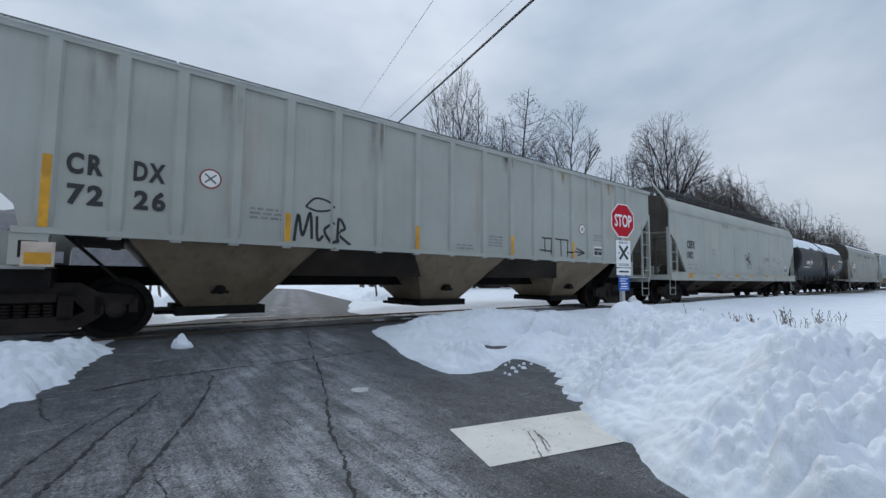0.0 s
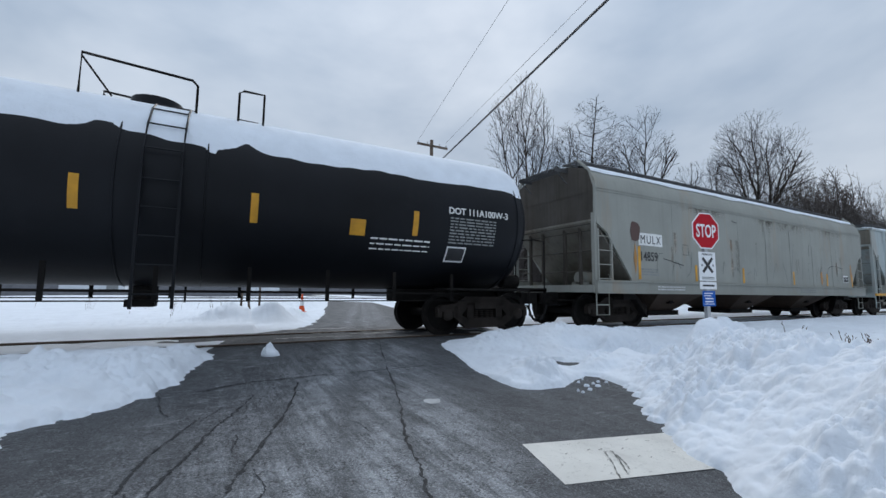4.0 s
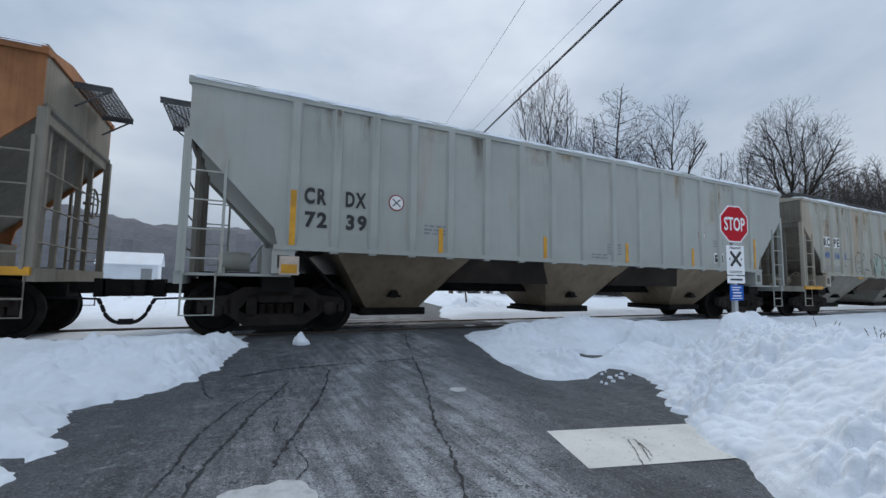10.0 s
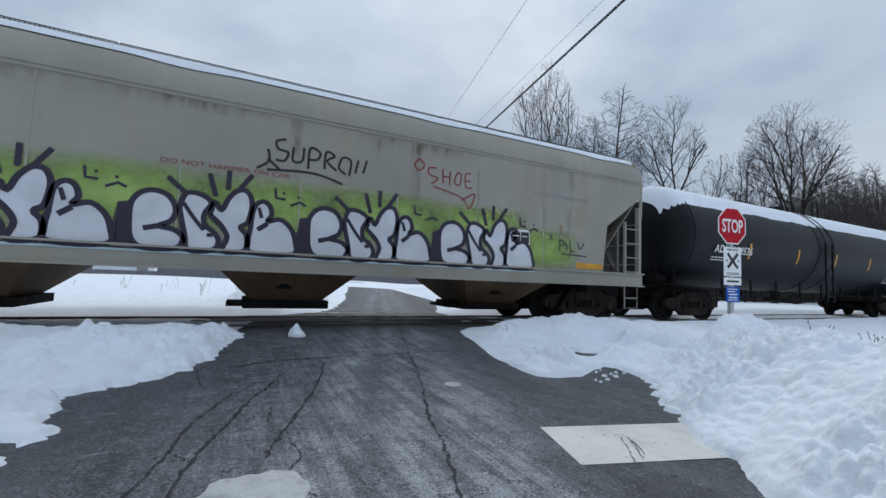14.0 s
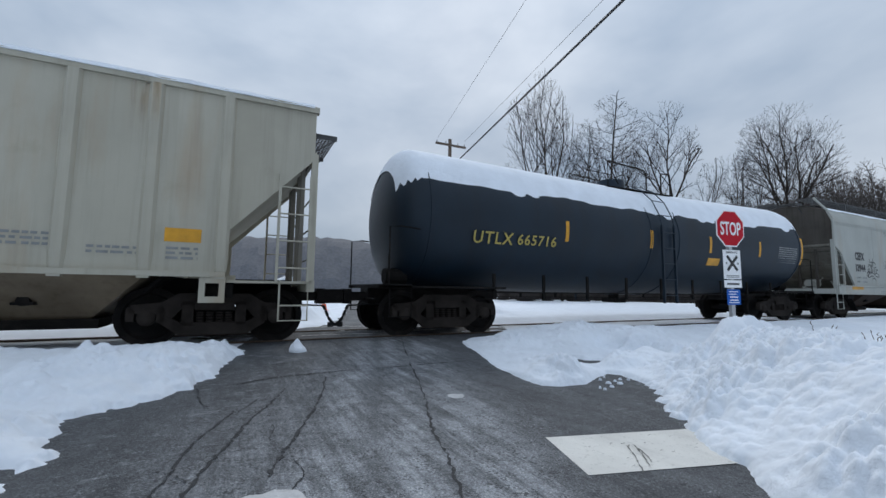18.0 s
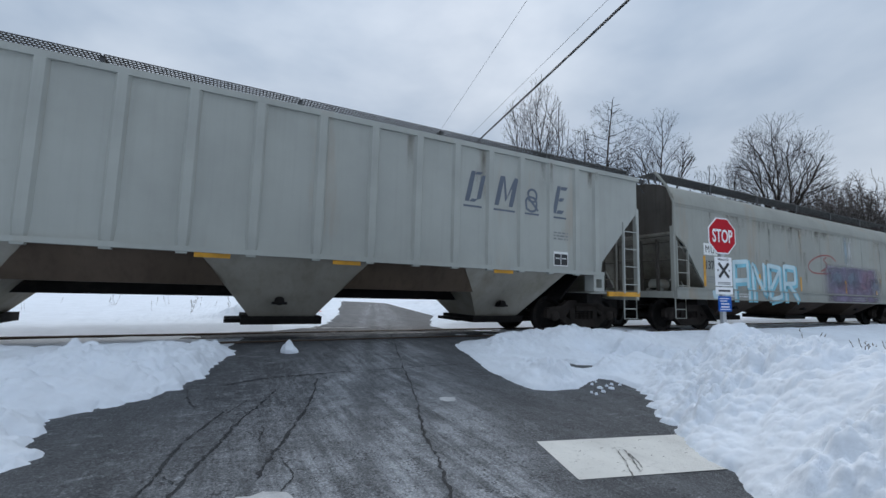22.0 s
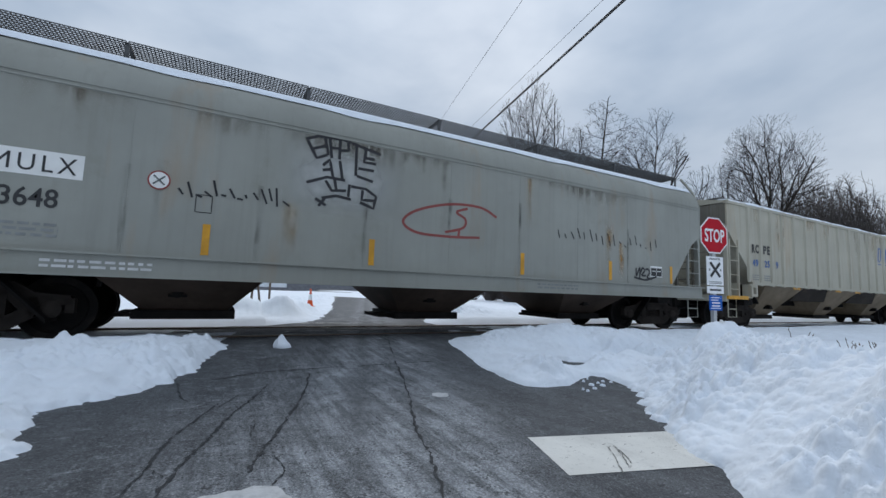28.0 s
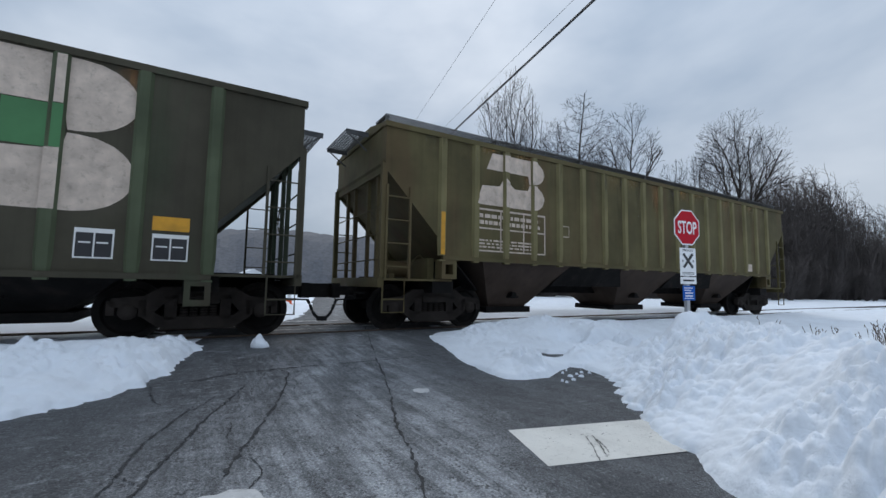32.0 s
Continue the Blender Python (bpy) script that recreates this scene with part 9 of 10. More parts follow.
wire((14.1, 26.2, 10.5), (4.95, -11.0, 8.3), 0.0, 0.032, "thick black overhead cable running to the pole")
wire((14.1, 26.2, 10.57), (4.97, -11.0, 8.36), 0.0, 0.014, "thin messenger wire beside the overhead cable")
wire((12.2, 25.8, 11.75), (2.0, -14.0, 9.6), 0.0, 0.008, "thin overhead wire on the crossarm of the pole")
wire((14.3, 25.8, 11.75), (5.5, -14.0, 9.8), 0.0, 0.008, "thin overhead wire on the crossarm of the pole")

# ---- trees and distance ----
def branch_segments(rng, height, spread, levels, lean=0.0, density=1.0, clear=0.25, twig=0.012, up=0.35):
    """Tapered limbs of a bare tree as (from, to, r0, r1, level)."""
    out = []

    def grow(p, d, length, r, level):
        steps = 8 if level == 0 else 4 if level < 3 else 3
        q = p
        for k in range(steps):
            bend = 0.05 if level == 0 else 0.13
            d = (d + Vector((rng.uniform(-1, 1), rng.uniform(-1, 1), rng.uniform(-0.6, 1.0) + up * (level > 0))) * bend).normalized()
            nq = q + d * length / steps
            r0, r1 = [max(twig, r * (1 - 0.8 * f / steps)) for f in (k, k + 1)]
            out.append((q, nq, r0, r1, level))
            if level < levels and (level > 0 or (k + 1) / steps > clear):
                for _ in range(int(rng.uniform(0.9, 2.9) * density) if level else int(rng.uniform(1.6, 3.6) * density)):
                    a = rng.uniform(0, 2 * math.pi)
                    side = Vector((math.cos(a), math.sin(a), rng.uniform(-0.1, 0.5)))
                    nd = (d * rng.uniform(0.5, 1.0) + side * spread * rng.uniform(0.7, 1.2)).normalized()
                    f = 1 - 0.55 * (k / steps) if level == 0 else 1.0
                    grow(q.lerp(nq, rng.random()), nd, length * f * rng.uniform(0.36, 0.52), max(twig, r1 * 0.55), level + 1)
            q = nq
    grow(Vector((0, 0, 0)), Vector((lean, 0, 1)).normalized(), height * 0.9, height * 0.012 + 0.02, 0)
    return out


def bars_mesh(name, segs, sides=3):
    verts, faces = [], []
    for a, b, r0, r1, _ in segs:
        d = (b - a)
        if d.length < 1e-4:
            continue
        d.normalize()
        u = d.cross(Vector((0.3, 0.9, 0.2))).normalized()
        w = d.cross(u)
        base = len(verts)
        for p, r in ((a, r0), (b, r1)):
            for k in range(sides):
                an = 2 * math.pi * k / sides
                verts.append(tuple(p + r * (math.cos(an) * u + math.sin(an) * w)))
        for k in range(sides):
            faces.append((base + k, base + (k + 1) % sides, base + sides + (k + 1) % sides, base + sides + k))
    me = bpy.data.meshes.new(name)
    me.from_pydata(verts, [], faces)
    return me


def grown(seed, height, width, clear, stems=1, points=520, tip=0.011, round_=0.55, step=None, twigs=2, trunk=0.7, lean=0.15):
    """A leafless tree that grows towards scattered points of its crown: (from, to, r0, r1, level)."""
    rng = np.random.default_rng(seed)
    step = step or height / 58
    z0 = clear * height
    u = rng.uniform(0, 1, points) ** 0.85
    prof = np.where(u < round_, np.sqrt(np.clip(u / round_, 0.02, 1)), np.sqrt(np.clip(1 - ((u - round_) / (1.02 - round_)) ** 2, 0, 1)))
    a = rng.uniform(0, 2 * np.pi, points)
    r = np.sqrt(rng.uniform(0.02, 1, points)) * prof * width / 2
    # an uneven outline with gaps
    r = r * (0.80 + 0.20 * np.sin(2 * a + 1.7 * seed + 5 * u) + 0.16 * np.sin(5 * a - 9 * u + seed))
    free = np.stack([r * np.cos(a), r * np.sin(a), z0 + u * (height - z0)], 1)
    for _ in range(7):
        g = free[rng.integers(len(free))]
        free = free[(np.linalg.norm(free - g, axis=1) > width * rng.uniform(0.08, 0.15)) | (np.hypot(free[:, 0], free[:, 1]) < width * 0.12)]
    pos, parent, head = [], [], []
    for s in range(stems):
        d = np.array([rng.uniform(-1, 1) * lean * (stems > 1), rng.uniform(-0.2, 0.2) * (stems > 1), 1.0])
        p, last = np.array([rng.uniform(-0.4, 0.4) * (stems > 1), rng.uniform(-0.3, 0.3) * (stems > 1), 0.0]), -1
        while p[2] < trunk * height * (0.85 + 0.2 * rng.random()) or last < 0:
            pos.append(p)
            parent.append(last)
            last = len(pos) - 1
            d = d + rng.normal(0, 0.02, 3)
            d /= np.linalg.norm(d)
            p = p + d * step
    near = np.full(len(free), 1e9)
    who = np.zeros(len(free), int)
    fresh = 0
    tries = np.zeros(60000, int)
    for turn_ in range(110):
        new_pos = np.array(pos[fresh:])
        if len(new_pos):
            dist = np.linalg.norm(free[:, None] - new_pos[None], axis=2)
            k = dist.argmin(1)
            best = dist[np.arange(len(free)), k]
            better = best < near
            near, who = np.where(better, best, near), np.where(better, k + fresh, who)
        fresh = len(pos)
        keep = near > step * 1.5
        free, near, who = free[keep], near[keep], who[keep]
        if not len(free):
            break
        add = 0
        for w in np.unique(who):
            pull = free[who == w] - pos[w]
            d = (pull / np.linalg.norm(pull, axis=1)[:, None]).mean(0) + np.array([0, 0, 0.10]) + rng.normal(0, 0.06, 3)
            out_ = pos[w] - np.array([0, 0, z0 * 0.7])
            d = d / (np.linalg.norm(d) + 1e-9) + 0.4 * out_ / (np.linalg.norm(out_) + 1e-9)
            if parent[w] >= 0:
                before = (pos[w] - pos[parent[w]]) / step
                d = d + 0.25 * before
                if before @ d < (0.1 if tries[w] < 1 else 0.5) * np.linalg.norm(d) or tries[w] > 3:
                    continue
                tries[w] += 1
            d /= np.linalg.norm(d) + 1e-9
            pos.append(pos[w] + d * step)
            parent.append(int(w))
            add += 1
    n = len(pos)
    load = np.zeros(n)
    kids = np.zeros(n, int)
    for i in range(n - 1, -1, -1):
        load[i] = load[i] if kids[i] else tip ** 2.12
        if parent[i] >= 0:
            load[parent[i]] += load[i]
            kids[parent[i]] += 1
    rad = load ** (1 / 2.12)
    out = []
    for i in range(n):
        if parent[i] >= 0:
            out.append((Vector(pos[parent[i]]), Vector(pos[i]), float(min(rad[parent[i]], rad[i] * 1.5)), float(rad[i]), 0 if rad[i] > height * 0.0042 else 1))
        if rad[i] < tip * 3.2:
            for _ in range(twigs if kids[i] else twigs + 2):
                d = Vector(pos[i]) - Vector(pos[parent[i]])
                d = (d.normalized() + Vector(rng.normal(0, 0.55, 3)) + Vector((0, 0, 0.25))).normalized()
                p = Vector(pos[i])
                out.append((p, p + d * step * float(rng.uniform(0.7, 1.7)), tip * 0.75, tip * 0.55, 1))
    return out


def limbed(seed, height, width, clear=0.3, lead=1.0, forks=1, rise=0.9, drop=0.0, lean=0.0, side=0.0, tip=0.0100, thick=0.0105, gap=0.62):
    """A leafless tree: stems that fork or run through, side limbs that shorten towards the top, and fans of twigs.

    lead: how far up the stem stays one; rise: how steeply limbs climb; side: how much farther limbs reach towards +x.
    """
    rng = random.Random(seed)
    out = []
    foot = height * (lead * 0.80 if lead < 1.0 else clear * 0.9)
    mid, half = (height + foot) / 2, (height - foot) / 2 * 1.03

    def beyond(p):
        """Past the rounded outline of the crown."""
        x = (p.x - side * width * 0.18 - lean * p.z) / (width / 2)
        q = x * x + (p.y / (width / 2)) ** 2 + abs((p.z - mid) / half) ** 2.4
        return q > 0.93 + 0.22 * noise.noise((p.x * 0.45, p.z * 0.45, seed))

    def limb(p, d, length, r, level):
        steps = max(3, int(length / (0.32 if level < 2 else 0.30 if level < 4 else 0.26)))
        seg = length / steps
        roll = rng.uniform(0, 6.28)
        wave = Vector((rng.uniform(-1, 1), rng.uniform(-1, 1), 0)) * (0.05, 0.10, 0.12, 0.14, 0.16)[min(level, 4)]
        spacing = (gap * 0.5, gap * (0.50 if length < 5 else 0.7), gap * 0.36, gap * 0.27, 9e9)[min(level, 4)]
        due = max(spacing * rng.uniform(0.4, 1.0), 0.22 * length) if level else 0.0
        for k in range(steps):
            f = (k + 1) / steps
            jit = (0.02, 0.12, 0.17, 0.21, 0.22)[min(level, 4)]
            d = d + wave * math.sin(2.2 * f * 3 + roll) * 0.5 + Vector((rng.uniform(-1, 1), rng.uniform(-1, 1), rng.uniform(-0.7, 0.7))) * jit
            if level:
                d.z += (0.07 * rise if level < 3 else 0.05) - drop * f * (level > 1)
            d.normalize()
            q = p + d * seg
            r0, r1 = [max(tip * 0.7, r * (1 - 0.78 * g)) for g in (k / steps, f)]
            out.append((p.copy(), q.copy(), r0, r1, 0 if r1 > height * 0.0022 else 1))
            p = q
            if level and p.z > foot and beyond(p):
                break
            due -= seg
            if level < 4 and due <= 0 and (level > 0 or f > clear):
                due = spacing * rng.uniform(0.6, 1.3)
                roll += 2.4 + rng.uniform(-0.5, 0.5)
                u = d.cross(Vector((0.2, 0.3, 0.9)) if abs(d.z) < 0.9 else Vector((1, 0.2, 0))).normalized()
                w = d.cross(u)
                out_ = u * math.cos(roll) + w * math.sin(roll)
                if level == 0:
                    g = (f - clear) / (1.02 - clear)
                    reach = width * 0.5 * (0.55 + 0.45 * math.sin(min(1.0, g * 1.9) * 1.57)) * (1.08 - g) ** 0.34 * rng.uniform(0.7, 1.15) * (1 + side * out_.x)
                    nd = out_ + Vector((0, 0, rise * (0.7 + 0.5 * g)))
                    limb(p, nd.normalized(), max(0.8, reach * 1.15), max(tip * 1.3, r1 * 0.5), 1)
                else:
                    reach = (length * (1 - 0.60 * f) * 0.50 + 0.22) * rng.uniform(0.6, 1.25)
                    nd = d * rng.uniform(0.75, 1.1) + out_ * rng.uniform(0.55, 0.95)
                    limb(p, nd.normalized(), reach, max(tip * 0.8, r1 * 0.62), level + 1)
        return p, d, r * 0.3

    base = Vector((0, 0, 0))
    for s_ in range(forks):
        a = rng.uniform(0, 6.28)
        if lead >= 1.0:
            start = base + Vector((rng.uniform(-0.5, 0.5), rng.uniform(-0.4, 0.4), 0)) * (forks > 1)
            limb(start, Vector((lean + math.cos(a) * 0.16 * (forks > 1), math.sin(a) * 0.12 * (forks > 1), 1)).normalized(), height * (1.0 if s_ == 0 else rng.uniform(0.75, 0.95)), height * thick, 0)
    if lead < 1.0:
        # one trunk that divides into a few strong limbs
        p, n = Vector((0, 0, 0)), 10
        d = Vector((lean, 0, 1)).normalized()
        fork_at = lead * height
        for k in range(n):
            d = (d + Vector((rng.uniform(-1, 1), rng.uniform(-1, 1), 0)) * 0.035).normalized()
            q = p + d * fork_at / n
            out.append((p.copy(), q.copy(), height * thick * (1.15 - 0.3 * k / n), height * thick * (1.12 - 0.3 * k / n), 0))
            p = q
        for k in range(forks):
            a = 6.28 * k / forks + rng.uniform(-0.5, 0.5) + seed
            spread = width / (2.0 * (height - fork_at)) * rng.uniform(0.45, 1.0)
            nd = Vector((math.cos(a) * spread * (1 + side * math.cos(a)), math.sin(a) * spread, 1.0)).normalized()
            limb(p, nd, (height - fork_at) * rng.uniform(0.88, 1.05) / max(0.75, nd.z), height * thick * 0.52, 1)
        for k in range(3):
            a = rng.uniform(0, 6.28)
            limb(Vector((0, 0, fork_at * rng.uniform(0.72, 0.98))), Vector((math.cos(a), math.sin(a), rise * 0.6)).normalized(), width * 0.33, height * thick * 0.25, 2)
    return out


def bare_tree(x, y, height, width, seed, label, **shape):
    root = thing("bare_tree", label, "tree", "bare trees behind the track", at=(x, y, -0.4))
    segs = limbed(seed, height + 0.4, width, **shape)
    for nm, keep, sides, mat in (("trunk", lambda l: l == 0, 6, M_BARK), ("crown", lambda l: l > 0, 3, M_TWIG)):
        me = bars_mesh(nm, [s for s in segs if keep(s[4])], sides)
        me.materials.append(mat)
        hang(nm, me, root)
    return root


bare_tree(20.9, 26.6, 18.0, 4.6, 11, "slender bare tree with fine upright twigs", lead=0.34, forks=3, rise=1.2, thick=0.007, gap=0.95)
bare_tree(22.4, 26.9, 19.6, 4.6, 31, "slender bare tree with sparse climbing branches", lead=0.40, forks=3, rise=1.2, thick=0.008, gap=0.95)
bare_tree(23.7, 26.2, 17.2, 3.8, 37, "slender bare tree with fine twigs in its top", lead=0.36, forks=3, rise=1.2, thick=0.007, gap=0.95)
bare_tree(25.6, 26.4, 14.0, 3.6, 17, "tall slender bare tree with upright branches", lead=0.3, forks=3, rise=1.2, thick=0.008, gap=0.8)
bare_tree(27.3, 27.0, 15.8, 3.8, 12, "thin bare tree with fine twigs", lead=0.4, forks=3, rise=1.2, thick=0.008, gap=0.8)
bare_tree(29.2, 26.0, 18.4, 7.4, 13, "tall bare tree with a straight trunk", clear=0.34, rise=0.35, thick=0.0095, gap=0.33)
bare_tree(31.2, 26.5, 14.6, 4.4, 19, "thin bare tree leaning out of the thicket", lead=0.45, forks=4, rise=0.8, lean=0.03, thick=0.008, gap=0.8)
bare_tree(33.2, 23.4, 18.0, 5.8, 14, "round-crowned bare tree with a forked trunk", lead=0.42, forks=3, rise=0.45, thick=0.0105, gap=0.56)
bare_tree(39.7, 23.3, 13.8, 3.0, 15, "small bare tree with upright twigs", lead=0.5, forks=3, rise=1.0, thick=0.009, gap=0.8)
bare_tree(42.4, 22.4, 14.8, 4.4, 18, "small spreading bare tree with thin branches", lead=0.4, forks=4, rise=1.0, thick=0.008, gap=0.8)
bare_tree(44.6, 22.8, 14.4, 4.0, 28, "small bare tree with dense thin branches", lead=0.4, forks=3, rise=1.0, thick=0.008, gap=0.8)
bare_tree(48.2, 21.1, 19.9, 9.4, 16, "spreading bare tree with a broad crown", lead=0.36, forks=7, rise=0.4, side=0.25, thick=0.0105, gap=0.72)


def woods():
    kinds = [bars_mesh("t", grown(40 + k, 19.0, 8.0, 0.3, 1 + k % 2, 420, 0.022, 0.5, 0.6, 1), 3) for k in range(5)]
    kinds += [bars_mesh("t", sum((branch_segments(random.Random(60 + 9 * k + j), 5.5, 0.7, 2, random.Random(k * 5 + j).uniform(-0.5, 0.5), 1.0, 0.0, 0.022) for j in range(4)), []), 3) for k in range(3)]
    data = []
    for me in kinds:
        co = np.empty(len(me.vertices) * 3)
        me.vertices.foreach_get("co", co)
        fs = np.empty(len(me.polygons) * 4, int)
        me.polygons.foreach_get("vertices", fs)
        data.append((co.reshape(-1, 3), fs.reshape(-1, 4)))
        bpy.data.meshes.remove(me)
    rng = random.Random(5)
    vs, fs, base = [], [], 0

    def put(co, f, x, y, s):
        nonlocal base
        a = rng.uniform(0, 6.28)
        r = np.array([[math.cos(a), -math.sin(a), 0], [math.sin(a), math.cos(a), 0], [0, 0, 1]])
        vs.append(co @ r.T * s + (x, y, -0.5))
        fs.append(f + base)
        base += len(co)
    # tall trees stand back from the line at first and close in farther along it
    for i in range(400):
        x = 50 + 170 * rng.random() ** 1.3
        y = 24 + rng.random() ** 1.2 * 34 + (6 if x < 70 else 0)
        put(*data[i % 5], x, y, rng.uniform(0.6, 1.08) * (0.62 if x < 66 else 0.8 if x < 76 else 1.0))
    for i in range(150):
        put(*data[i % 5], rng.uniform(52, 84), rng.uniform(26, 44), rng.uniform(0.36, 0.55))
    # a hedge of lower trees close behind the line
    for i in range(260):
        x = 36 + 180 * rng.random() ** 1.15
        put(*data[i % 5], x, rng.uniform(24.5, 33), rng.uniform(0.44, 0.64))
    for i in range(80):
        x = rng.uniform(76, 128)
        put(*data[i % 5], x, x / 3.35 + rng.uniform(0, 14), rng.uniform(0.9, 1.15))
    for i in range(330):
        x = 20 + 185 * rng.random() ** 1.1
        put(*data[5 + i % 3], x, 21.5 + rng.random() ** 1.4 * 16 + (3 if x < 45 else 0), rng.uniform(0.5, 1.1))
    # thicket of thin stems under them
    sticks = []
    for i in range(30000):
        x = 34 + 206 * rng.random() ** 1.15
        y = 25 + rng.random() * 26
        h = rng.uniform(2.0, 7.5) * (0.6 if x < 60 else 1.0)
        p, q = Vector((x, y, -0.5)), Vector((x + rng.uniform(-0.9, 0.9), y, h * 0.6))
        sticks += [(p, q, 0.045, 0.03, 0), (q, Vector((q.x + rng.uniform(-0.8, 0.8), y + 0.3, h)), 0.03, 0.012, 0)]
    me = bars_mesh("t", sticks, 3)
    co = np.empty(len(me.vertices) * 3)
    me.vertices.foreach_get("co", co)
    f = np.empty(len(me.polygons) * 4, int)
    me.polygons.foreach_get("vertices", f)
    vs.append(co.reshape(-1, 3))
    fs.append(f.reshape(-1, 4) + base)
    bpy.data.meshes.remove(me)
    me = bpy.data.meshes.new("woods")
    me.from_pydata(np.concatenate(vs).tolist(), [], np.concatenate(fs).tolist())
    me.materials.append(M_BRUSH)
    tagged(new("woods", me), "thick bare winter woods beyond the track", "woods", kind="stuff")


woods()


def ridge(name, label, start, end, dist, top, seed, depth=120):
    """A wooded hill far off, over a span of bearings (degrees from +y towards +x)."""
    bm = bmesh.new()
    n, m = 160, 9
    rows = []
    for i in range(n + 1):
        b = radians(start + (end - start) * i / n)
        row = []
        for k in range(m + 1):
            u = k / m
            r = dist + depth * u
            h = top * math.sin(u * math.pi / 2) ** 0.8 * (1 + 0.16 * noise.noise((b * 5, seed, u)) + 0.05 * noise.noise((b * 60, seed, u * 3)) * (u > 0.1))
            h *= min(1.0, 6 * i / n, 6 * (n - i) / n)
            row.append(bm.verts.new((r * math.sin(b), r * math.cos(b), -5 + h + (rng_(i * 17 + k) - 0.5) * 2.2 * (u > 0.05))))
        rows.append(row)
    for a, b in zip(rows, rows[1:]):
        for k in range(m):
            bm.faces.new((a[k], b[k], b[k + 1], a[k + 1]))
    me = mesh_from(bm, name)
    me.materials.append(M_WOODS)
    return tagged(new(name, me), label, "hill", kind="structure")


def rng_(k):
    return random.Random(k).random()


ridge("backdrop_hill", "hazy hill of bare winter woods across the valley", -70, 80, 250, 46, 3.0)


def farther_side():
    # barn across the valley floor
    barn = thing("barn", "long pale barn with a snow-covered roof across the field", "barn", at=(-24.5, 100.0, 0.4), turn=radians(4))
    bm = bmesh.new()
    box(bm, 0, 9.6, 0, 8, 0, 3.6)
    part("wall", bm, M_BARN, barn)
    bm = bmesh.new()
    slab(bm, [(-0.5, 3.55), (-0.5, 3.75), (10.1, 3.75), (10.1, 3.55)], -0.5, 8.5)
    bmesh.ops.bisect_plane(bm, geom=bm.verts[:] + bm.edges[:] + bm.faces[:], plane_co=(0, 4.0, 0), plane_no=(0, 1, 0))
    for v in bm.verts:
        v.co.z += (4.0 - abs(v.co.y - 4.0)) * 0.55
    part("roof", bm, M_ROOFSNOW, barn)
    bm = bmesh.new()
    box(bm, 6.8, 8.6, -0.05, 0.0, 0, 2.6)
    part("door", bm, M_GREY, barn)
    shed = thing("shed", "small pale shed standing in the snowy field", "shed", at=(10.0, 120.0, 0.0), turn=0.2)
    bm = bmesh.new()
    slab(bm, [(0, 0), (0, 3), (3, 4.4), (6, 3), (6, 0)], 0, 5)
    part("wall", bm, M_BARN, shed)
    # traffic cone and marker posts beyond the track
    cone = thing("traffic_cone", "orange traffic cone with a white collar in the snow", "traffic cone", at=(3.25, 17.6, 0.12))
    bm = bmesh.new()
    box(bm, -0.18, 0.18, -0.18, 0.18, 0, 0.04)
    part("base", bm, M_CONE, cone)
    bm = bmesh.new()
    tube(bm, [(0, 0, 0.04), (0, 0, 0.28)], 0.13, 14, 0.085)
    part("body", bm, M_CONE, cone, smooth=True)
    bm = bmesh.new()
    tube(bm, [(0, 0, 0.28), (0, 0, 0.52)], 0.085, 14, 0.05)
    part("collar", bm, M_SIGNWHITE, cone, smooth=True)
    bm = bmesh.new()
    tube(bm, [(0, 0, 0.52), (0, 0, 0.74)], 0.05, 14, 0.03)
    part("tip", bm, M_CONE, cone, smooth=True)
    for x, y, dx, h in ((0.78, 13.3, 0.05, 1.0), (1.12, 13.6, -0.16, 1.1), (1.35, 14.0, 0.0, 1.2), (7.3, 13.0, -0.12, 0.9)):
        bm = bmesh.new()
        tube(bm, [(0, 0, 0), (dx, 0, h)], 0.035, 8, 0.03)
        me = mesh_from(bm, "marker_post", True)
        me.materials.append(M_POLE)
        tagged(new("marker_post", me), "thin dark wooden post leaning in the snow", "post", "posts beside the crossing").location = (x, y, 0.0)


farther_side()


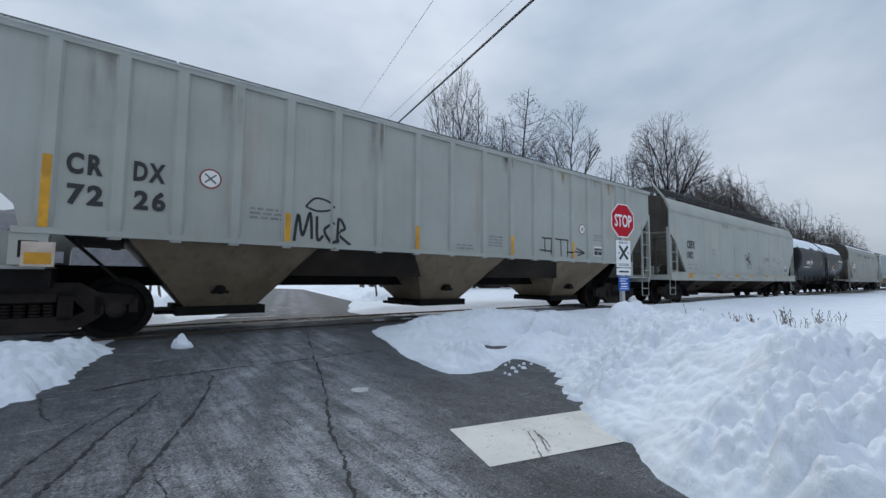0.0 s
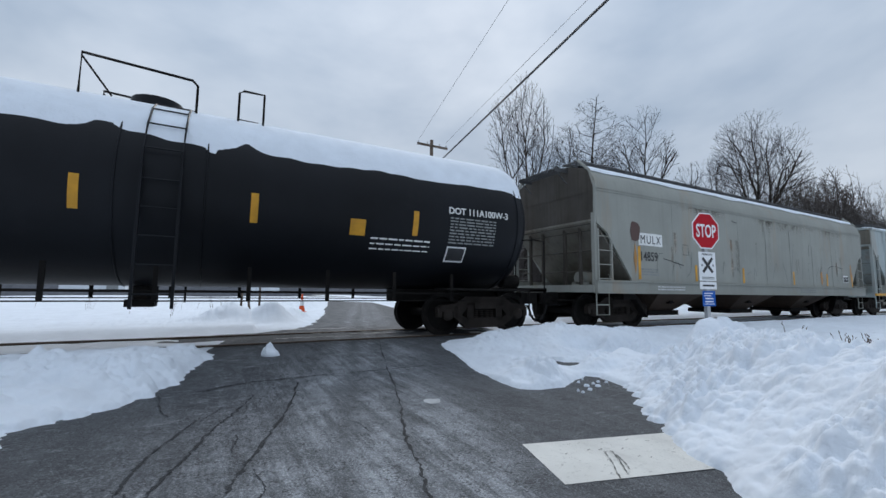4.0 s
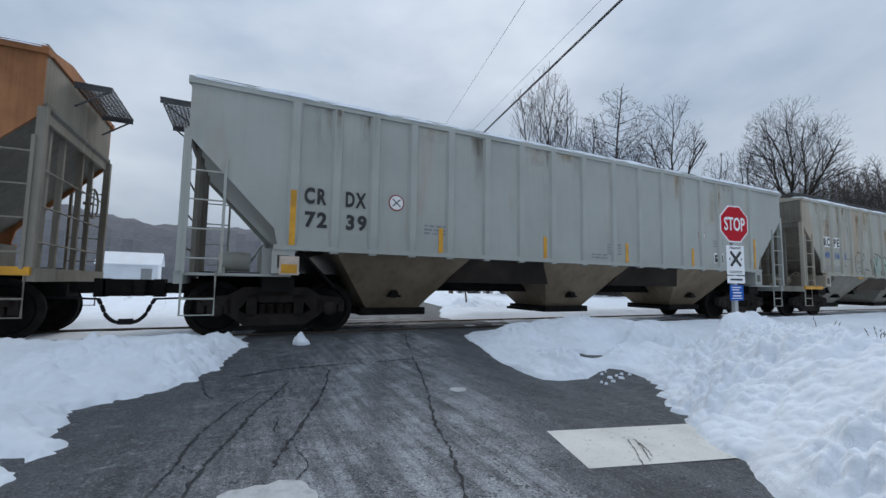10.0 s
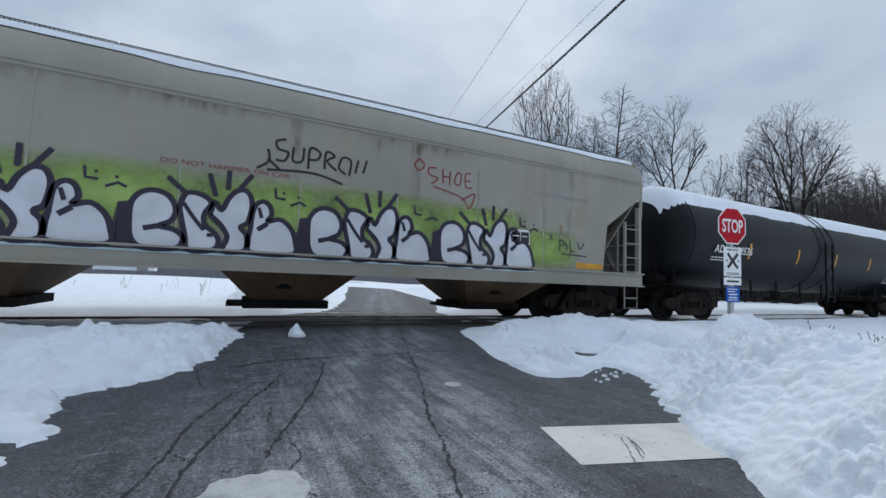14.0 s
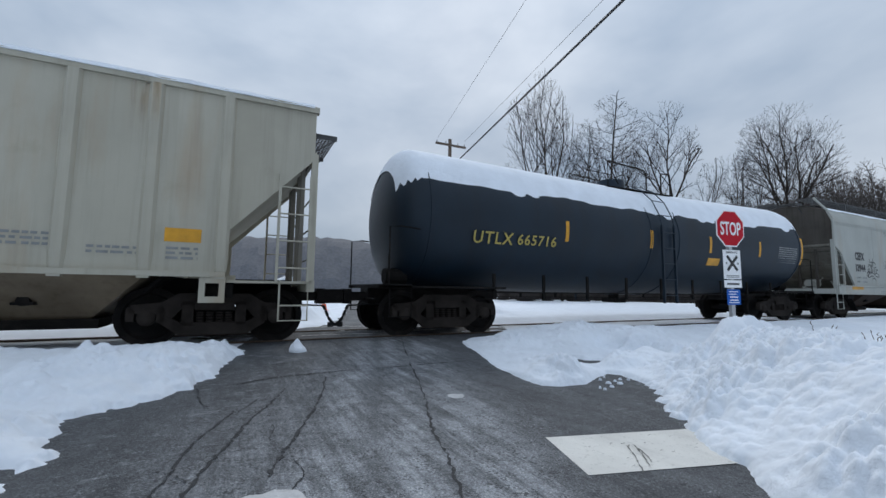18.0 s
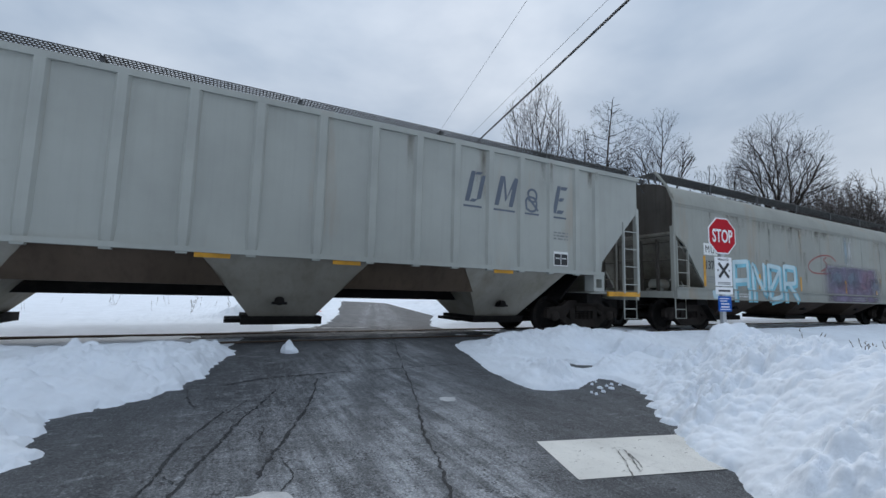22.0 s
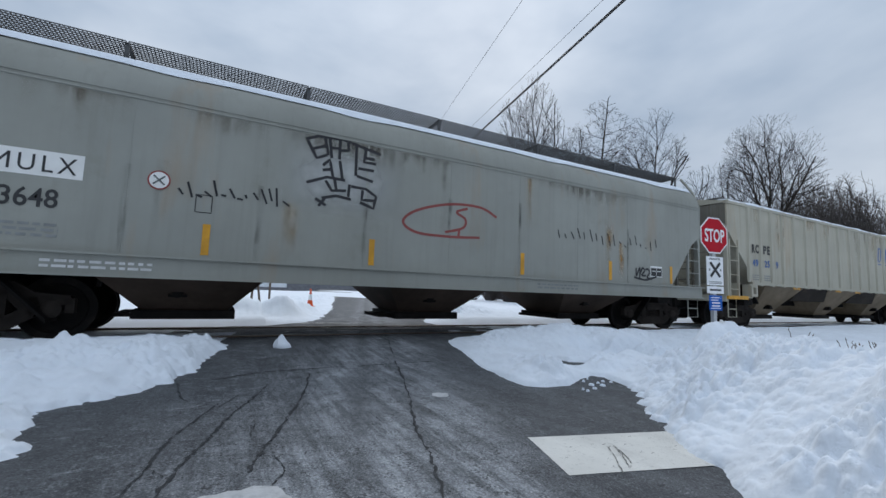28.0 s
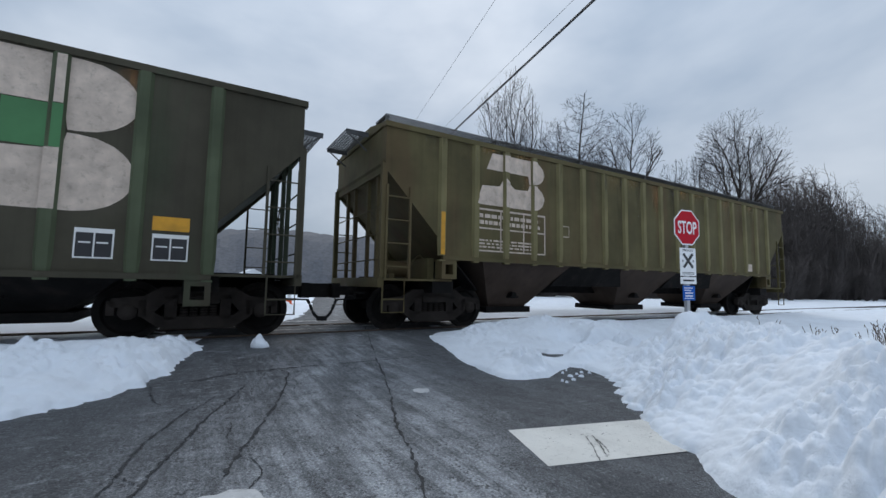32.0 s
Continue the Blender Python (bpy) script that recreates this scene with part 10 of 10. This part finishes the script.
def weed(x, y, seed, tall):
    """Dry stalks, each thickening into a seed head."""
    rng = random.Random(seed)
    root = thing("dry_weed", "dry brown weed stalk standing out of the snow", "weed", "dry weeds in the snow", at=(x, y, float(ground_z(np.array([[x]]), np.array([[y]]))[0, 0]) - 0.02))
    for k in range(rng.randint(1, 3)):
        p = Vector((rng.uniform(-0.06, 0.06), rng.uniform(-0.06, 0.06), -0.08))
        d = Vector((rng.uniform(-0.3, 0.3), rng.uniform(-0.3, 0.3), 1)).normalized()
        high = tall * rng.uniform(0.7, 1.1) + 0.08
        pts = [p + d * high * f + Vector((rng.uniform(-1, 1), rng.uniform(-1, 1), 0)) * 0.015 for f in (0, 0.3, 0.6, 0.78, 0.86, 0.93, 1.0)]
        bm = bmesh.new()
        rings = [[bm.verts.new(q + Vector((math.cos(a), math.sin(a), 0.0)) * r) for a in (0, 1.57, 3.14, 4.71)] for q, r in zip(pts, (0.003, 0.003, 0.002, 0.006, 0.0025, 0.007, 0.002))]
        for a, b in zip(rings, rings[1:]):
            for j in range(4):
                bm.faces.new((a[j], a[(j + 1) % 4], b[(j + 1) % 4], b[j]))
        part("stalk", bm, M_WEED, root)


rng_w = random.Random(4)
for x, y, tall in ((8.45, 3.36, 0.46), (7.82, 2.98, 0.36), (7.87, 2.97, 0.28), (7.93, 2.86, 0.22)):
    weed(x, y, int(x * 100), tall)
for k in range(44):
    x = rng_w.uniform(8.4, 10.9)
    weed(x, 2.80 - 0.43 * (x - 8.4) + rng_w.uniform(-0.12, 0.40), 200 + k, rng_w.uniform(0.18, 0.40))
for k in range(30):
    weed(rng_w.uniform(-12, 0.5), rng_w.uniform(14, 22), 300 + k, rng_w.uniform(0.3, 0.7))

# ---- the train rolls by ----
SPEED = ((0.0, 10.50), (6.0, 10.40), (12.0, 10.26), (18.0, 10.91), (24.0, 11.33), (32.0, 11.65))


def rolled(t):
    """Metres that the train has gone by t seconds."""
    s = 0.0
    for (a, va), (b, vb) in zip(SPEED, SPEED[1:]):
        if t <= a:
            break
        e = min(t, b)
        ve = va + (vb - va) * (e - a) / (b - a)
        s += (va + ve) / 2 * (e - a)
    return s




def motions():
    for car, lead, length in TRAIN:
        walk(car, [(0.5 * k, pose(lead - rolled(0.5 * k), TRACK_Y, RAIL_Z)) for k in range(65)])
        # the wheels turn while the car is near the crossing
        near = [n for n in range(961) if -length - 14 < lead - rolled(n / 30) < 45]
        for ws in [o for o in car.children_recursive if o.name.startswith("wheelset")]:
            x = ws.location.x
            start = rolled(near[0] / 30)
            rows = [(n / 30, pose(x, 0, WHEEL_R, 0, -math.degrees((rolled(n / 30) - start) / WHEEL_R), 0)) for n in near]
            if near[0] > 0:
                rows.insert(0, (0.0, rows[0][1]))
            if near[-1] < 960:
                rows.append((32.0, rows[-1][1]))
            walk(ws, rows)


motions()
